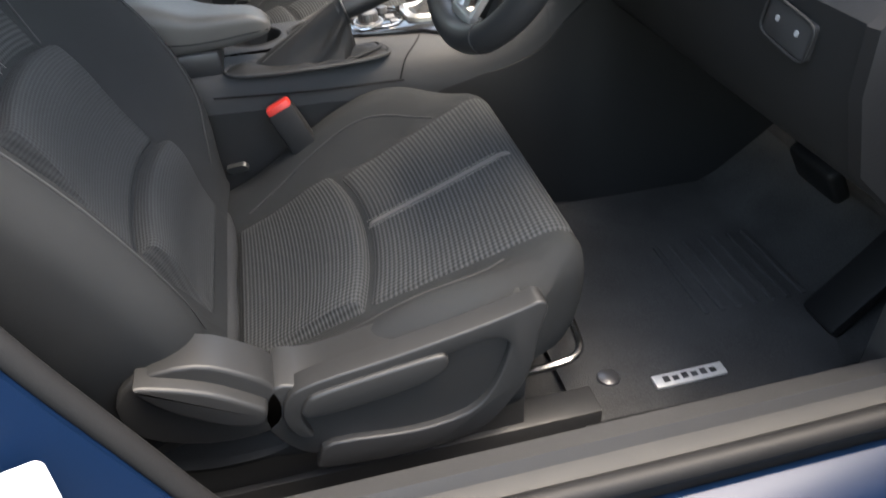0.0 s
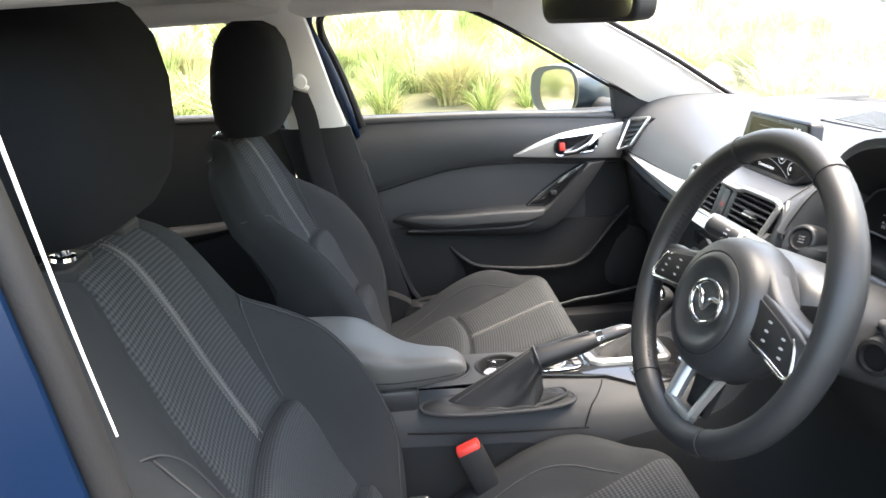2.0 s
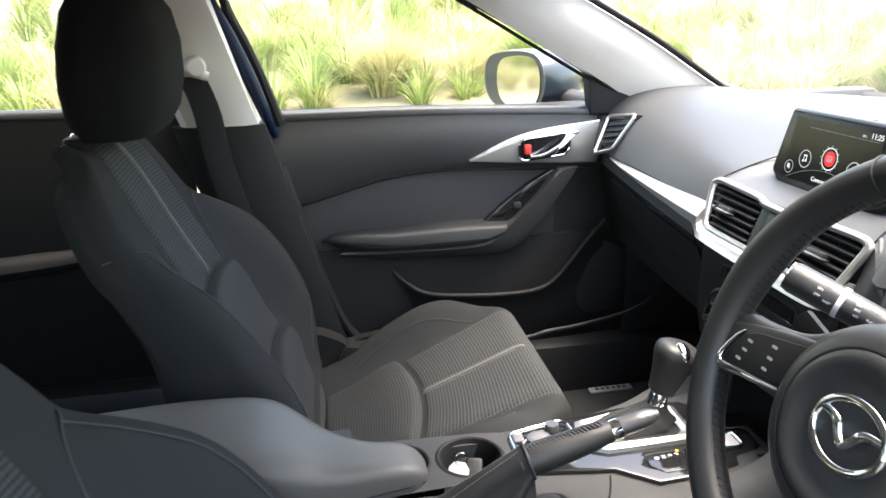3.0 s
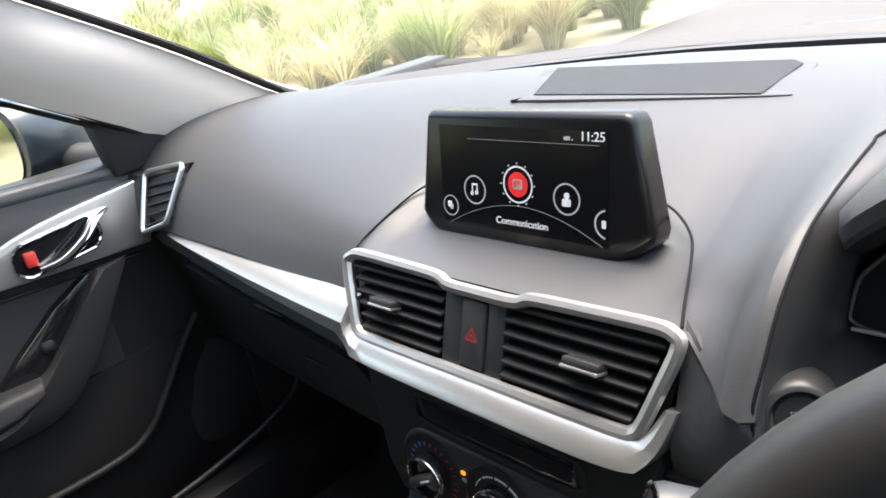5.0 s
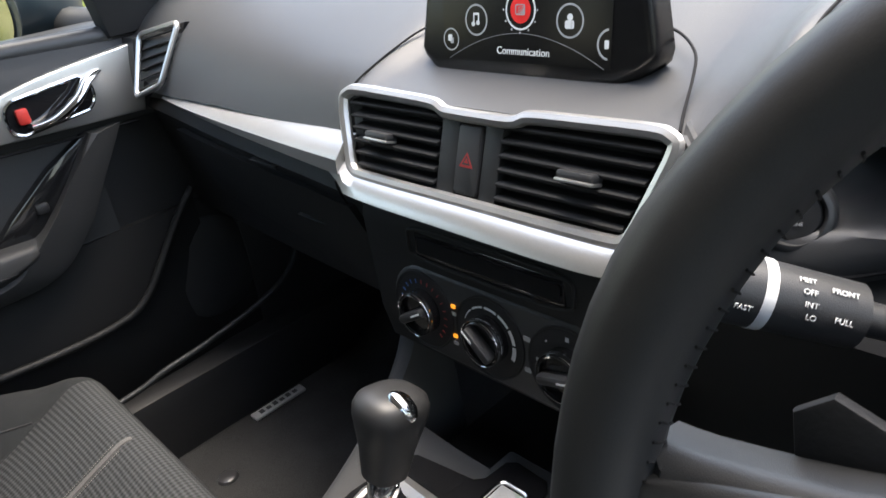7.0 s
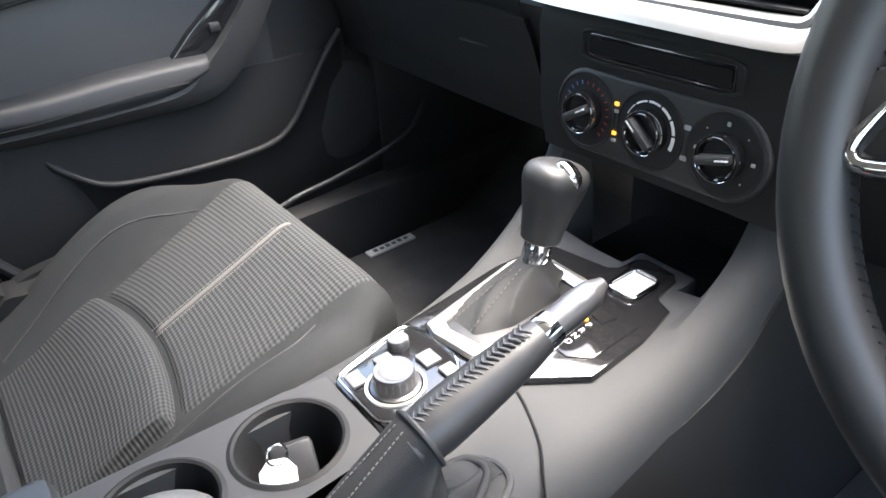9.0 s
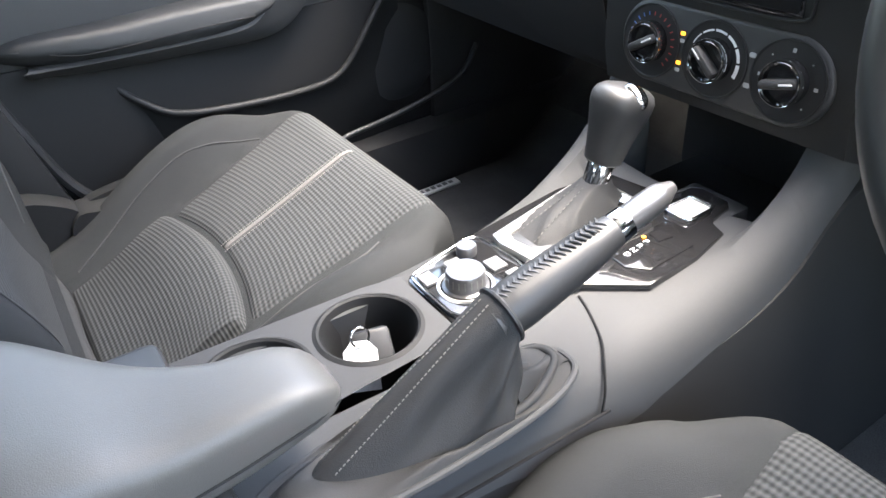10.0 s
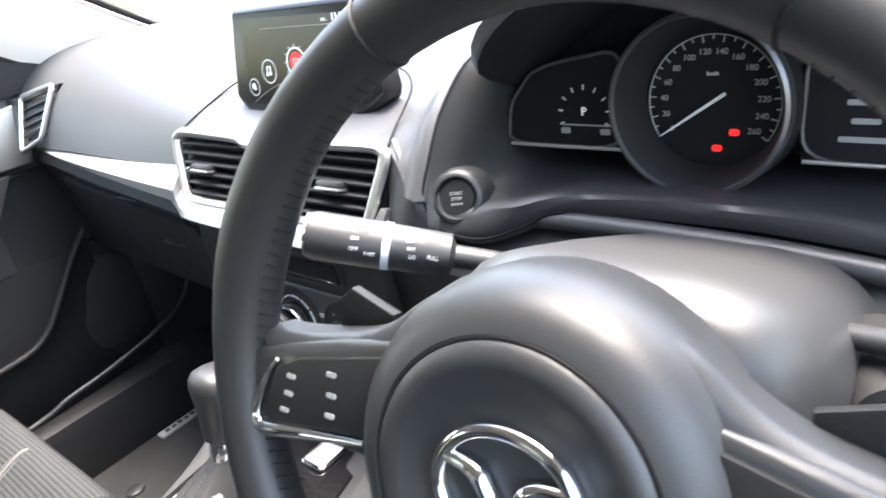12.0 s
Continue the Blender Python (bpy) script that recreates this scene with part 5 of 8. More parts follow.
    # driver's knee panel, in a plastic darkened for the shadow it lies in
    prof = [(0.712, 0.79), (0.690, 0.778), (0.665, 0.75), (0.668, 0.70), (0.69, 0.63), (0.74, 0.585), (1.10, 0.585), (1.10, 0.80)]
    rings = [[Vector((x, y, z)) for x, z in prof] for y in np.linspace(-0.118, -0.664, 20)]
    part("knee_panel", loft(rings), DIMMED_BLACK, d)
    prof = [(0.700, 0.80), (0.690, 0.778), (0.662, 0.75), (0.665, 0.70), (0.688, 0.63), (0.74, 0.582), (0.90, 0.582), (0.90, 0.885), (0.80, 0.887), (0.74, 0.86)]
    rings = [[Vector((x + 0.012 * e, y, z)) for x, z in prof] for y, e in ((-0.664, 0), (-0.674, 0.3), (-0.679, 1.2))]
    part("end_cap", loft(rings), RUBBER, d, "black end cap of the dash")
    # silver blade from the door to the vents
    top = spline([(0.706, 0.556, 0.781), (0.697, 0.48, 0.782), (0.686, 0.36, 0.785), (0.672, 0.22, 0.791), (0.664, 0.140, 0.796)], 26)
    bot = spline([(0.703, 0.556, 0.777), (0.692, 0.48, 0.774), (0.676, 0.36, 0.773), (0.660, 0.22, 0.773), (0.652, 0.140, 0.773)], 26)
    rings = [[a + Vector((0.014, 0, 0.002)), a, a.lerp(b, 0.5) + Vector((-0.005, 0, 0)), b, b + Vector((0.014, 0, -0.002))] for a, b in zip(top, bot)]
    part("silver_blade", loft(rings), SATIN, d, "satin silver blade along the dash")
    vents(d)
    centre_screen(d)
    climate(d)
    instruments(d)
    # door-side vent, slanted, with silver rim
    q = [Vector(p) for p in ((0.690, 0.606, 0.778), (0.698, 0.540, 0.797), (0.734, 0.524, 0.861), (0.727, 0.630, 0.845))]
    deep = Vector((0.02, 0, -0.004))
    v = part("side_vent", loft([[p + deep * 0.4 for p in q], [p + deep * 2 for p in q]]), DIAL, d)
    part("vent_rim", bent(q, 0.0034, soft=0.12), SATIN, v, "silver rim")
    for k in range(6):
        f = 0.1 + 0.8 * k / 5
        a, b = q[0].lerp(q[3], f), q[1].lerp(q[2], f)
        part("slat", tube([a + deep * 0.2, a.lerp(b, 0.5) + deep * 0.1, b + deep * 0.2], 0.0026, 6, 6, flat=0.5), DIMMED_BLACK, v)
    part("vent_cheek", loft([[Vector((0.71, y, z)), Vector((0.718, y, z + 0.03)), Vector((0.76, y, z + 0.03)), Vector((0.76, y, z - 0.03)), Vector((0.705, y, z - 0.03))] for y, z in ((0.668, 0.812), (0.632, 0.812))]), SOFT_BLACK, d)
    # round vent on the driver's side
    m = facing((0.700, -0.594, 0.815), (-1, 0.1, 0.2))
    part("vent_pod", lathe([(0.055, 0.003), (0.062, 0.005), (0.070, -0.001), (0.077, -0.016), (0.080, -0.05), (0.082, -0.12)], m, 44, False), SOFT_BLACK, d, "rounded black pod of the vent")
    v = part("round_vent", lathe([(0.001, -0.01), (0.045, -0.01), (0.048, 0.0), (0.052, 0.006), (0.058, 0.004), (0.060, -0.02)], m, 36), SATIN, d, "round vent with a silver ring")
    part("vent_core", lathe([(0.001, 0.001), (0.044, -0.002), (0.045, -0.009)], m, 30), HARD_BLACK, v)
    for k in range(5):
        part("slat", box(-0.038, 0.038, -0.03 + 0.015 * k - 0.001, -0.03 + 0.015 * k + 0.001, 0.0, 0.007, 0.0005, 1, m), SOFT_BLACK, v)
    # switch plate low on the driver's side
    m = facing((0.664, -0.588, 0.722), (-1, 0, 0.02)) @ Matrix.Rotation(radians(-8), 4, "Z") @ Matrix.Diagonal((0.86, 0.68, 0.86, 1))
    part("switch_frame", bent([m @ Vector((x, y, 0.004)) for x, y in ((-0.036, -0.024), (0.036, -0.024), (0.036, 0.024), (-0.036, 0.024))], 0.0014), DIMMED_BLACK, d)
    p = part("switch_plate", slab(rounded(0.066, 0.044, 0.004), 0.02, m @ Matrix.Translation((0, 0, 0.004)), 0.002), HARD_BLACK, d)
    for x, y in ((0.016, 0.004), (-0.014, 0.004)):
        part("switch_mark", slab(rounded(0.005, 0.007, 0.002), 0.001, m @ Matrix.Translation((x, y, 0.0055))), DIM_PRINT, p)
    # grille on top
    o = [(0.893, 0.130), (0.90, 0.140), (0.985, 0.180), (0.995, 0.176), (1.003, 0.10), (1.003, -0.05), (0.996, -0.075), (0.982, -0.087), (0.92, -0.087), (0.905, -0.080)]
    z = lambda x: 0.9025 - 0.25 * max(0, 0.93 - x) ** 1.3
    f = part("speaker_grille", slab(round_loop([(x - 0.95, y) for x, y in o], 4), 0.003, pose(0.95, 0, 0.8990, 0, -3.0, 0), 0.0008), DASH, d, "ribbed black loudspeaker grille")
    bm = bmesh.new()
    for k in range(4, 56):
        x = 0.9 + 0.1 * k / 57
        y0, y1 = -0.076 + 0.02 * max(0, (x - 0.985) / 0.02), 0.126 + 0.042 * (x - 0.895) / 0.1
        zz = 0.8996 + (x - 0.95) * 0.0524
        b2 = box(x - 0.0005, x + 0.0005, y0, y1, zz - 0.0005, zz + 0.0006, 0)
        me = bpy.data.meshes.new("t")
        b2.to_mesh(me)
        b2.free()
        bm.from_mesh(me)
        bpy.data.meshes.remove(me)
    tagged(part("grille_ribs", bm, DASH, f, smooth=False), kind="stuff")
    return d


VENT_M = facing((0.671, 0.008, 0.803), (-1, 0, 0.36))


def vents(d):
    # local x: towards +y is -x here because the face looks back
    m = VENT_M
    def ln(pts, r, mt, par, nm, label="", n=80):
        return part(nm, tube([m @ Vector((-x, y, z)) for x, y, z in pts], r, 10, n), mt, par, label)
    # outline of the surround: two vents with a waist between
    outer = [(-0.138, 0.026), (-0.128, 0.031), (-0.04, 0.029), (-0.030, 0.024), (0.030, 0.024), (0.040, 0.029), (0.130, 0.031), (0.141, 0.025), (0.139, 0.012), (0.126, -0.026), (0.118, -0.032), (-0.112, -0.032), (-0.120, -0.027)]
    back = part("vent_surround", slab([(-x * 1.02, y * 1.05) for x, y in outer], 0.03, m @ Matrix.Translation((0, 0, -0.010)), 0.002), HARD_BLACK, d)
    part("silver_rim", bent([m @ Vector((-x, y, 0.0)) for x, y in outer], 0.0045), SATIN, back, "satin silver rim round the centre vents")
    # thick lower lip that carries on from the blade
    a = spline([(0.150, -0.012, 0.0), (0.128, -0.026, 0.002), (0.112, -0.0335, 0.003), (0.0, -0.0345, 0.004), (-0.105, -0.0345, 0.003), (-0.122, -0.030, 0.002), (-0.132, -0.012, -0.001)], 40)
    b = spline([(0.150, -0.034, 0.004), (0.130, -0.042, 0.007), (0.112, -0.048, 0.010), (0.0, -0.050, 0.011), (-0.108, -0.050, 0.010), (-0.130, -0.040, 0.006), (-0.139, -0.012, -0.001)], 40)
    rings = []
    for p, q in zip(a, b):
        pts = [p + Vector((0, 0, -0.012)), p, p.lerp(q, 0.5) + Vector((0, 0, 0.003)), q, q + Vector((0, 0, -0.016))]
        rings.append([m @ Vector((-v.x, v.y, v.z)) for v in pts])
    part("lower_lip", loft(rings), SATIN, back, "satin silver lip under the vents")
    for x0, x1, tx in ((0.033, 0.131, 0.091), (-0.128, -0.020, -0.083)):
        part("vent_box", slab([(-x, y) for x, y in ((x0, -0.028), (x1 - (0.012 if x1 > 0 else 0), -0.028), (x1, 0.024), (x0 - (0.010 if x0 < -0.1 else 0), 0.024))], 0.002, m @ Matrix.Translation((0, 0, -0.009))), DIAL, back)
        for k in range(6):
            yy = -0.0225 + 0.0089 * k
            e = 0.01 * (yy / 0.03)
            xa, xb = (x0 + 0.001, x1 - 0.006 + e) if x0 > 0 else (x0 + 0.006 - e, x1 - 0.001)
            tilt = m @ Matrix.Translation((0, yy, -0.003)) @ Matrix.Rotation(radians(24), 4, "X")
            part("slat", box(-xb, -xa, -0.0012, 0.0012, -0.007, 0.0045, 0.0008, 2, tilt), DIMMED_BLACK, back)
        tab = part("vane_tab", box(-tx - 0.0125, -tx + 0.0125, -0.0022, 0.0034, -0.004, 0.0080, 0.0018, 2, m), SOFT_BLACK, back, "black vane tab")
        part("tab_edge", box(-tx - 0.0128, -tx + 0.0128, -0.0036, -0.0014, -0.003, 0.0088, 0.0008, 2, m), SATIN, tab, "silver lower edge")
    for x0, x1 in ((-0.033, -0.016), (0.006, 0.021)):
        part("hazard_panel", slab([(x0, -0.030), (x1, -0.030), (x1, 0.0245), (x0, 0.0245)], 0.008, m @ Matrix.Translation((0, 0, -0.001)), 0.0015), HARD_BLACK, back)
    part("hazard_button", slab(rounded(0.0205, 0.045, 0.0025, 4, -0.005, -0.0040), 0.008, m @ Matrix.Translation((0, 0, 0.0006)), 0.0012), HARD_BLACK, back)
    part("button_surround", slab(rounded(0.024, 0.056, 0.002, 4, -0.005, -0.0030), 0.004, m @ Matrix.Translation((0, 0, -0.0022))), DIAL, back)
    for k, mt in ((1.0, DULL_RED), (0.62, HARD_BLACK), (0.34, DULL_RED)):
        tri = [(-0.006 * k, -0.0042 * k), (0.006 * k, -0.0042 * k), (0, 0.0058 * k)]
        part("hazard_mark", slab(tri, 0.0003, m @ Matrix.Translation((-0.0055, -0.0045, 0.0008 + 0.0002 * (1 - k)))), mt, back, "red warning triangle" if k == 1 else "", False)


SCREEN_M = facing((0.737, 0.010, 0.880), (-1, 0, 0.16))


def centre_screen(d):
    m = SCREEN_M
    part("screen_surround", tube([(0.684, 0.147, 0.8298), (0.70, 0.147, 0.8375), (0.735, 0.143, 0.8505), (0.760, 0.136, 0.8588), (0.778, 0.115, 0.8643), (0.786, 0.04, 0.8667), (0.785, -0.03, 0.8664), (0.776, -0.060, 0.8637), (0.766, -0.082, 0.8606), (0.748, -0.101, 0.8548), (0.728, -0.111, 0.8480), (0.70, -0.121, 0.8374), (0.687, -0.126, 0.8310)], 0.0009, 8, 80), DIAL, d, "dark joint round the screen deck")
    s = thing("centre_display", "upright centre display showing a menu, standing on the dash", "screen", at=(0.74, 0.008, 0.846))
    o = [(-0.0925, 0.040), (-0.0915, 0.0445), (-0.087, 0.0472), (0.075, 0.0478), (0.0795, 0.0458), (0.0822, 0.0415), (0.0960, -0.022), (0.0945, -0.029), (0.086, -0.037), (0.070, -0.046), (0.040, -0.0500), (-0.060, -0.0500), (-0.086, -0.046), (-0.100, -0.035), (-0.1035, -0.029)]
    part("casing", slab(o, 0.020, m, 0.006, 4), SCREEN_CASE, s, "smooth black casing")
    part("face", slab([(-0.077, 0.0375), (0.0658, 0.0365), (0.0658, -0.0345), (-0.077, -0.0345)], 0.0008, m @ Matrix.Translation((0, 0, 0.0007))), SCREEN, s)
    up = m @ Matrix.Translation((0, 0, 0.0009))
    def ring(x, y, r, w, mt, nm="icon_ring"):
        bm = bmesh.new()
        n = 40
        v = [[up @ Vector((x + q * math.cos(2 * math.pi * k / n), y + q * math.sin(2 * math.pi * k / n), 0)) for k in range(n)] for q in (r - w, r)]
        loft(v, True, False, bm)
        part(nm, bm, mt, s, smooth=False)
    def disc(x, y, r, mt, nm):
        part(nm, slab([(x + r * math.cos(2 * math.pi * k / 32), y + r * math.sin(2 * math.pi * k / 32)) for k in range(32)], 0.0003, up), mt, s, smooth=False)
    def bar(x, y, w, h, mt, nm="icon"):
        part(nm, slab(rounded(w, h, min(w, h) * 0.2, 2, x, y), 0.0003, up @ Matrix.Translation((0, 0, 0.0004))), mt, s, smooth=False)
    # menu wheel: the chosen entry in the middle, two on each side, the last cut by the edge
    cx = -0.0045
    disc(cx, -0.0008, 0.0085, ICON_RED, "icon_disc")
    ring(cx, -0.0008, 0.0128, 0.0013, ICON)
    for a0 in range(0, 360, 30):
        q = radians(a0)
        bar(cx + 0.0143 * math.cos(q), -0.0008 + 0.0143 * math.sin(q), 0.0012, 0.0012, ICON_DIM, "ring_mark")
    bar(cx, -0.0006, 0.0082, 0.0068, ICON_DIM)
    bar(cx, -0.0006, 0.0068, 0.0054, ICON_RED)
    bar(cx - 0.001, -0.0006, 0.0014, 0.0036, ICON_DIM), bar(cx + 0.0008, -0.0018, 0.0030, 0.0012, ICON_DIM)
    for x, y in ((-0.0441, -0.0078), (0.0352, -0.0068)):
        ring(x, y, 0.0105, 0.0012, ICON_DIM)
    x, y = -0.0441, -0.0078
    bar(x - 0.0020, y + 0.0006, 0.0009, 0.0060, ICON), bar(x + 0.0024, y + 0.0014, 0.0009, 0.0060, ICON), bar(x + 0.0002, y + 0.0040, 0.0052, 0.0014, ICON)
    disc(x - 0.0029, y - 0.0026, 0.0016, ICON, "icon"), disc(x + 0.0015, y - 0.0018, 0.0016, ICON, "icon")
    x, y = 0.0352, -0.0068
    bar(x, y - 0.0022, 0.0068, 0.0050, ICON), disc(x, y + 0.0022, 0.0021, ICON, "icon"), bar(x + 0.0016, y - 0.0020, 0.0010, 0.0042, ICON_DIM)
    ring(-0.0690, -0.0215, 0.0078, 0.0009, ICON_DIM)
    bar(-0.0698, -0.0205, 0.0038, 0.0046, ICON), bar(-0.0680, -0.0222, 0.0030, 0.0040, ICON_DIM)
    bm = bmesh.new()
    arc = [math.pi * (0.56 + 0.88 * k / 20) for k in range(21)]
    loft([[up @ Vector((0.0652 + q * math.cos(k), -0.0198 + q * math.sin(k), 0)) for k in arc] for q in (0.0082, 0.0095)], False, False, bm)
    part("icon_ring", bm, ICON_DIM, s, smooth=False)
    bar(0.0628, -0.0198, 0.0030, 0.0050, ICON)
    pts = [up @ Vector((cx + x, -0.0155 - 0.019 * (abs(x) / 0.066) ** 1.9, 0.0001)) for x in np.linspace(-0.066, 0.066, 25)]
    part("arc_line", tube(pts, 0.00022, 5, 50), ICON_FAINT, s)
    part("rule_line", tube([up @ Vector((-0.049, 0.0282, 0)), up @ Vector((0, 0.0282, 0)), up @ Vector((0.060, 0.0282, 0))], 0.0002, 5, 6), ICON_FAINT, s)
    words("caption", "Communication", 0.0070, up @ Matrix.Translation((-0.0025, -0.0272, 0)), ICON, s)
    words("clock", "11:25", 0.0082, up @ Matrix.Translation((0.0550, 0.0330, 0)), ICON, s)
    bar(0.0365, 0.0318, 0.0046, 0.0024, ICON_DIM), bar(0.0405, 0.0310, 0.0008, 0.0010, ICON_DIM)


def climate(d):
    # the stack between the vents and the console
    m = facing((0.655, -0.003, 0.69), (-1, 0, 0.06))
    prof = [(0.672, 0.772), (0.658, 0.755), (0.655, 0.74), (0.656, 0.66), (0.662, 0.628), (0.69, 0.615), (0.80, 0.60), (0.80, 0.78)]
    rings = [[Vector((x, y, z)) for x, z in prof] for y in np.linspace(0.122, -0.122, 8)]
    st = part("control_tower", loft(rings), DIMMED_BLACK, d)
    part("slot_frame", bent([m @ Vector((x, y, 0.003)) for x, y in ((-0.074, 0.030), (0.074, 0.030), (0.074, 0.056), (-0.074, 0.056))], 0.0014), DIMMED_BLACK, st)
    part("disc_slot", slab(rounded(0.135, 0.020, 0.003), 0.006, m @ Matrix.Translation((0, 0.042, 0.0032)), 0.0015), GLOSS, st, "gloss black disc slot")
    part("slot_mouth", slab(rounded(0.128, 0.012, 0.002), 0.001, m @ Matrix.Translation((0, 0.042, 0.0038))), DIAL, st)
    c = thing("climate_control_panel", "black climate panel with three round chrome-rimmed knobs", "control panel", at=(0.652, 0.002, 0.678))
    m2 = facing((0.651, -0.0045, 0.678), (-1, 0, 0.08))
    o = []
    for cx, a0, a1 in ((0.066, -80, 80), (-0.066, 100, 260)):
        o += [(cx + 0.036 * math.cos(radians(a)), 0.036 * math.sin(radians(a))) for a in np.linspace(a0, a1, 17)]
    part("plate", slab(o, 0.012, m2, 0.004, 3), HARD_BLACK, c)
    for i, (x, turn) in enumerate(((-0.0665, 60), (0, -50), (0.0665, 75))):
        mk = m2 @ Matrix.Translation((x, 0, 0)) @ Matrix.Diagonal((0.78, 0.78, 0.9, 1))
        part("knob_seat", lathe([(0.0005, 0.0004), (0.0385, 0.0004), (0.0395, 0.0012), (0.0405, 0.0012), (0.0412, -0.001)], mk, 40), DIMMED_BLACK, c)
        k = part("knob", lathe([(0.0225, 0.0), (0.0225, 0.010), (0.020, 0.0125), (0.0185, 0.012), (0.0175, 0.008), (0.001, 0.008)], mk, 36), GLOSS, c)
        part("knob_ring", lathe([(0.0228, 0.008), (0.0229, 0.0105), (0.0222, 0.0122), (0.0219, 0.0120)], mk, 40, False), CHROME, k, "chrome ring")
        part("knob_grip", box(-0.0045, 0.0045, -0.0185, 0.0185, 0.006, 0.018, 0.003, 2, mk @ Matrix.Rotation(radians(-turn), 4, "Z")), HARD_BLACK, k)
        part("pointer", box(-0.0009, 0.0009, 0.004, 0.018, 0.0178, 0.0184, 0.0002, 1, mk @ Matrix.Rotation(radians(-turn), 4, "Z")), PRINT, k, "white pointer line")
        for j in range(19):
            a = radians(225 - 15 * j)
            if i == 0:
                mt, sz = (BLUE_MARK if j < 9 else DULL_RED), (0.0042, 0.0012)
            elif i == 1:
                continue
            else:
                if j % 3:
                    continue
                mt, sz = DIM_PRINT, ((0.0040, 0.0034) if j % 6 else (0.0016, 0.0016))
            mm = mk @ Matrix.Rotation(a, 4, "Z") @ Matrix.Translation((0.0300, 0, 0.0008))
            part("scale_mark", slab(rounded(sz[0], sz[1], 0.0003, 2), 0.0006, mm), mt, c, smooth=False)
        if i == 1:
            # fan speeds: a band in six lengths that widens clockwise
            for j in range(6):
                a0, a1 = radians(158 - 31 * j), radians(158 - 31 * j - 27)
                wide = 0.0012 + 0.0006 * j
                arcs = [[mk @ Vector((r * math.cos(a0 + (a1 - a0) * k / 6), r * math.sin(a0 + (a1 - a0) * k / 6), 0.0014)) for k in range(7)] for r in (0.0300 - wide / 2, 0.0300 + wide / 2)]
                part("scale_mark", loft(arcs, False, False), PRINT, c, smooth=False)
    for y, mt in ((0.0135, GREEN_GLOW), (-0.011, GREEN_GLOW)):
        part("indicator_lamp", slab(rounded(0.0042, 0.003, 0.0008, 3), 0.001, m2 @ Matrix.Translation((-0.034, y, 0.0008))), mt, c, "glowing amber lamp", False)
        part("button_mark", slab(rounded(0.005, 0.003, 0.001, 2), 0.0004, m2 @ Matrix.Translation((-0.034, y - 0.006, 0.0006))), DIM_PRINT, c, smooth=False)
    for y in (0.012, -0.012):
        part("button_mark", slab(rounded(0.0058, 0.0038, 0.001, 2), 0.0004, m2 @ Matrix.Translation((0.034, y, 0.0006))), DIM_PRINT, c, smooth=False)


BLUE_MARK = mat("blue_print", (0.05, 0.13, 0.36), 0.5)


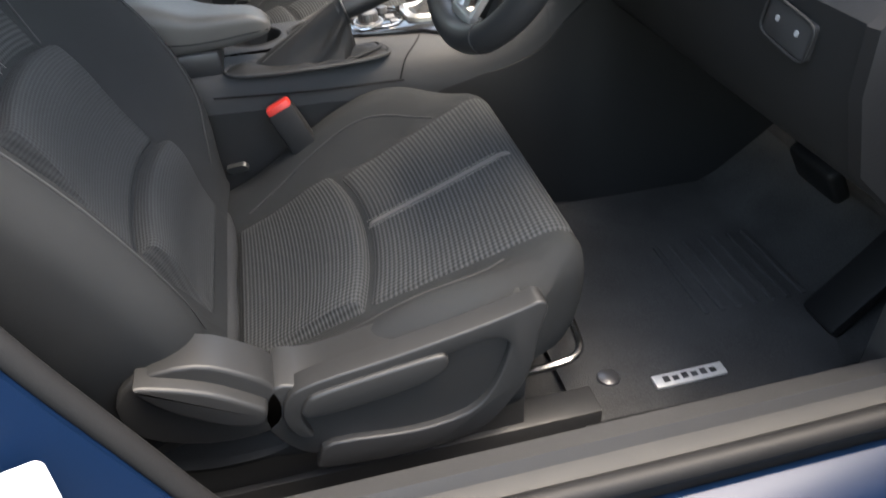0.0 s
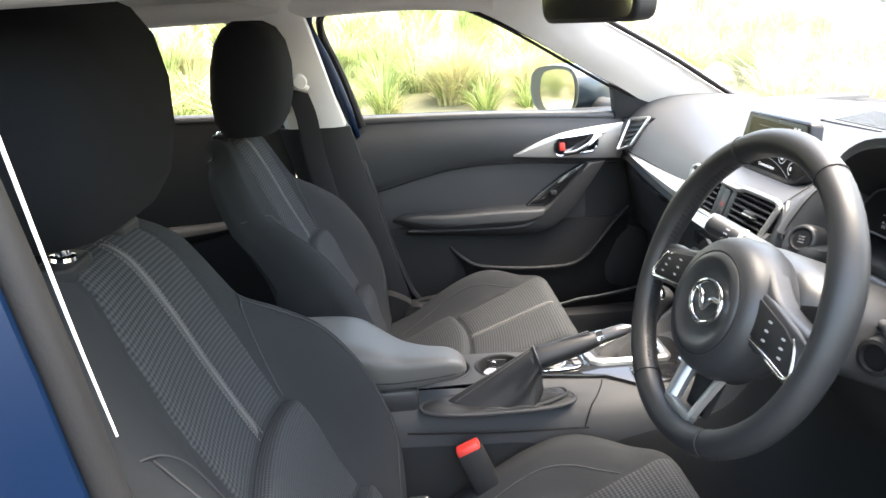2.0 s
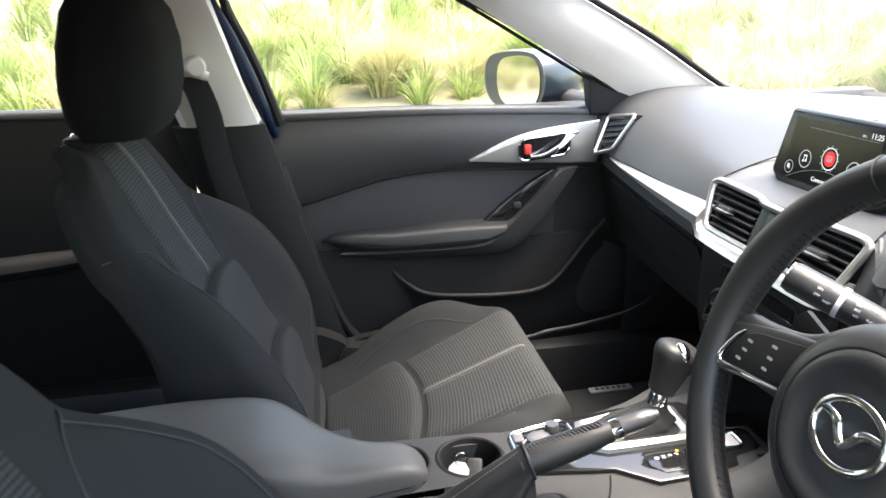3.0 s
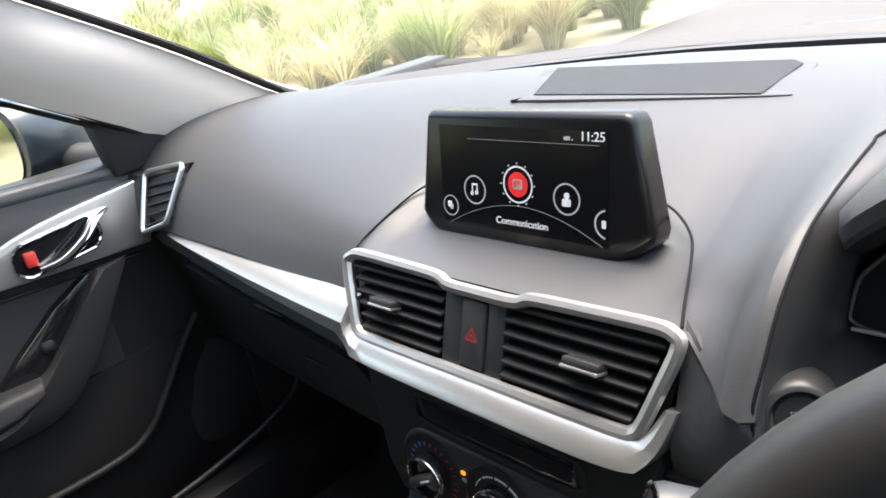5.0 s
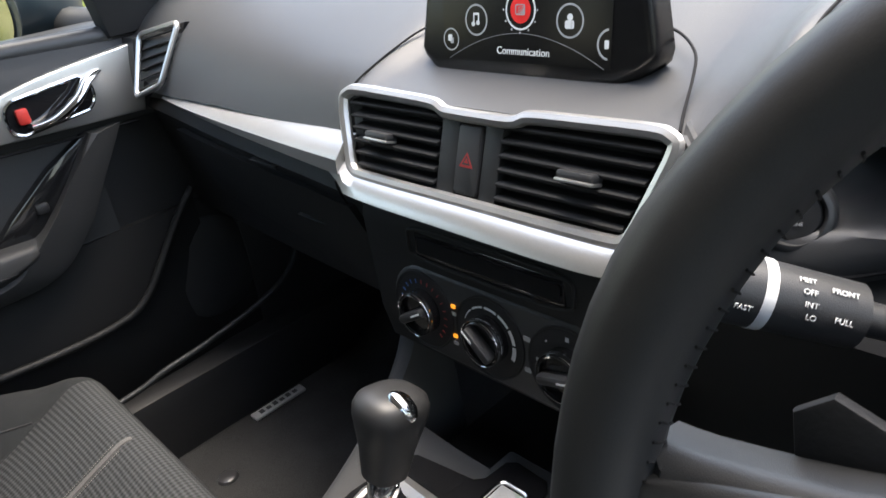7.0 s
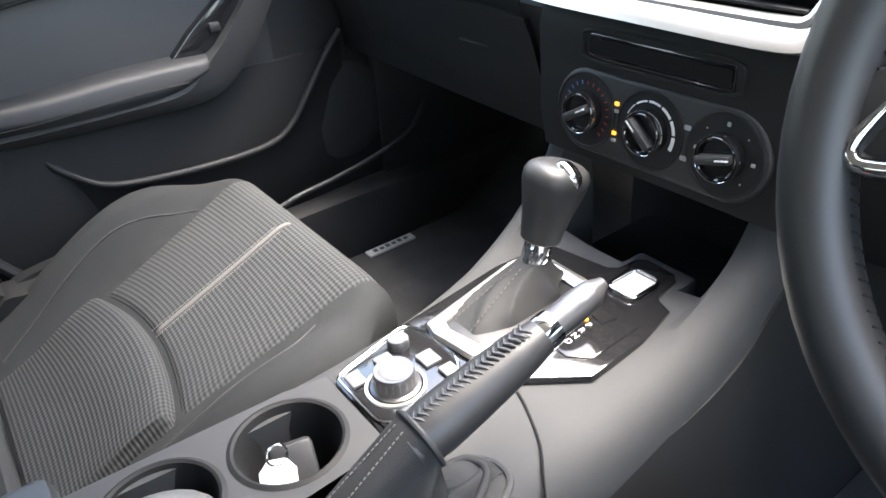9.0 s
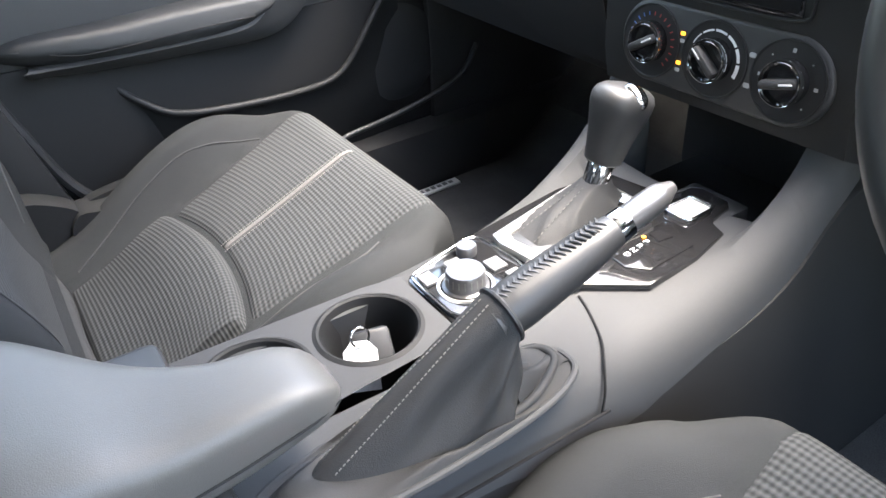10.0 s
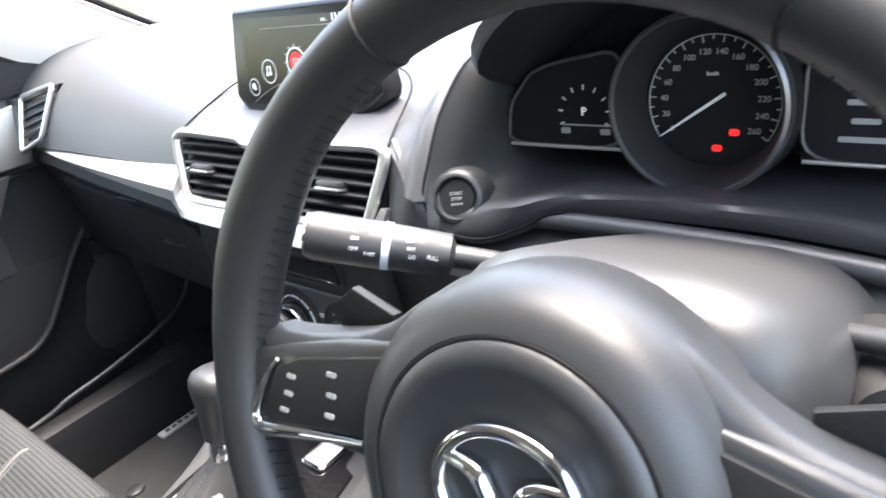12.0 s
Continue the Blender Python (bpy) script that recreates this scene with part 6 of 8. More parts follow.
def instruments(d):
    # hood over the dials: an arch that runs forward
    def arch(x, lift, grow):
        pts = [(-0.184, 0.822), (-0.184, 0.850), (-0.190, 0.874), (-0.222, 0.904), (-0.275, 0.930), (-0.34, 0.938), (-0.415, 0.929), (-0.475, 0.902), (-0.505, 0.86), (-0.515, 0.81)]
        c = Vector((0, -0.35, 0.85))
        return [Vector((x, c.y + (y - c.y) * grow, c.z + (z - c.z) * grow + lift)) for y, z in pts]
    rows = []
    for x, lift, grow in ((0.80, -0.018, 0.93), (0.74, -0.008, 0.965), (0.715, 0, 0.985), (0.706, 0.002, 0.995), (0.7045, 0.009, 1.005), (0.713, 0.014, 1.02), (0.76, 0.012, 1.03), (0.85, -0.002, 1.0), (0.95, -0.03, 0.94)):
        a = arch(x, lift, grow)
        rows.append(spline([Vector((p.x + (0.076, 0.056, 0.012, -0.008, -0.014, -0.014, -0.014, 0.006, 0.046, 0.072)[i], p.y, p.z)) for i, p in enumerate(a)], 32))
    part("hood", sheet([r[3:] for r in rows[3:]], 0.003), DASH, d, "black hood over the dials")
    # Same hood split off in darker plastic, so its underside looks shaded.
    part("hood_underside", sheet(rows[:4], 0.003), DIMMED_BLACK, d, "hood underside, its shade put into the colour")
    # tray below the dials and backing, their plastics blackened for the hood's shade
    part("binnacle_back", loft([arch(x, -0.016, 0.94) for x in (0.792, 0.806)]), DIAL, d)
    rows = [[Vector((x, y, z)) for y in np.linspace(-0.535, -0.175, 14)] for x, z in ((0.80, 0.786), (0.75, 0.782), (0.722, 0.774), (0.716, 0.758), (0.714, 0.74))]
    part("binnacle_floor", sheet(rows, 0.008, (0.3, 0, -1)), DIMMED_BLACK, d)
    # one smooth funnel from the cheek beside the start button round to the ledge below the dials
    outer = spline([(0.840, -0.1735, 0.8935), (0.793, -0.1735, 0.8885), (0.755, -0.1735, 0.8825), (0.728, -0.1735, 0.876), (0.708, -0.1730, 0.863), (0.692, -0.1725, 0.848), (0.677, -0.1720, 0.826), (0.667, -0.1710, 0.806), (0.668, -0.176, 0.784), (0.674, -0.205, 0.776), (0.684, -0.232, 0.783), (0.691, -0.264, 0.796), (0.692, -0.350, 0.801), (0.694, -0.420, 0.797), (0.702, -0.500, 0.784)], 72)
    crest = spline([(0.850, -0.190, 0.892), (0.815, -0.189, 0.886), (0.790, -0.187, 0.880), (0.764, -0.184, 0.868), (0.745, -0.184, 0.846), (0.726, -0.182, 0.826), (0.709, -0.180, 0.810), (0.697, -0.182, 0.799), (0.692, -0.198, 0.796), (0.689, -0.216, 0.798), (0.690, -0.240, 0.803), (0.695, -0.264, 0.807), (0.696, -0.350, 0.810), (0.698, -0.420, 0.806), (0.706, -0.500, 0.793)], 72)
    inner = spline([(0.860, -0.205, 0.888), (0.840, -0.203, 0.884), (0.820, -0.198, 0.876), (0.802, -0.192, 0.862), (0.802, -0.187, 0.840), (0.802, -0.185, 0.820), (0.802, -0.186, 0.806), (0.802, -0.190, 0.800), (0.802, -0.202, 0.797), (0.802, -0.218, 0.796), (0.802, -0.238, 0.796), (0.802, -0.262, 0.796), (0.802, -0.350, 0.796), (0.802, -0.420, 0.796), (0.802, -0.500, 0.794)], 72)
    part("pad_joint", tube([Vector((0.93, -0.26, 0.8995)), Vector((0.89, -0.215, 0.8985)), Vector((0.862, -0.186, 0.8962))] + [p + Vector((-0.0008, 0.0005, 0.0004)) for p in outer[1:42]], 0.0010, 6, 60), DIAL, d)
    rows = [spline([a, a.lerp(b, 0.55) + Vector((-0.003, 0, 0.001)), b, b.lerp(c, 0.35) + Vector((0, 0, -0.003)), c], 22) for a, b, c in zip(outer, crest, inner)]
    part("binnacle_surround", sheet(rows, 0.004, (0.4, 0, -1)), SOFT_BLACK, d, "smooth black surround sweeping below the dials")
    part("binnacle_lip", tube([(0.706, -0.185, 0.762), (0.696, -0.225, 0.784), (0.690, -0.30, 0.790), (0.690, -0.40, 0.788), (0.696, -0.47, 0.776), (0.705, -0.53, 0.75)], 0.0065, 10, 40), SOFT_BLACK, d)
    c = thing("instrument_cluster", "instrument cluster with a round speedometer and two side displays", "instruments", at=(0.76, -0.33, 0.79))
    m = facing((0.753, -0.326, 0.846), (-1, 0, 0.12)) @ Matrix.Scale(0.89, 4)
    part("speedometer_ring", lathe([(0.0460, -0.014), (0.0500, 0.004), (0.0510, 0.006), (0.0525, 0.018), (0.0555, 0.0225), (0.0585, 0.019), (0.060, -0.018)], m, 64), DIMMED_BLACK, c, "dark funnel round the speedometer")
    part("speedometer_rim", lathe([(0.0545, 0.0210), (0.0558, 0.0238), (0.0580, 0.0222), (0.0590, 0.0150)], m, 64, False), DARK_SATIN, c, "dark silver rim")
    rings_m, m = m, m @ Matrix.Translation((0, 0, -0.010)) @ Matrix.Scale(0.98, 4)
    part("speedometer_face", lathe([(0.0005, -0.002), (0.050, -0.002), (0.051, -0.006)], m, 48), DIAL, c)
    m = m @ Matrix.Translation((0, -0.0030, 0)) @ Matrix.Scale(0.95, 4)
    for k in range(27):
        a = radians(214 - 248 * k / 26)
        big = k % 2 == 0
        mm = m @ Matrix.Rotation(a, 4, "Z") @ Matrix.Translation((0.0432, 0, -0.0012))
        part("tick", slab(rounded(0.005 if big else 0.003, 0.0010, 0.0003, 1), 0.0004, mm @ Matrix.Translation((0.001 if big else 0.002, 0, 0))), DIM_PRINT, c, smooth=False)
        if big:
            words("numeral", str(k * 10), 0.0060, m @ Matrix.Translation((0.0355 * math.cos(a), 0.0355 * math.sin(a), -0.0014)), DIM_PRINT, c)
    part("scale_arc", tube([m @ Vector((0.0470 * math.cos(radians(q)), 0.0470 * math.sin(radians(q)), -0.0012)) for q in range(-34, 215, 8)], 0.0004, 6, 90), DIM_PRINT, c)
    words("unit", "km/h", 0.0042, m @ Matrix.Translation((0, 0.02, -0.0014)), PRINT, c)
    a = radians(214)
    part("needle", tube([m @ Vector((0.012 * -math.cos(a), 0.012 * -math.sin(a), 0.002)), m @ Vector((0.02 * math.cos(a), 0.02 * math.sin(a), 0.002)), m @ Vector((0.045 * math.cos(a), 0.045 * math.sin(a), 0.001))], [0.0012, 0.001, 0.0005], 6, 8), PRINT, c)
    for x, y in ((0.016, -0.021), (0.004, -0.033)):
        part("warning_lamp", slab(rounded(0.0072, 0.0048, 0.0018, 3), 0.0005, m @ Matrix.Translation((x, y, -0.001))), RED_GLOW, c, "lit red warning lamp", False)
    m = rings_m
    for sgn in (-1, 1):
        o = [(sgn * x, y) for x, y in ((0.058, -0.036), (0.160, -0.036), (0.156, -0.005), (0.137, 0.018), (0.120, 0.025), (0.060, 0.035))]
        p = part("side_display", slab(o, 0.004, m @ Matrix.Translation((0, 0, -0.004))), DIAL, c)
        part("display_rim", bent([m @ Vector((x, y, -0.002)) for x, y in o], 0.0012), DARK_SATIN, p)
        part("display_sill", tube([m @ Vector((sgn * x, -0.0362, -0.0005)) for x in (0.060, 0.11, 0.157)], 0.0013, 6, 8), SATIN, p, "thin silver line")
    # small gauge of the left display
    for k in range(9):
        a = radians(200 - 220 * k / 8)
        mm = m @ Matrix.Translation((-0.092, -0.012, -0.0035)) @ Matrix.Rotation(a, 4, "Z") @ Matrix.Translation((0.02, 0, 0))
        part("tick", slab(rounded(0.004, 0.0012, 0.0003, 1), 0.0003, mm), PRINT, c, smooth=False)
    part("display_line", slab(rounded(0.044, 0.0012, 0.0003, 1), 0.0003, m @ Matrix.Translation((-0.090, -0.020, -0.0035))), DIM_PRINT, c, smooth=False)
    for x in (-0.108, -0.075):
        part("readout_bar", slab(rounded(0.008, 0.0045, 0.001, 2), 0.0003, m @ Matrix.Translation((x, -0.0245, -0.0035))), DIM_PRINT, c, smooth=False)
    words("gear_letter", "P", 0.009, m @ Matrix.Translation((-0.092, -0.010, -0.0032)), ICON, c)
    for k, w in ((0, 0.03), (1, 0.022), (2, 0.04)):
        part("readout_bar", slab(rounded(w * 0.7, 0.0034, 0.001, 2), 0.0003, m @ Matrix.Translation((0.092, 0.000 - 0.011 * k, -0.0035))), ICON_FAINT, c, smooth=False)
    # start button
    m = facing((0.6795, -0.1875, 0.8015), (-0.9, -0.45, 0.36)) @ Matrix.Scale(0.71, 4)
    b = thing("start_button", "round black start button in a dark collar on the dash", "button", at=(0.6795, -0.1875, 0.79))
    part("collar", lathe([(0.0185, -0.02), (0.0185, 0.0), (0.0200, 0.0025), (0.0225, 0.0024), (0.0250, 0.0005), (0.0272, -0.005), (0.0285, -0.014), (0.0295, -0.040)], m, 40, False), SOFT_BLACK, b)
    part("cap", lathe([(0.0005, 0.0), (0.016, 0.0), (0.0178, -0.002), (0.018, -0.02)], m, 32), DIMMED_BLACK, b)
    for k, (w, s) in enumerate((("START", 0.0052), ("STOP", 0.0052), ("ENGINE", 0.0038))):
        words("legend", w, s * 0.85, m @ Matrix.Translation((0, 0.004 - 0.005 * k, 0.0006)), DIM_PRINT, b)


# ---- steering wheel and column ----
WHEEL = facing((0.5007, -0.3646, 0.8133), (-0.9337, -0.0558, 0.3537)) @ Matrix.Scale(0.884, 4)


def steering_wheel():
    m = WHEEL
    w = thing("steering_wheel", "black leather steering wheel with silver spokes and buttons", "steering wheel", at=(0.505, -0.365, 0.80))
    bm = bmesh.new()
    rings = []
    for k in range(72):
        a = 2 * math.pi * k / 72
        fat = 0.0168 + 0.0018 * (math.exp(-((math.sin(a) - 0.35) / 0.25) ** 2))
        rings.append([m @ Vector(((0.172 + fat * 0.95 * math.cos(q)) * math.cos(a), (0.172 + fat * 0.95 * math.cos(q)) * math.sin(a), fat * math.sin(q))) for q in (2 * math.pi * j / 14 for j in range(14))])
    rings.append(rings[0])
    rim = part("rim", loft(rings, True, False), LEATHER, w)
    # stitching along the inner edge
    bm = bmesh.new()
    for k in range(150):
        a = 2 * math.pi * k / 150
        if abs(math.sin(a)) > 0.86:
            continue
        fat = 0.0168 + 0.0018 * (math.exp(-((math.sin(a) - 0.35) / 0.25) ** 2))
        r = 0.172 - 0.95 * math.sqrt(fat * fat - 0.0055 ** 2) - 0.0003
        p0 = m @ Vector((r * math.cos(a), r * math.sin(a), 0.0055))
        p1 = m @ Vector((r * math.cos(a + 0.02), r * math.sin(a + 0.02), -0.0050))
        tube([p0, p0.lerp(p1, 0.5) + (m.to_3x3() @ Vector((-math.cos(a), -math.sin(a), 0))) * 0.0003, p1], 0.00045, 4, 4, bm)
    tagged(part("stitching", bm, RUBBER, rim), kind="stuff")
    for a in (62, 118, 242, 298):
        rr = [m @ Vector(((0.172 + 0.0163 * math.cos(q)) * math.cos(radians(a)), (0.172 + 0.0163 * math.cos(q)) * math.sin(radians(a)), 0.0170 * math.sin(q))) for q in np.linspace(0, 2 * math.pi, 17)]
        part("rim_seam", tube(rr, 0.0008, 5, 40), RUBBER, rim)
    # airbag cover
    prof = [(0.0005, 0.0165), (0.034, 0.0165), (0.040, 0.0175), (0.047, 0.0215), (0.053, 0.0230), (0.058, 0.0210), (0.0595, 0.0185), (0.061, 0.0197), (0.066, 0.0185), (0.0715, 0.0155), (0.0765, 0.0100), (0.0805, 0.0020), (0.0830, -0.009), (0.0835, -0.03), (0.074, -0.050)]
    rings = [[m @ Vector((r * 1.02 * math.cos(a), r * math.sin(a) - 0.020, h)) for a in (2 * math.pi * k / 48 for k in range(48))] for r, h in prof]
    hub = part("airbag_cover", loft(rings), SOFT_BLACK, w)
    part("cover_groove", tube([m @ Vector((0.0597 * 1.02 * math.cos(a), 0.0597 * math.sin(a) - 0.020, 0.0188)) for a in np.linspace(0, 2 * math.pi, 49)], 0.0011, 6, 72, up=(-0.9337, -0.0558, 0.3537)), RUBBER, hub)
    # emblem, a plain ring with a wing shape
    e = m @ Matrix.Translation((0, -0.019, 0.0195))
    part("emblem_ring", tube([e @ Vector((0.030 * math.cos(a), 0.024 * math.sin(a), -0.001)) for a in np.linspace(0, 2 * math.pi, 41)], 0.0030, 10, 80, up=(-0.9337, -0.0558, 0.3537)), CHROME, hub, "chrome oval badge")
    part("emblem_wing", tube([e @ Vector(q) for q in ((-0.026, 0.008, -0.001), (-0.012, 0.006, 0), (0, -0.008, 0), (0.012, 0.006, 0), (0.026, 0.008, -0.001))], [0.0025, 0.0035, 0.0028, 0.0035, 0.0025], 10, 40, up=(-0.9337, -0.0558, 0.3537)), CHROME, hub)
    # arched bridge from spoke to spoke behind the cover
    half = [(p.x, p.y) for p in spline([(0.160, 0.010, 0), (0.145, 0.0105, 0), (0.115, 0.0150, 0), (0.092, 0.0205, 0), (0.074, 0.029, 0), (0.056, 0.0425, 0), (0.030, 0.056, 0), (0.0, 0.0605, 0)], 26)]
    o = [(-x, y) for x, y in half] + [(x, y) for x, y in reversed(half[:-1])] + [(0.158, -0.016), (0.11, -0.026), (0.06, -0.05), (-0.06, -0.05), (-0.11, -0.026), (-0.158, -0.016)]
    part("spoke_bridge", slab(list(reversed(o)), 0.026, m @ Matrix.Translation((0, 0, 0.003)), 0.010, 4), SOFT_BLACK, w)
    # side spokes with button pods
    for sx in (-1, 1):
        o = [(sx * x, y) for x, y in ((0.05, 0.026), (0.10, 0.016), (0.140, 0.006), (0.160, 0.000), (0.162, -0.026), (0.148, -0.042), (0.11, -0.036), (0.05, -0.034))]
        sp = part("spoke", slab(o, 0.018, m @ Matrix.Translation((0, 0, 0.006)), 0.005, 3), SOFT_BLACK, w)
        o = [(sx * x, y) for x, y in ((0.068, 0.016), (0.122, 0.004), (0.139, -0.004), (0.150, -0.032), (0.142, -0.034), (0.070, -0.022))]
        part("button_pod", slab(o, 0.008, m @ Matrix.Translation((0, 0, 0.0085)), 0.002, 2), DIMMED_BLACK, sp)
        edge = [(sx * x, y) for x, y in ((0.138, 0.000), (0.146, -0.010), (0.154, -0.028), (0.1535, -0.035), (0.146, -0.0375), (0.120, -0.033), (0.080, -0.0265))]
        part("spoke_rim", tube([m @ Vector((x, y, 0.0075)) for x, y in edge], [0.0010, 0.0018, 0.0028, 0.0034, 0.0030, 0.0020, 0.0014], 10, 60, up=(-0.9337, -0.0558, 0.3537)), CHROME, sp, "chrome edge of the spoke")
        for bx, by in ((0.100, 0.001), (0.127, -0.006), (0.100, -0.009), (0.129, -0.015), (0.101, -0.019), (0.132, -0.024)):
            part("button_mark", slab(rounded(0.0060, 0.0024, 0.0008, 2), 0.0004, m @ Matrix.Translation((sx * bx, by, 0.0089))), DIM_PRINT, sp, smooth=False)
        # one of the two bright blades of the lower spoke
        rows = []
        for t in np.linspace(0, 1, 14):
            x, y, h = 0.034 - 0.010 * t, -0.078 - 0.074 * t, -0.020 + 0.016 * t ** 0.8
            wide = 0.0085 - 0.001 * t
            rows.append([m @ Vector((sx * (x + e * wide), y, h + 0.003 * (1 - e * e) + 0.003 * e)) for e in np.linspace(-1, 1, 7)])
        part("lower_spoke", sheet(rows, 0.007, m.to_3x3() @ Vector((0, 0, -1))), SATIN, w, "satin silver blade of the lower spoke")
    part("spoke_foot", slab([(-0.033, -0.146), (0.033, -0.146), (0.029, -0.158), (-0.029, -0.158)], 0.010, m @ Matrix.Translation((0, 0, 0.0)), 0.003, 3), SATIN, w, "satin silver foot where the blades meet")
    part("lower_fill", slab([(-0.03, -0.06), (0.03, -0.06), (0.020, -0.15), (-0.020, -0.15)], 0.008, m @ Matrix.Translation((0, 0, -0.024)), 0.002), DIMMED_BLACK, w)
    part("lower_bridge", slab([(-0.075, -0.035), (0.075, -0.035), (0.062, -0.075), (0.040, -0.092), (-0.040, -0.092), (-0.062, -0.075)], 0.02, m @ Matrix.Translation((0, 0, -0.016)), 0.006, 3), SOFT_BLACK, w)
    # column shroud behind it
    c = thing("steering_column", "black plastic steering column shroud with stalks", "steering column", at=(0.60, -0.365, 0.75))
    rings = []
    for z, wx, hy, cy in ((-0.034, 0.066, 0.055, -0.01), (-0.042, 0.078, 0.066, -0.012), (-0.07, 0.090, 0.072, -0.012), (-0.13, 0.094, 0.074, -0.016), (-0.20, 0.096, 0.074, -0.02)):
        rings.append([m @ Vector((wx * math.copysign(abs(math.cos(a)) ** 0.6, math.cos(a)), cy + hy * (1 if math.sin(a) > 0 else 0.42) * math.copysign(abs(math.sin(a)) ** 0.6, math.sin(a)), z)) for a in (2 * math.pi * k / 32 for k in range(32))])
    part("shroud", loft(rings), SOFT_BLACK, c)
    part("gaiter", tube([(0.672, -0.255, 0.755), (0.660, -0.295, 0.772), (0.652, -0.36, 0.778), (0.658, -0.40, 0.774), (0.668, -0.435, 0.760)], 0.014, 12, 30, flat=0.7), RUBBER, c, "soft black cover behind the column")
    # left stalk (wipers)
    tip, axis = Vector((0.567, -0.176, 0.827)), Vector((-0.556, 0.768, 0.318)).normalized()
    mk = facing(tip, axis)
    st = part("wiper_stalk", lathe([(0.006, -0.15), (0.0065, -0.082), (0.0122, -0.079), (0.0130, -0.046), (0.0125, -0.0455), (0.0125, -0.0445), (0.0133, -0.044), (0.0137, -0.004), (0.0125, 0.0), (0.0005, 0.001)], mk, 32), SOFT_BLACK, c)
    part("stalk_ring", lathe([(0.0126, -0.0462), (0.0133, -0.0462), (0.0135, -0.0420), (0.0126, -0.0420)], mk, 32, False), PRINT, st)
    part("end_ring", lathe([(0.0120, 0.0), (0.0127, 0.0012), (0.0100, 0.0016), (0.0095, 0.0)], mk, 28, False), CHROME, st)
    look_at = Vector((-0.70, -0.30, 0.62))
    look_at = (look_at - axis * look_at.dot(axis)).normalized()
    for w_, along, turn in (("MIST", 0.056, 30), ("OFF", 0.057, 11), ("INT", 0.058, -8), ("LO", 0.059, -27), ("FRONT", 0.069, 22), ("PULL", 0.070, -22), ("REAR", 0.031, 22), ("ON", 0.027, -2), ("OFF", 0.027, -26), ("FAST", 0.036, -34)):
        out = Matrix.Rotation(radians(turn), 3, axis) @ look_at
        words("legend", w_, 0.0029, facing(tip - axis * along + out * (0.0132 if along > 0.044 else 0.0138), out, out.cross(-axis)), PRINT, st)
    # right stalk (lights)
    mk = facing((0.588, -0.510, 0.818), (-0.35, -0.9, 0.25))
    st = part("light_stalk", lathe([(0.005, -0.12), (0.0055, -0.05), (0.0100, -0.045), (0.0112, -0.014), (0.0130, -0.012), (0.0140, 0.014), (0.0130, 0.018), (0.0005, 0.0185)], mk, 28), SOFT_BLACK, c)
    part("lock_barrel", lathe([(0.011, -0.004), (0.013, 0.004), (0.017, 0.003), (0.019, -0.01), (0.020, -0.05)], facing((0.60, -0.455, 0.775), (-0.9, -0.35, 0.1)), 28, False), DIMMED_BLACK, c)
    part("barrel_core", lathe([(0.0005, 0.0), (0.012, 0.0), (0.0125, -0.01)], facing((0.60, -0.455, 0.775), (-0.9, -0.35, 0.1)), 24), DIAL, c)
    for sx in (-1, 1):
        part("paddle", slab([(sx * x, y) for x, y in ((0.09, 0.025), (0.118, 0.034), (0.128, 0.026), (0.122, 0.0), (0.09, 0.0))], 0.006, m @ Matrix.Translation((0, 0, -0.022)), 0.002), RUBBER, c)


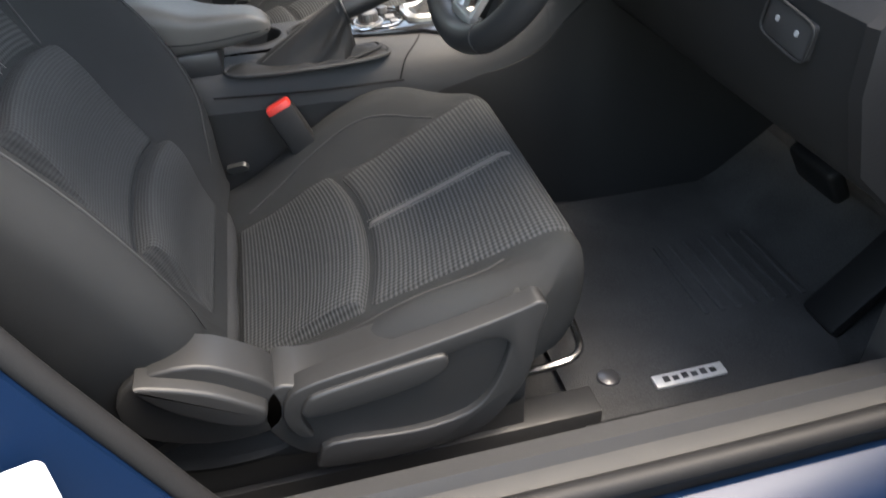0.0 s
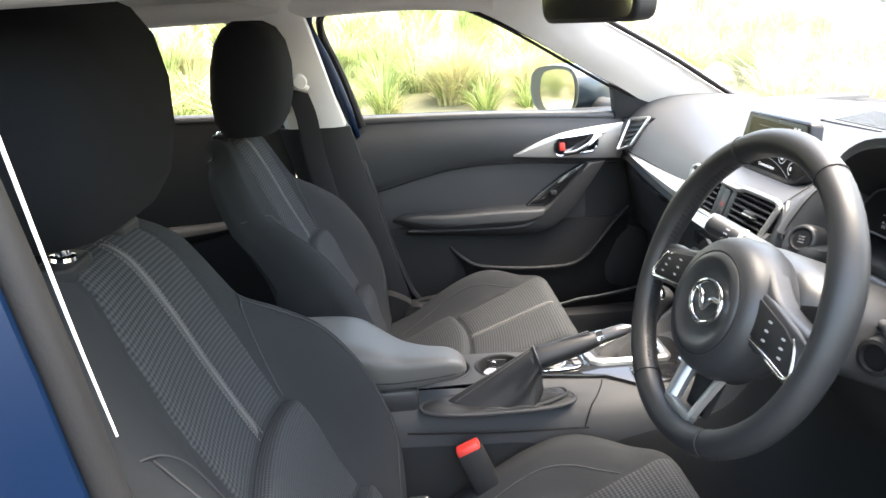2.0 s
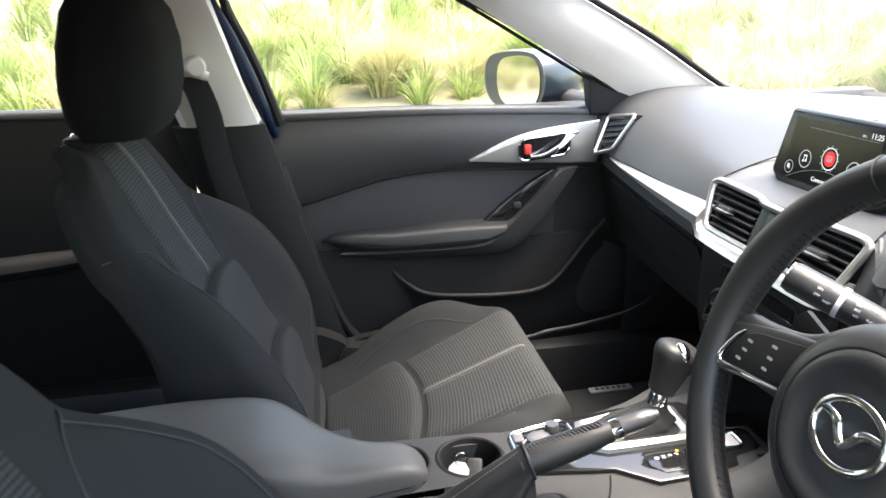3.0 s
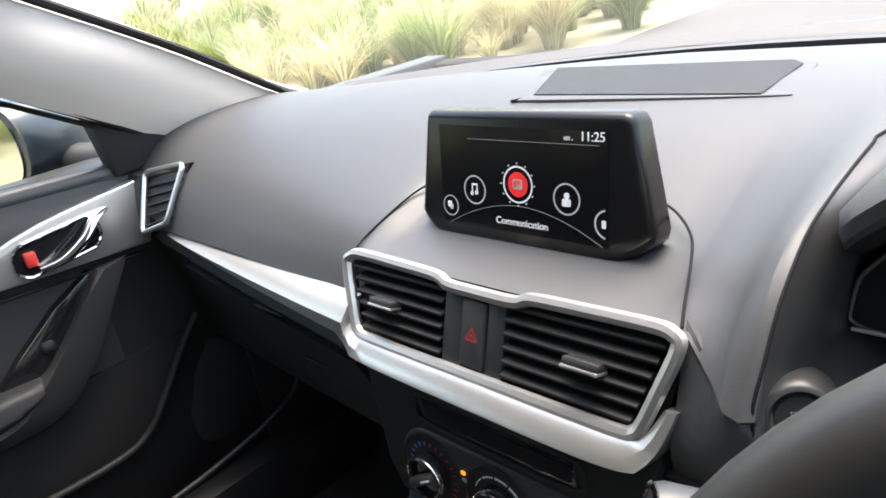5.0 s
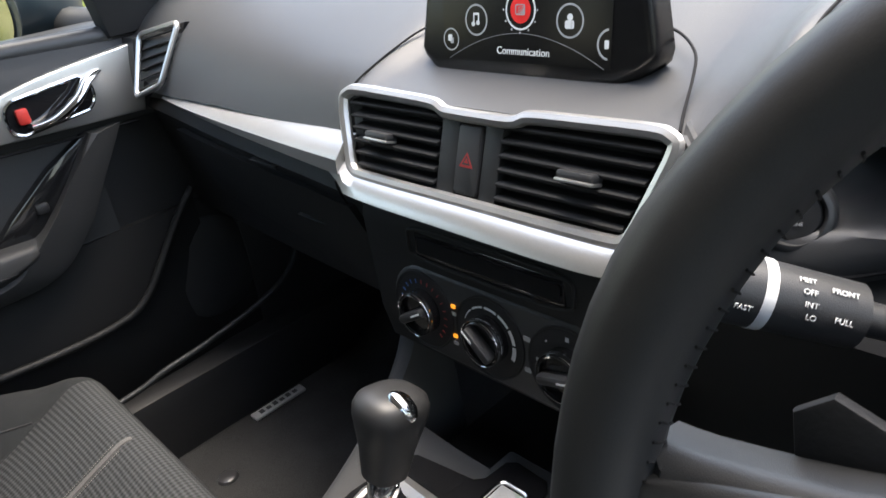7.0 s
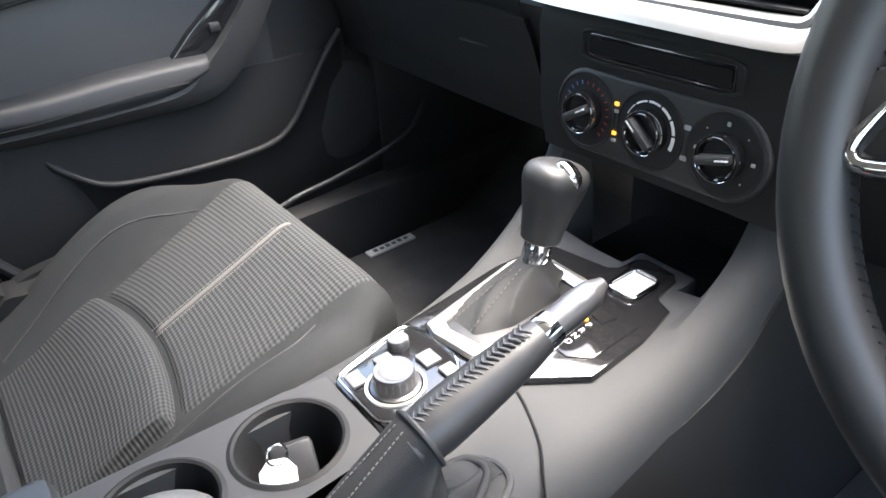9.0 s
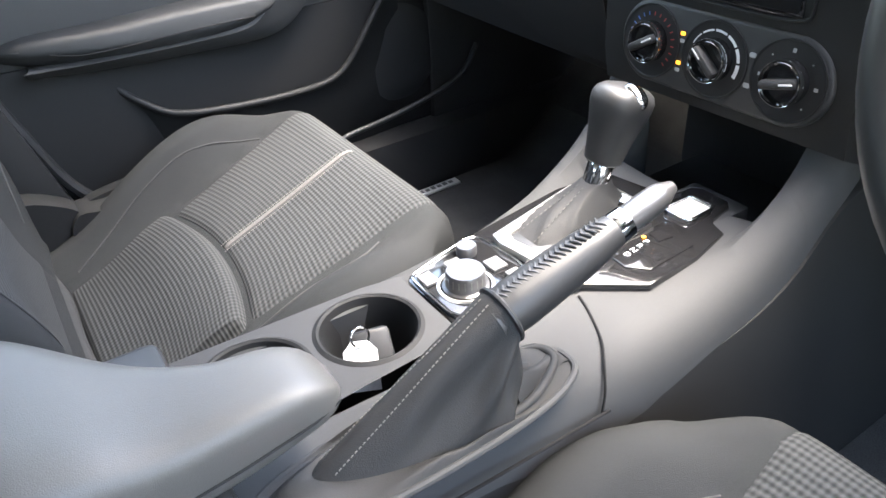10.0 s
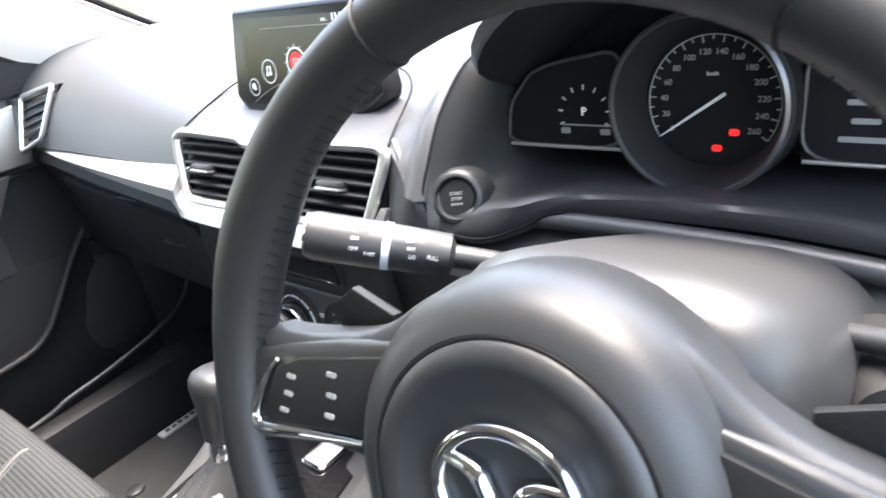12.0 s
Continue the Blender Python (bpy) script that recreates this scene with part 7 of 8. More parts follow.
# ---- centre console ----
def console():
    c = thing("centre_console", "black centre console with cup holders, gear lever panel and tray", "console", at=(0.40, 0, 0.3))
    top = [(-0.12, 0.555), (0.05, 0.556), (0.20, 0.554), (0.34, 0.550), (0.45, 0.549), (0.55, 0.550), (0.64, 0.553), (0.70, 0.556)]
    dip = lambda x: 0.09 if 0.19 < x < 0.371 else 0.045 if x > 0.6445 else 0.0
    sweep = spline([(-0.12, 0, 0), (0.2, 0, 0), (0.44, 0, 0), (0.52, 0, 0.001), (0.565, 0, 0.0065), (0.615, 0, 0.024), (0.655, 0, 0.056), (0.680, 0, 0.098), (0.700, 0, 0.152)], 900)
    rings = []
    for x in sorted(list(np.linspace(-0.12, 0.52, 26)) + list(np.linspace(0.53, 0.70, 24)) + [0.1899, 0.1901, 0.3709, 0.3711, 0.6444, 0.6446]):
        z = lerp_table(top, x)
        w = lerp_table([(-0.12, 0.105), (0.3, 0.105), (0.45, 0.112), (0.56, 0.111), (0.62, 0.110), (0.70, 0.108)], x)
        wl = lerp_table([(-0.12, 0.095), (0.28, 0.070), (0.45, 0.080), (0.62, 0.118), (0.70, 0.125)], x)
        right = [(-0.012, -0.26), (-0.0115, -0.060), (-0.010, -0.036), (-0.006, -0.020), (0.0, -0.0105), (0.009, -0.004), (0.022, -0.001), (0.036, 0.0)]
        left = [(-0.030, 0.0), (-0.016, -0.001), (-0.006, -0.004), (0.001, -0.010), (0.006, -0.020), (0.009, -0.036), (0.0115, -0.060), (0.012, -0.26)]
        rise = min(sweep, key=lambda q: abs(q.x - x)).z
        hold = (0, 0.80, 0.93, 1.0, 1.0, 0.97, 0.86, 0.10)
        rings.append([Vector((x, -w + p, z + q + rise * h)) for (p, q), h in zip(right, hold)] + ([Vector((x, -0.080, z)), Vector((x, -0.079, z - dip(x))), Vector((x, wl - 0.031, z - dip(x)))] if x > 0.6445 else [Vector((x, -0.048, z)), Vector((x, -0.046, z - dip(x))), Vector((x, min(wl - 0.030, 0.044), z - dip(x)))]) + [Vector((x, wl + p, z + q + rise * h)) for (p, q), h in zip(left, hold[::-1])])
    part("console_body", loft(rings), CONSOLE, c)
    # gloss panel round the gear lever and the controller
    o = [(0.374, 0.040), (0.378, 0.046), (0.45, 0.064), (0.56, 0.078), (0.612, 0.074), (0.620, 0.064), (0.628, 0.010), (0.634, 0.004), (0.656, 0.002), (0.662, -0.006), (0.660, -0.036), (0.652, -0.043), (0.626, -0.047), (0.621, -0.052), (0.616, -0.066), (0.572, -0.075), (0.516, -0.078), (0.477, -0.046), (0.372, -0.030)]
    part("gear_panel", slab([(x - 0.5, y) for x, y in o], 0.006, pose(0.5, 0, 0.5562), 0.003, 2), GLOSS, c, "gloss black panel")
    o = [(0.376, 0.036), (0.38, 0.042), (0.452, 0.060), (0.456, 0.0), (0.44, -0.024), (0.376, -0.026)]
    part("controller_plate", slab([(x - 0.5, y) for x, y in o], 0.003, pose(0.5, 0, 0.5585), 0.0015, 2), GLOSS, c)
    part("plate_rim", bent([Vector((x, y, 0.5588)) for x, y in o], 0.0011), CHROME, c)
    o = [(0.460, 0.044), (0.564, 0.066), (0.582, 0.064), (0.594, 0.052), (0.593, -0.008), (0.584, -0.018), (0.480, -0.020), (0.462, -0.010), (0.457, 0.030)]
    oi = [(0.472, 0.036), (0.558, 0.055), (0.573, 0.053), (0.580, 0.044), (0.578, 0.0), (0.570, -0.008), (0.486, -0.010), (0.474, -0.002), (0.469, 0.026)]
    bm = bmesh.new()
    loft([[Vector((x, y, 0.5565)) for x, y in o], [Vector((x, y, 0.5625)) for x, y in o], [Vector((x * 0.5 + a * 0.5, y * 0.5 + b * 0.5, 0.566)) for (x, y), (a, b) in zip(o, oi)], [Vector((x, y, 0.5625)) for x, y in oi], [Vector((x, y, 0.5565)) for x, y in oi]], True, False, bm)
    part("lever_surround", bm, SATIN, c, "bright chrome surround of the gear lever")
    o = [(0.518, -0.030), (0.588, -0.024), (0.592, -0.030), (0.580, -0.064), (0.529, -0.066), (0.516, -0.052)]
    part("selector_plate", slab([(x - 0.5, y) for x, y in o], 0.002, pose(0.5, 0, 0.5578), 0.001), GLOSS, c)
    o = [(0.565, -0.031), (0.580, -0.033), (0.577, -0.046), (0.562, -0.044)]
    part("selector_window", slab([(x - 0.5, y) for x, y in o], 0.001, pose(0.5, 0, 0.5588)), GLOSS, c)
    for k, ch in enumerate("PRND"):
        words("selector_letter", ch, 0.0075, pose(0.553 - 0.0083 * k, -0.0385 - 0.0012 * k, 0.5591, 0, 0, -90), PRINT, c)
    part("position_lamp", slab(rounded(0.0036, 0.0036, 0.0016, 4), 0.0006, pose(0.557, -0.0325, 0.5592)), GREEN_GLOW, c, "glowing amber lamp beside the letters", False)
    part("switch_bezel", bent([Vector(q) for q in ((0.603, -0.0395, 0.5595), (0.637, -0.0395, 0.5595), (0.637, -0.0115, 0.5595), (0.603, -0.0115, 0.5595))], 0.0016), CHROME, c)
    part("mode_switch", box(0.606, 0.634, -0.037, -0.014, 0.554, 0.5603, 0.0015), ALLOY, c, "bright metal rocker switch")
    # tray ahead of the lever
    part("switch_pedestal", box(0.630, 0.671, -0.051, 0.010, 0.512, 0.5535, 0.004), CONSOLE, c)
    part("tray", box(0.647, 0.80, -0.077, 0.088, 0.505, 0.5185, 0.003), DIMMED_BLACK, c)
    part("socket", lathe([(0.010, -0.004), (0.013, 0.002), (0.015, 0.0)], facing((0.772, 0.03, 0.59), (-1, 0, 0)), 24), HARD_BLACK, c)
    part("tray_wall", box(0.775, 0.80, -0.11, 0.11, 0.50, 0.63, 0.004), DIMMED_BLACK, c)
    rows = []
    for p in spline([(-0.12, -0.1215, 0.517), (0.10, -0.1225, 0.515), (0.30, -0.1225, 0.513), (0.45, -0.1285, 0.511), (0.56, -0.1305, 0.515), (0.63, -0.1310, 0.537), (0.68, -0.1310, 0.585), (0.74, -0.140, 0.625), (0.85, -0.140, 0.630), (1.05, -0.140, 0.63)], 70):
        x, y, zt = p
        rows.append([Vector((x, y + 0.016, zt - 0.004)), Vector((x, y + 0.0085, zt - 0.007)), Vector((x, y + 0.006, zt - 0.018)), Vector((x, y - 0.004, 0.42)), Vector((x, y - 0.014, 0.27))])
    part("side_panel", sheet(rows, 0.004, (0, 1, 0)), DIMMED_BLACK, c)
    part("side_seam", tube([(0.17, -0.1215, 0.527), (0.30, -0.124, 0.519), (0.43, -0.126, 0.517)], 0.0014, 6, 16), DIAL, c)
    # top deck with two deep cup wells
    ring = lambda x, y, r: [(x + r * math.cos(q), y + r * math.sin(q)) for q in (2 * math.pi * k / 40 for k in range(40))]
    cups = ((0.322, 0.010, 0.037), (0.236, 0.012, 0.037))
    o = [(0.19, -0.046), (0.372, -0.036), (0.372, 0.050), (0.34, 0.056), (0.19, 0.062)]
    part("cup_deck", deck(o, [ring(*c_) for c_ in cups], 0.5555), CONSOLE, c)
    for x, y, r in cups:
        m = pose(x, y, 0.5555)
        part("cup_holder", lathe([(r + 0.004, 0.0002), (r + 0.001, 0.0018), (r - 0.001, 0.0005), (r - 0.003, -0.006), (r - 0.005, -0.02), (r - 0.006, -0.075), (r - 0.010, -0.08), (0.0005, -0.08)], m, 40, False), DIMMED_BLACK, c)
    part("console_joint", tube([(0.424, -0.1245, 0.515), (0.430, -0.1205, 0.530), (0.438, -0.110, 0.5435), (0.450, -0.094, 0.5487), (0.464, -0.066, 0.5497), (0.470, -0.050, 0.5500)], 0.0010, 6, 24), DIAL, c)
    # armrest
    a = thing("armrest", "padded grey leather armrest lid over the console box", "armrest", at=(0.1, -0.02, 0.56))
    keys = [(-0.14, -0.085, 0.045, 0.630, 0.585), (-0.12, -0.098, 0.055, 0.645, 0.578), (0.0, -0.102, 0.058, 0.652, 0.575), (0.08, -0.101, 0.054, 0.652, 0.574), (0.11, -0.100, 0.049, 0.649, 0.574), (0.135, -0.099, 0.038, 0.641, 0.575), (0.155, -0.097, 0.010, 0.632, 0.576),
            (0.175, -0.095, -0.014, 0.627, 0.578), (0.20, -0.093, -0.030, 0.625, 0.580), (0.235, -0.090, -0.036, 0.622, 0.586), (0.250, -0.087, -0.040, 0.617, 0.589), (0.258, -0.082, -0.045, 0.610, 0.592), (0.262, -0.076, -0.052, 0.602, 0.597)]
    lines = [spline([(k[0], k[c], 0) for k in keys], 60) for c in (1, 2, 3, 4)]
    rings, folds = [], {-1: [], 1: []}
    for pn, pf, pt, pb in zip(*lines):
        x, yn, yf, zt, zb = pn.x, pn.y, pf.y, pt.y, pb.y
        cy, wy, cz, hz = (yn + yf) / 2, (yf - yn) / 2, (zt + zb) / 2, (zt - zb) / 2
        ring = []
        for k in range(48):
            t = 2 * math.pi * k / 48
            c, q = math.cos(t), math.sin(t)
            ring.append(Vector((x, cy + wy * math.copysign(abs(c) ** 0.42, c), cz + hz * math.copysign(abs(q) ** 0.5, q))))
        rings.append(ring)
        for sg in (-1, 1):
            folds[sg].append(Vector((x, cy + sg * (wy + 0.0003), zb + 0.34 * (zt - zb))))
    part("pad", loft(rings), GREY_LEATHER, a)
    for sg in (-1, 1):
        part("pad_seam", tube(folds[sg][1:-1:3], 0.0009, 6, 60), RUBBER, a)
    part("box_body", box(-0.12, 0.19, -0.098, 0.062, 0.545, 0.582, 0.008), SOFT_BLACK, a)


def handbrake():
    h = thing("handbrake", "leather handbrake lever with chrome tip and gathered boot", "handbrake", at=(0.33, -0.09, 0.55))
    a, b = Vector((0.300, -0.094, 0.598)), Vector((0.446, -0.100, 0.643))
    d = (b - a).normalized()
    up = Vector((-d.z, 0, d.x)).normalized()
    part("grip", tube([a + d * 0.056, a + d * 0.075, a + d * 0.10, a + d * 0.13, b - d * 0.006, b], [0.0155, 0.0165, 0.0160, 0.0150, 0.0138, 0.0110], 18, 30), LEATHER, h)
    tip = part("tip_collar", tube([b - d * 0.003, b + d * 0.003, b + d * 0.010], [0.0108, 0.0112, 0.0108], 18, 8), CHROME, h, "bright chrome collar")
    part("release_button", tube([b + d * 0.009, b + d * 0.018, b + d * 0.036, b + d * 0.046, b + d * 0.051], [0.0094, 0.0096, 0.0096, 0.0086, 0.0040], 18, 24), DARK_SATIN, tip, "dark bright-edged release button")
    # raised lacing along the top of the grip
    bm = bmesh.new()
    for k in range(20):
        p = a + d * (0.066 + 0.0040 * k) + up * (0.0164 - 0.00006 * k)
        for sg in (-1, 1):
            tube([p, p + Vector((0.0022, 0.0026 * sg, -0.0001)), p + Vector((0.0040, 0.0054 * sg, -0.0008))], [0.0009, 0.0011, 0.0007], 6, 5, bm)
    tagged(part("lacing", bm, LEATHER, h), kind="stuff")
    mouth = a + d * 0.064
    hem = [mouth + up * 0.0178 * math.cos(q) + Vector((0, 0.0178 * math.sin(q), 0)) for q in np.linspace(0, 2 * math.pi, 33)]
    part("grip_hem", tube(hem, 0.0019, 8, 60), LEATHER, h)
    # boot: taut leather from the hem down into its well, with a hanging corner in front
    foot = spline([(0.373, -0.088, 0), (0.366, -0.071, 0), (0.305, -0.066, 0), (0.258, -0.071, 0), (0.232, -0.085, 0), (0.256, -0.104, 0), (0.300, -0.116, 0), (0.346, -0.122, 0), (0.352, -0.120, 0), (0.366, -0.105, 0), (0.373, -0.088, 0)], 97)

    def skin(k, v):
        q = 2 * math.pi * k / 96
        c, s = math.cos(q), math.sin(q)
        base = Vector((foot[k].x, foot[k].y, 0.5545))
        top = mouth + up * (-0.0180 * c) + Vector((0, 0.0180 * s, 0))
        p = base.lerp(top, v)
        belly = math.sin(math.pi * v)
        near = max(0.0, -s)
        fold = math.exp(-((k - 74) / 3.0) ** 2) + 0.6 * math.exp(-((k - 88) / 3.5) ** 2)
        sag = -0.0075 * near * math.exp(-((k - 64) / 9.0) ** 2) - 0.004 * math.exp(-((k - 82) / 3.0) ** 2) + 0.0055 * fold
        ripple = 0.0011 * math.sin(0.55 * k + 7 * v) * (1 - v)
        return p + Vector((c * 0.9, s, 0.2)).normalized() * belly * (sag + ripple)

    rings = [[skin(k, v) for k in range(96)] for v in np.linspace(0, 1, 26)]
    part("boot", loft(rings, True, False), BOOT, h, "creased black leather boot")
    bm = bmesh.new()
    for k0 in (44, 50):
        for j in range(40):
            v = 0.03 + 0.93 * j / 40
            p, r = skin(k0, v) + Vector((0, 0, 0.0006)), skin(k0, v + 0.014) + Vector((0, 0, 0.0006))
            tube([p, p.lerp(r, 0.5) + Vector((0, 0, 0.0004)), r], 0.0005, 4, 3, bm)
    tagged(part("boot_stitching", bm, STITCH, h), kind="stuff")
    # slack leather that lies in the well round the boot
    well = [Vector((0.304 + 0.113 * math.copysign(abs(math.cos(q)) ** 0.8, math.cos(q)), -0.0955 + 0.0305 * math.copysign(abs(math.sin(q)) ** 0.75, math.sin(q)), 0)) for q in (2 * math.pi * k / 96 for k in range(96))]
    rings = []
    for t in np.linspace(0, 1, 12):
        ring = []
        for k in range(96):
            p = well[k].lerp(Vector((foot[k].x, foot[k].y, 0)), t)
            room = (well[k] - Vector((foot[k].x, foot[k].y, 0))).length
            lift = min(0.007, room * 0.4) * (0.5 + 0.5 * math.sin(2 * math.pi * 4 * k / 96 + 2.2 * t)) * math.sin(math.pi * t)
            ring.append(Vector((p.x, p.y, 0.5508 + 0.0035 * t + lift)))
        rings.append(ring)
    part("boot_skirt", loft(rings, True, False), BOOT, h, "slack leather lying in the well")
    for y, lift, turn in ((-0.104, 0.0125, 0.012), (-0.089, 0.0100, -0.004)):
        rows = []
        for t in np.linspace(0, 1, 20):
            x = 0.362 + 0.052 * t
            w0 = 0.0105 * (1 - 0.35 * t)
            rows.append([Vector((x, y + turn * t + w, 0.5525 + lift * (1 - t ** 2.2) * (1 - (w / w0) ** 2) + 0.0015 * math.sin(9 * t))) for w in np.linspace(-w0, w0, 11)])
        part("slack_fold", sheet(rows, 0.0012), BOOT, h)
    for line in ([(0.343, -0.113, 0.553), (0.373, -0.099, 0.558), (0.402, -0.086, 0.553)], [(0.384, -0.072, 0.553), (0.402, -0.080, 0.557), (0.404, -0.097, 0.558), (0.378, -0.113, 0.557), (0.352, -0.116, 0.553)], [(0.356, -0.103, 0.554), (0.368, -0.091, 0.558), (0.383, -0.079, 0.554)]):
        part("slack_fold", tube(line, 0.0030, 10, 30, flat=0.8), BOOT, h)
    part("boot_frame", tube([p + Vector((0, 0, 0.5515)) for p in well + well[:1]], 0.0026, 8, 120), CONSOLE, h, "rounded lip of the boot well")


BOOT_TAPER = [(0, 1.0), (0.3, 0.80), (0.6, 0.56), (0.85, 0.37), (1.0, 0.27)]


def gear_lever():
    g = thing("gear_lever", "automatic gear lever with leather knob, chrome collar and boot", "gear lever", at=(0.52, 0.03, 0.56))
    rings = []
    cb, ct = Vector((0.526, 0.0225, 0.560)), Vector((0.556, 0.024, 0.590))
    for t in np.linspace(0, 1, 14):
        c = cb.lerp(ct, t)
        g0 = lerp_table(BOOT_TAPER, t)
        ring = []
        for q in (2 * math.pi * k / 64 for k in range(64)):
            fold = 1 + 0.22 * math.sin(math.pi * min(1, t + 0.1)) * (1 - abs(math.sin(3.5 * q + 3.0 * t))) ** 1.3 - 0.05
            ring.append(c + Vector((0.050 * g0 * fold * math.copysign(abs(math.cos(q)) ** 0.75, math.cos(q)), 0.0255 * (g0 * 0.75 + 0.25) * fold * math.copysign(abs(math.sin(q)) ** 0.75, math.sin(q)), 0)))
        rings.append(ring)
    part("boot", loft(rings), BOOT, g, "soft black leather boot")
    bm = bmesh.new()
    for off in (-0.22, 0.22):
        for k in range(14):
            t = 0.06 + 0.84 * k / 13
            q = math.pi + off * (1 + t)
            p = []
            for u in (t, t + 0.03):
                g0 = lerp_table(BOOT_TAPER, u)
                p.append(cb.lerp(ct, u) + Vector((-0.0515 * g0, 0.012 * off * 4 * g0, 0.0012)))
            tube([p[0], p[0].lerp(p[1], 0.5), p[1]], 0.0005, 4, 3, bm)
    tagged(part("boot_stitching", bm, SEAM, g), kind="stuff")
    part("boot_base", slab([(x - 0.5, y) for x, y in ((0.472, 0.036), (0.558, 0.055), (0.573, 0.053), (0.580, 0.044), (0.578, 0.0), (0.570, -0.008), (0.486, -0.010), (0.474, -0.002), (0.469, 0.026))], 0.003, pose(0.5, 0, 0.5605), 0.001), LEATHER, g)
    d = Vector((0.30, -0.04, 0.95)).normalized()
    m = facing(ct, d, (1, 0, 0.2))
    part("collar", lathe([(0.011, -0.006), (0.0115, 0.004), (0.011, 0.016), (0.010, 0.018)], m, 24), CHROME, g, "chrome collar")
    rings = []
    for h, a, b in ((0.016, 0.0120, 0.0110), (0.018, 0.0142, 0.0128), (0.028, 0.0158, 0.0140), (0.042, 0.0178, 0.0158), (0.056, 0.0208, 0.0184), (0.068, 0.0236, 0.0204), (0.076, 0.0240, 0.0204), (0.0815, 0.0220, 0.0184), (0.085, 0.0175, 0.0145), (0.0868, 0.0110, 0.0090), (0.0873, 0.0030, 0.0025)):
        rings.append([m @ Vector((b * math.copysign(abs(math.cos(q)) ** 0.8, math.cos(q)) * 1.12, a * math.copysign(abs(math.sin(q)) ** 0.8, math.sin(q)) * 1.08, h * 0.94)) for q in (2 * math.pi * k / 40 for k in range(40))])
    k = part("knob", loft(rings), LEATHER, g)
    way = Vector((0.12, -0.62, 0.77)).normalized()
    cap = facing(m @ Vector((0, 0, 0.058)) + way * 0.0262, way) @ Matrix.Diagonal((0.75, 1.15, 1, 1))
    part("knob_cap", lathe([(0.0005, 0.0036), (0.005, 0.0031), (0.0085, 0.0016), (0.0105, -0.0012), (0.011, -0.005)], cap, 28), CHROME, k, "chrome inlay of the knob")


def controller():
    c = thing("rotary_controller", "silver rotary controller with a small volume dial", "control knob", at=(0.405, 0.004, 0.558))
    at = (0.404, 0.004)
    part("dial", lathe([(0.0185, 0.0), (0.0185, 0.002), (0.0158, 0.003), (0.0152, 0.0135), (0.0142, 0.0155), (0.0118, 0.0154), (0.0005, 0.0150)], pose(*at, 0.5585), 40), DARK_SATIN, c)
    part("dial_top", lathe([(0.0005, 0.0006), (0.0105, 0.0006), (0.0113, 0)], pose(*at, 0.5740), 32), MID_GREY, c)
    for q in range(20):
        part("dial_groove", box(-0.0005, 0.0005, 0.0143, 0.0156, 0.004, 0.0130, 0, 1, pose(*at, 0.5585, 0, 0, 18 * q)), MID_SATIN, c)
    part("base_ring", lathe([(0.0225, 0.0), (0.0222, 0.0018), (0.0200, 0.0018), (0.0196, 0)], pose(*at, 0.5585), 40), SATIN, c)
    part("volume_dial", lathe([(0.0085, 0), (0.0085, 0.007), (0.0076, 0.0083), (0.0005, 0.0083)], pose(0.430, 0.040, 0.5585), 28), DARK_SATIN, c)
    for x, y, w, h in ((0.385, 0.028, 0.012, 0.016), (0.438, 0.012, 0.014, 0.016), (0.442, -0.008, 0.012, 0.012), (0.412, 0.033, 0.014, 0.010)):
        part("key_button", box(x - w / 2, x + w / 2, y - h / 2, y + h / 2, 0.558, 0.5612, 0.001), MID_GREY, c)


def key():
    k = thing("car_key", "black car key with a white paper tag on a ring", "key", at=(0.325, 0.0, 0.556))
    part("tag", slab([(-0.012, -0.018), (0.012, -0.018), (0.012, 0.010), (0.006, 0.017), (-0.006, 0.017), (-0.012, 0.010)], 0.0012, facing((0.303, -0.012, 0.546), (-0.30, -0.62, 0.72)), 0.0), WHITE, k, "white paper tag")
    part("fob", box(-0.015, 0.015, -0.032, 0.032, -0.006, 0.006, 0.004, 2, facing((0.318, -0.004, 0.525), (-0.2, -0.75, 0.6))), HARD_BLACK, k)
    part("ring", tube([(0.309 + 0.007 * math.cos(q), -0.002 + 0.002 * math.sin(q), 0.562 + 0.007 * math.sin(q)) for q in np.linspace(0, 2 * math.pi, 17)], 0.0008, 6, 30), CHROME, k)


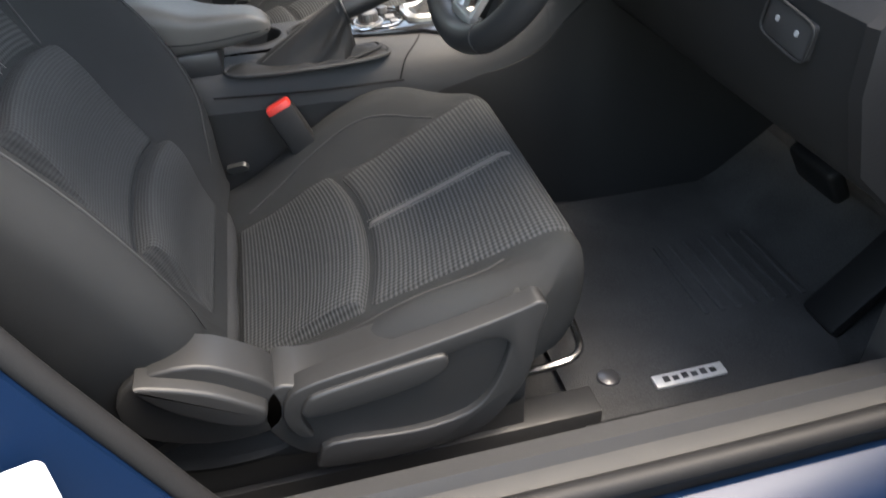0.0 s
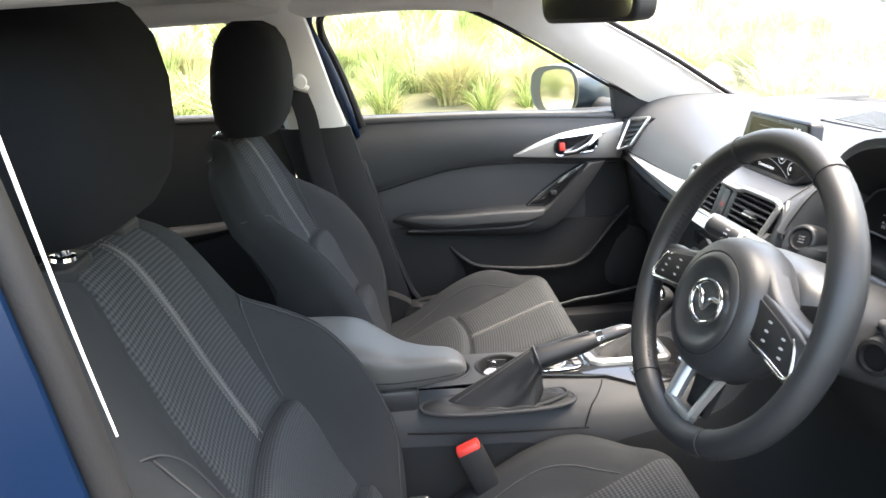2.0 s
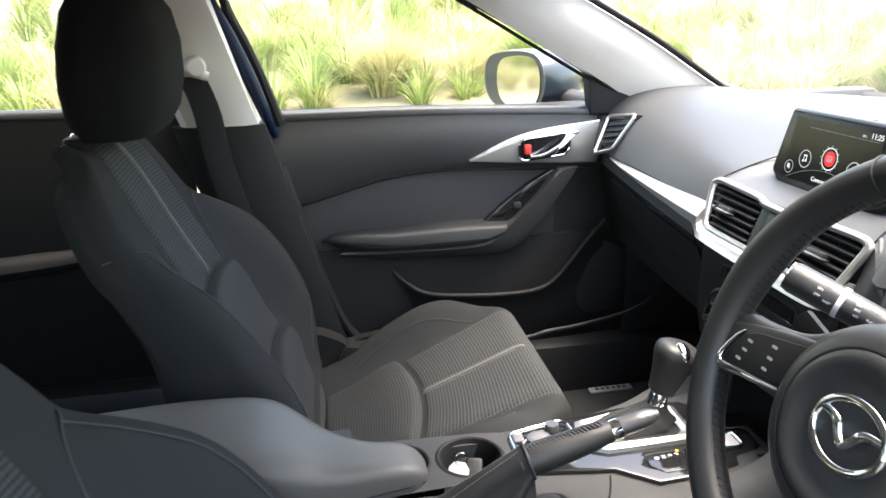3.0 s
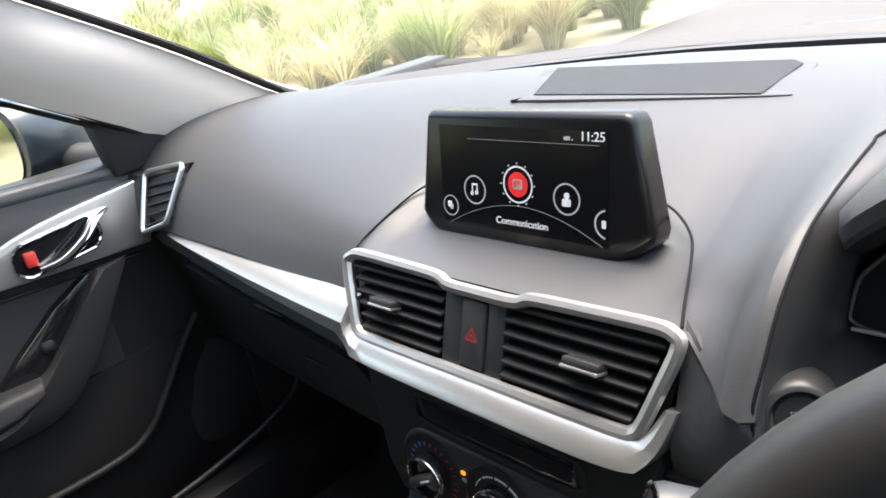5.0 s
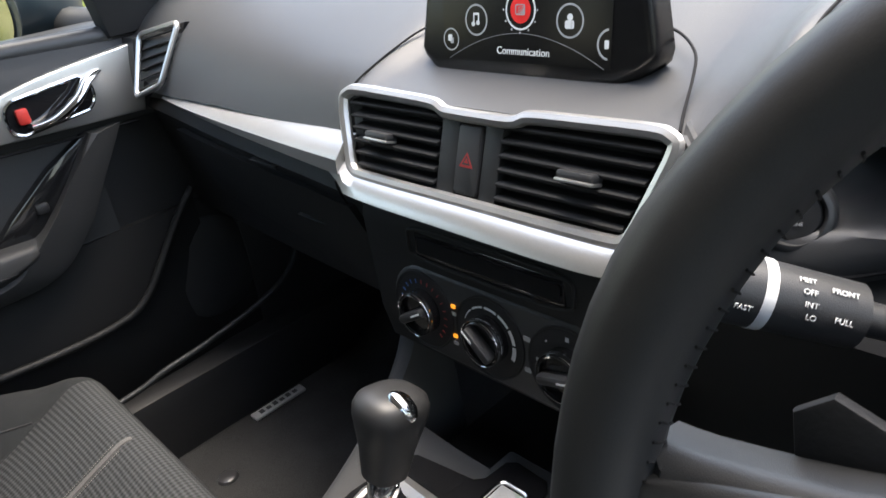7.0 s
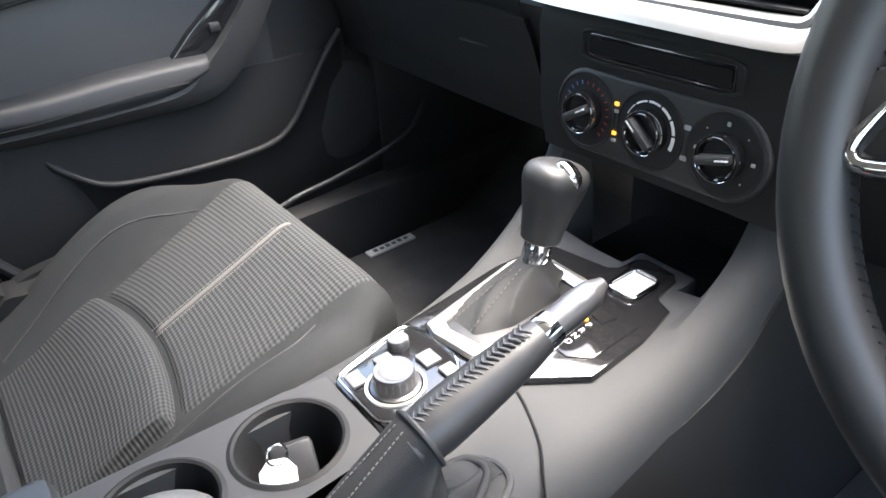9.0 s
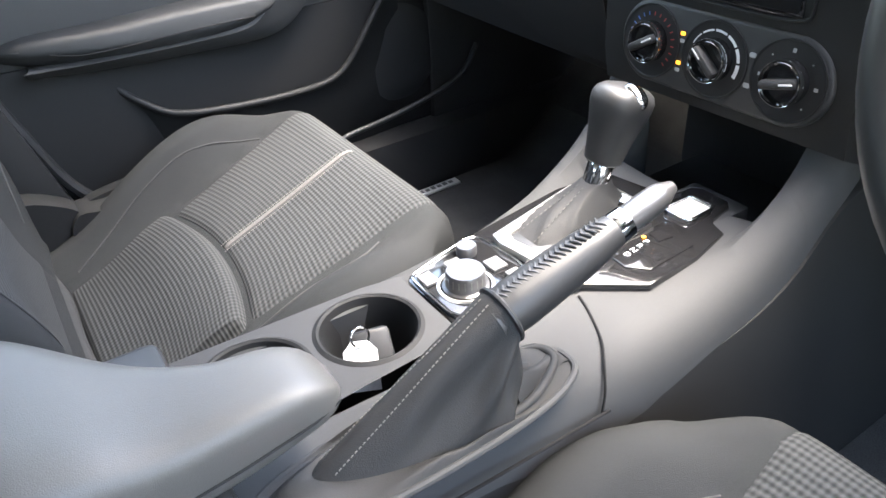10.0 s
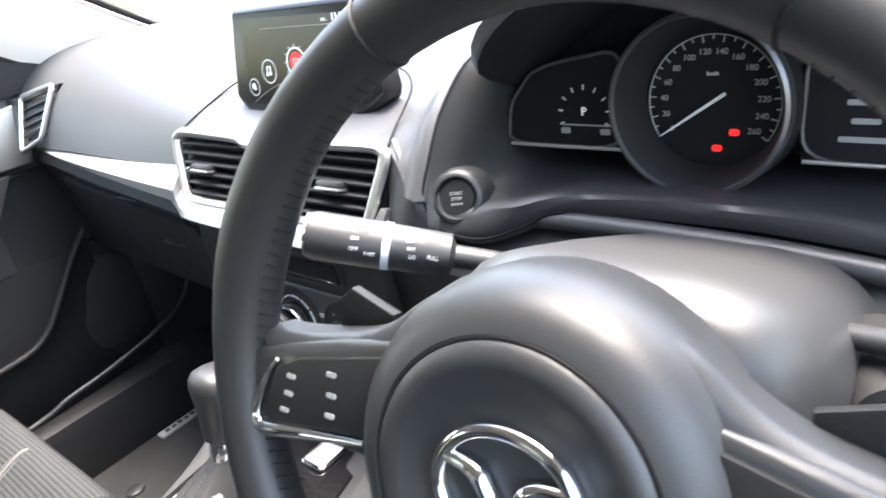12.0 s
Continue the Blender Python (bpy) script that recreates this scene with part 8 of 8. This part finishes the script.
# ---- floor things ----
def mats():
    for y0, x0, x1, bx, by, label in ((-0.37, 0.53, 1.02, 0.678, -0.548, "black carpet driver floor mat with a metal badge"), (0.38, 0.52, 1.02, 0.735, 0.578, "black carpet passenger floor mat with a metal badge")):
        t = thing("floor_mat", label, "floor mat", "floor mats", (0.75, y0, 0.27))
        rows = []
        for x in np.linspace(x0, x1, 20):
            row = []
            for y in np.linspace(-0.215, 0.215, 16):
                z = 0.275 + (max(0, x - 0.92) * 0.75) + 0.003 * noise.noise(Vector((x * 9, y * 9, y0)))
                row.append(Vector((x, y0 + y, z)))
            rows.append(row)
        part("pile_layer", sheet(rows, 0.008, (0, 0, -1)), MAT, t)
        rim = [(x0, y0 - 0.215, 0.276), (0.9, y0 - 0.215, 0.276), (x1, y0 - 0.215, 0.276 + (x1 - 0.92) * 0.75)]
        part("mat_edging", tube(rim, 0.004, 6, 30), RUBBER, t)
        part("badge", box(bx - 0.046, bx + 0.046, by - 0.0095, by + 0.0095, 0.276, 0.2810, 0.0015), ALLOY, t, "brushed metal badge")
        if y0 < 0:
            for k in range(7):
                xr = 0.755 + 0.024 * k
                part("heel_rib", box(xr - 0.004, xr + 0.004, y0 - 0.085, y0 + 0.065, 0.274, 0.2795, 0.0015), MAT, t)
        for k in range(6):
            part("badge_bar", box(bx - 0.034 + 0.012 * k, bx - 0.0265 + 0.012 * k, by - 0.0045, by + 0.0045 - 0.002 * (k % 2), 0.281, 0.2822, 0.0003, 1), DARK_SATIN, t)
        part("fixing", lathe([(0.0005, 0.006), (0.008, 0.006), (0.013, 0.004), (0.015, 0)], pose(0.585 if y0 < 0 else 0.60, y0 - 0.153 if y0 < 0 else y0 + 0.12, 0.275), 20), DARK_SATIN, t, "round grey mat fixing")
    p = thing("brake_pedal", "black rubber brake pedal", "pedal", at=(0.98, -0.36, 0.4))
    part("pedal_pad", box(-0.012, 0.012, -0.045, 0.045, -0.03, 0.03, 0.008, 3, pose(0.950, -0.362, 0.405, 0, -30, 0)), RUBBER, p)
    part("pedal_arm", tube([(0.960, -0.362, 0.41), (1.02, -0.362, 0.50), (1.06, -0.362, 0.65)], 0.011, 8, 12), HARD_BLACK, p)
    p = thing("accelerator_pedal", "long black rubber accelerator pedal", "pedal", at=(0.95, -0.5, 0.3))
    part("pedal_pad", box(-0.01, 0.01, -0.03, 0.03, -0.1, 0.1, 0.006, 2, pose(0.945, -0.510, 0.355, 0, 40, 0)), RUBBER, p)


def inner_mirror():
    t = thing("interior_mirror", "black interior mirror below the roof lining", "mirror", at=(0.45, 0, 1.1))
    m = facing((0.44, -0.03, 1.098), (-1, -0.35, -0.05))
    part("housing", slab(rounded(0.22, 0.055, 0.02), 0.03, m, 0.006, 3), HARD_BLACK, t)
    part("mirror_glass", slab(rounded(0.205, 0.043, 0.016), 0.002, m @ Matrix.Translation((0, 0, 0.001))), CHROME, t)
    part("stem", tube([(0.46, 0, 1.10), (0.50, 0, 1.12), (0.53, 0, 1.17)], 0.012, 8, 8), HARD_BLACK, t)


outside()
grasses()
trees()
shell()
pillars()
passenger_door()
driver_door()
door_mirror()
rear()
rear_shell()
front_seat(-0.365, -1, "driver seat in black cloth with a ribbed insert", 0.0, -0.024, 0.028)
front_seat(0.352, 1, "passenger seat in black cloth with a ribbed insert", -0.025, 0.025, 0.006)
belts()
dashboard()
steering_wheel()
console()
handbrake()
gear_lever()
controller()
key()
mats()
inner_mirror()
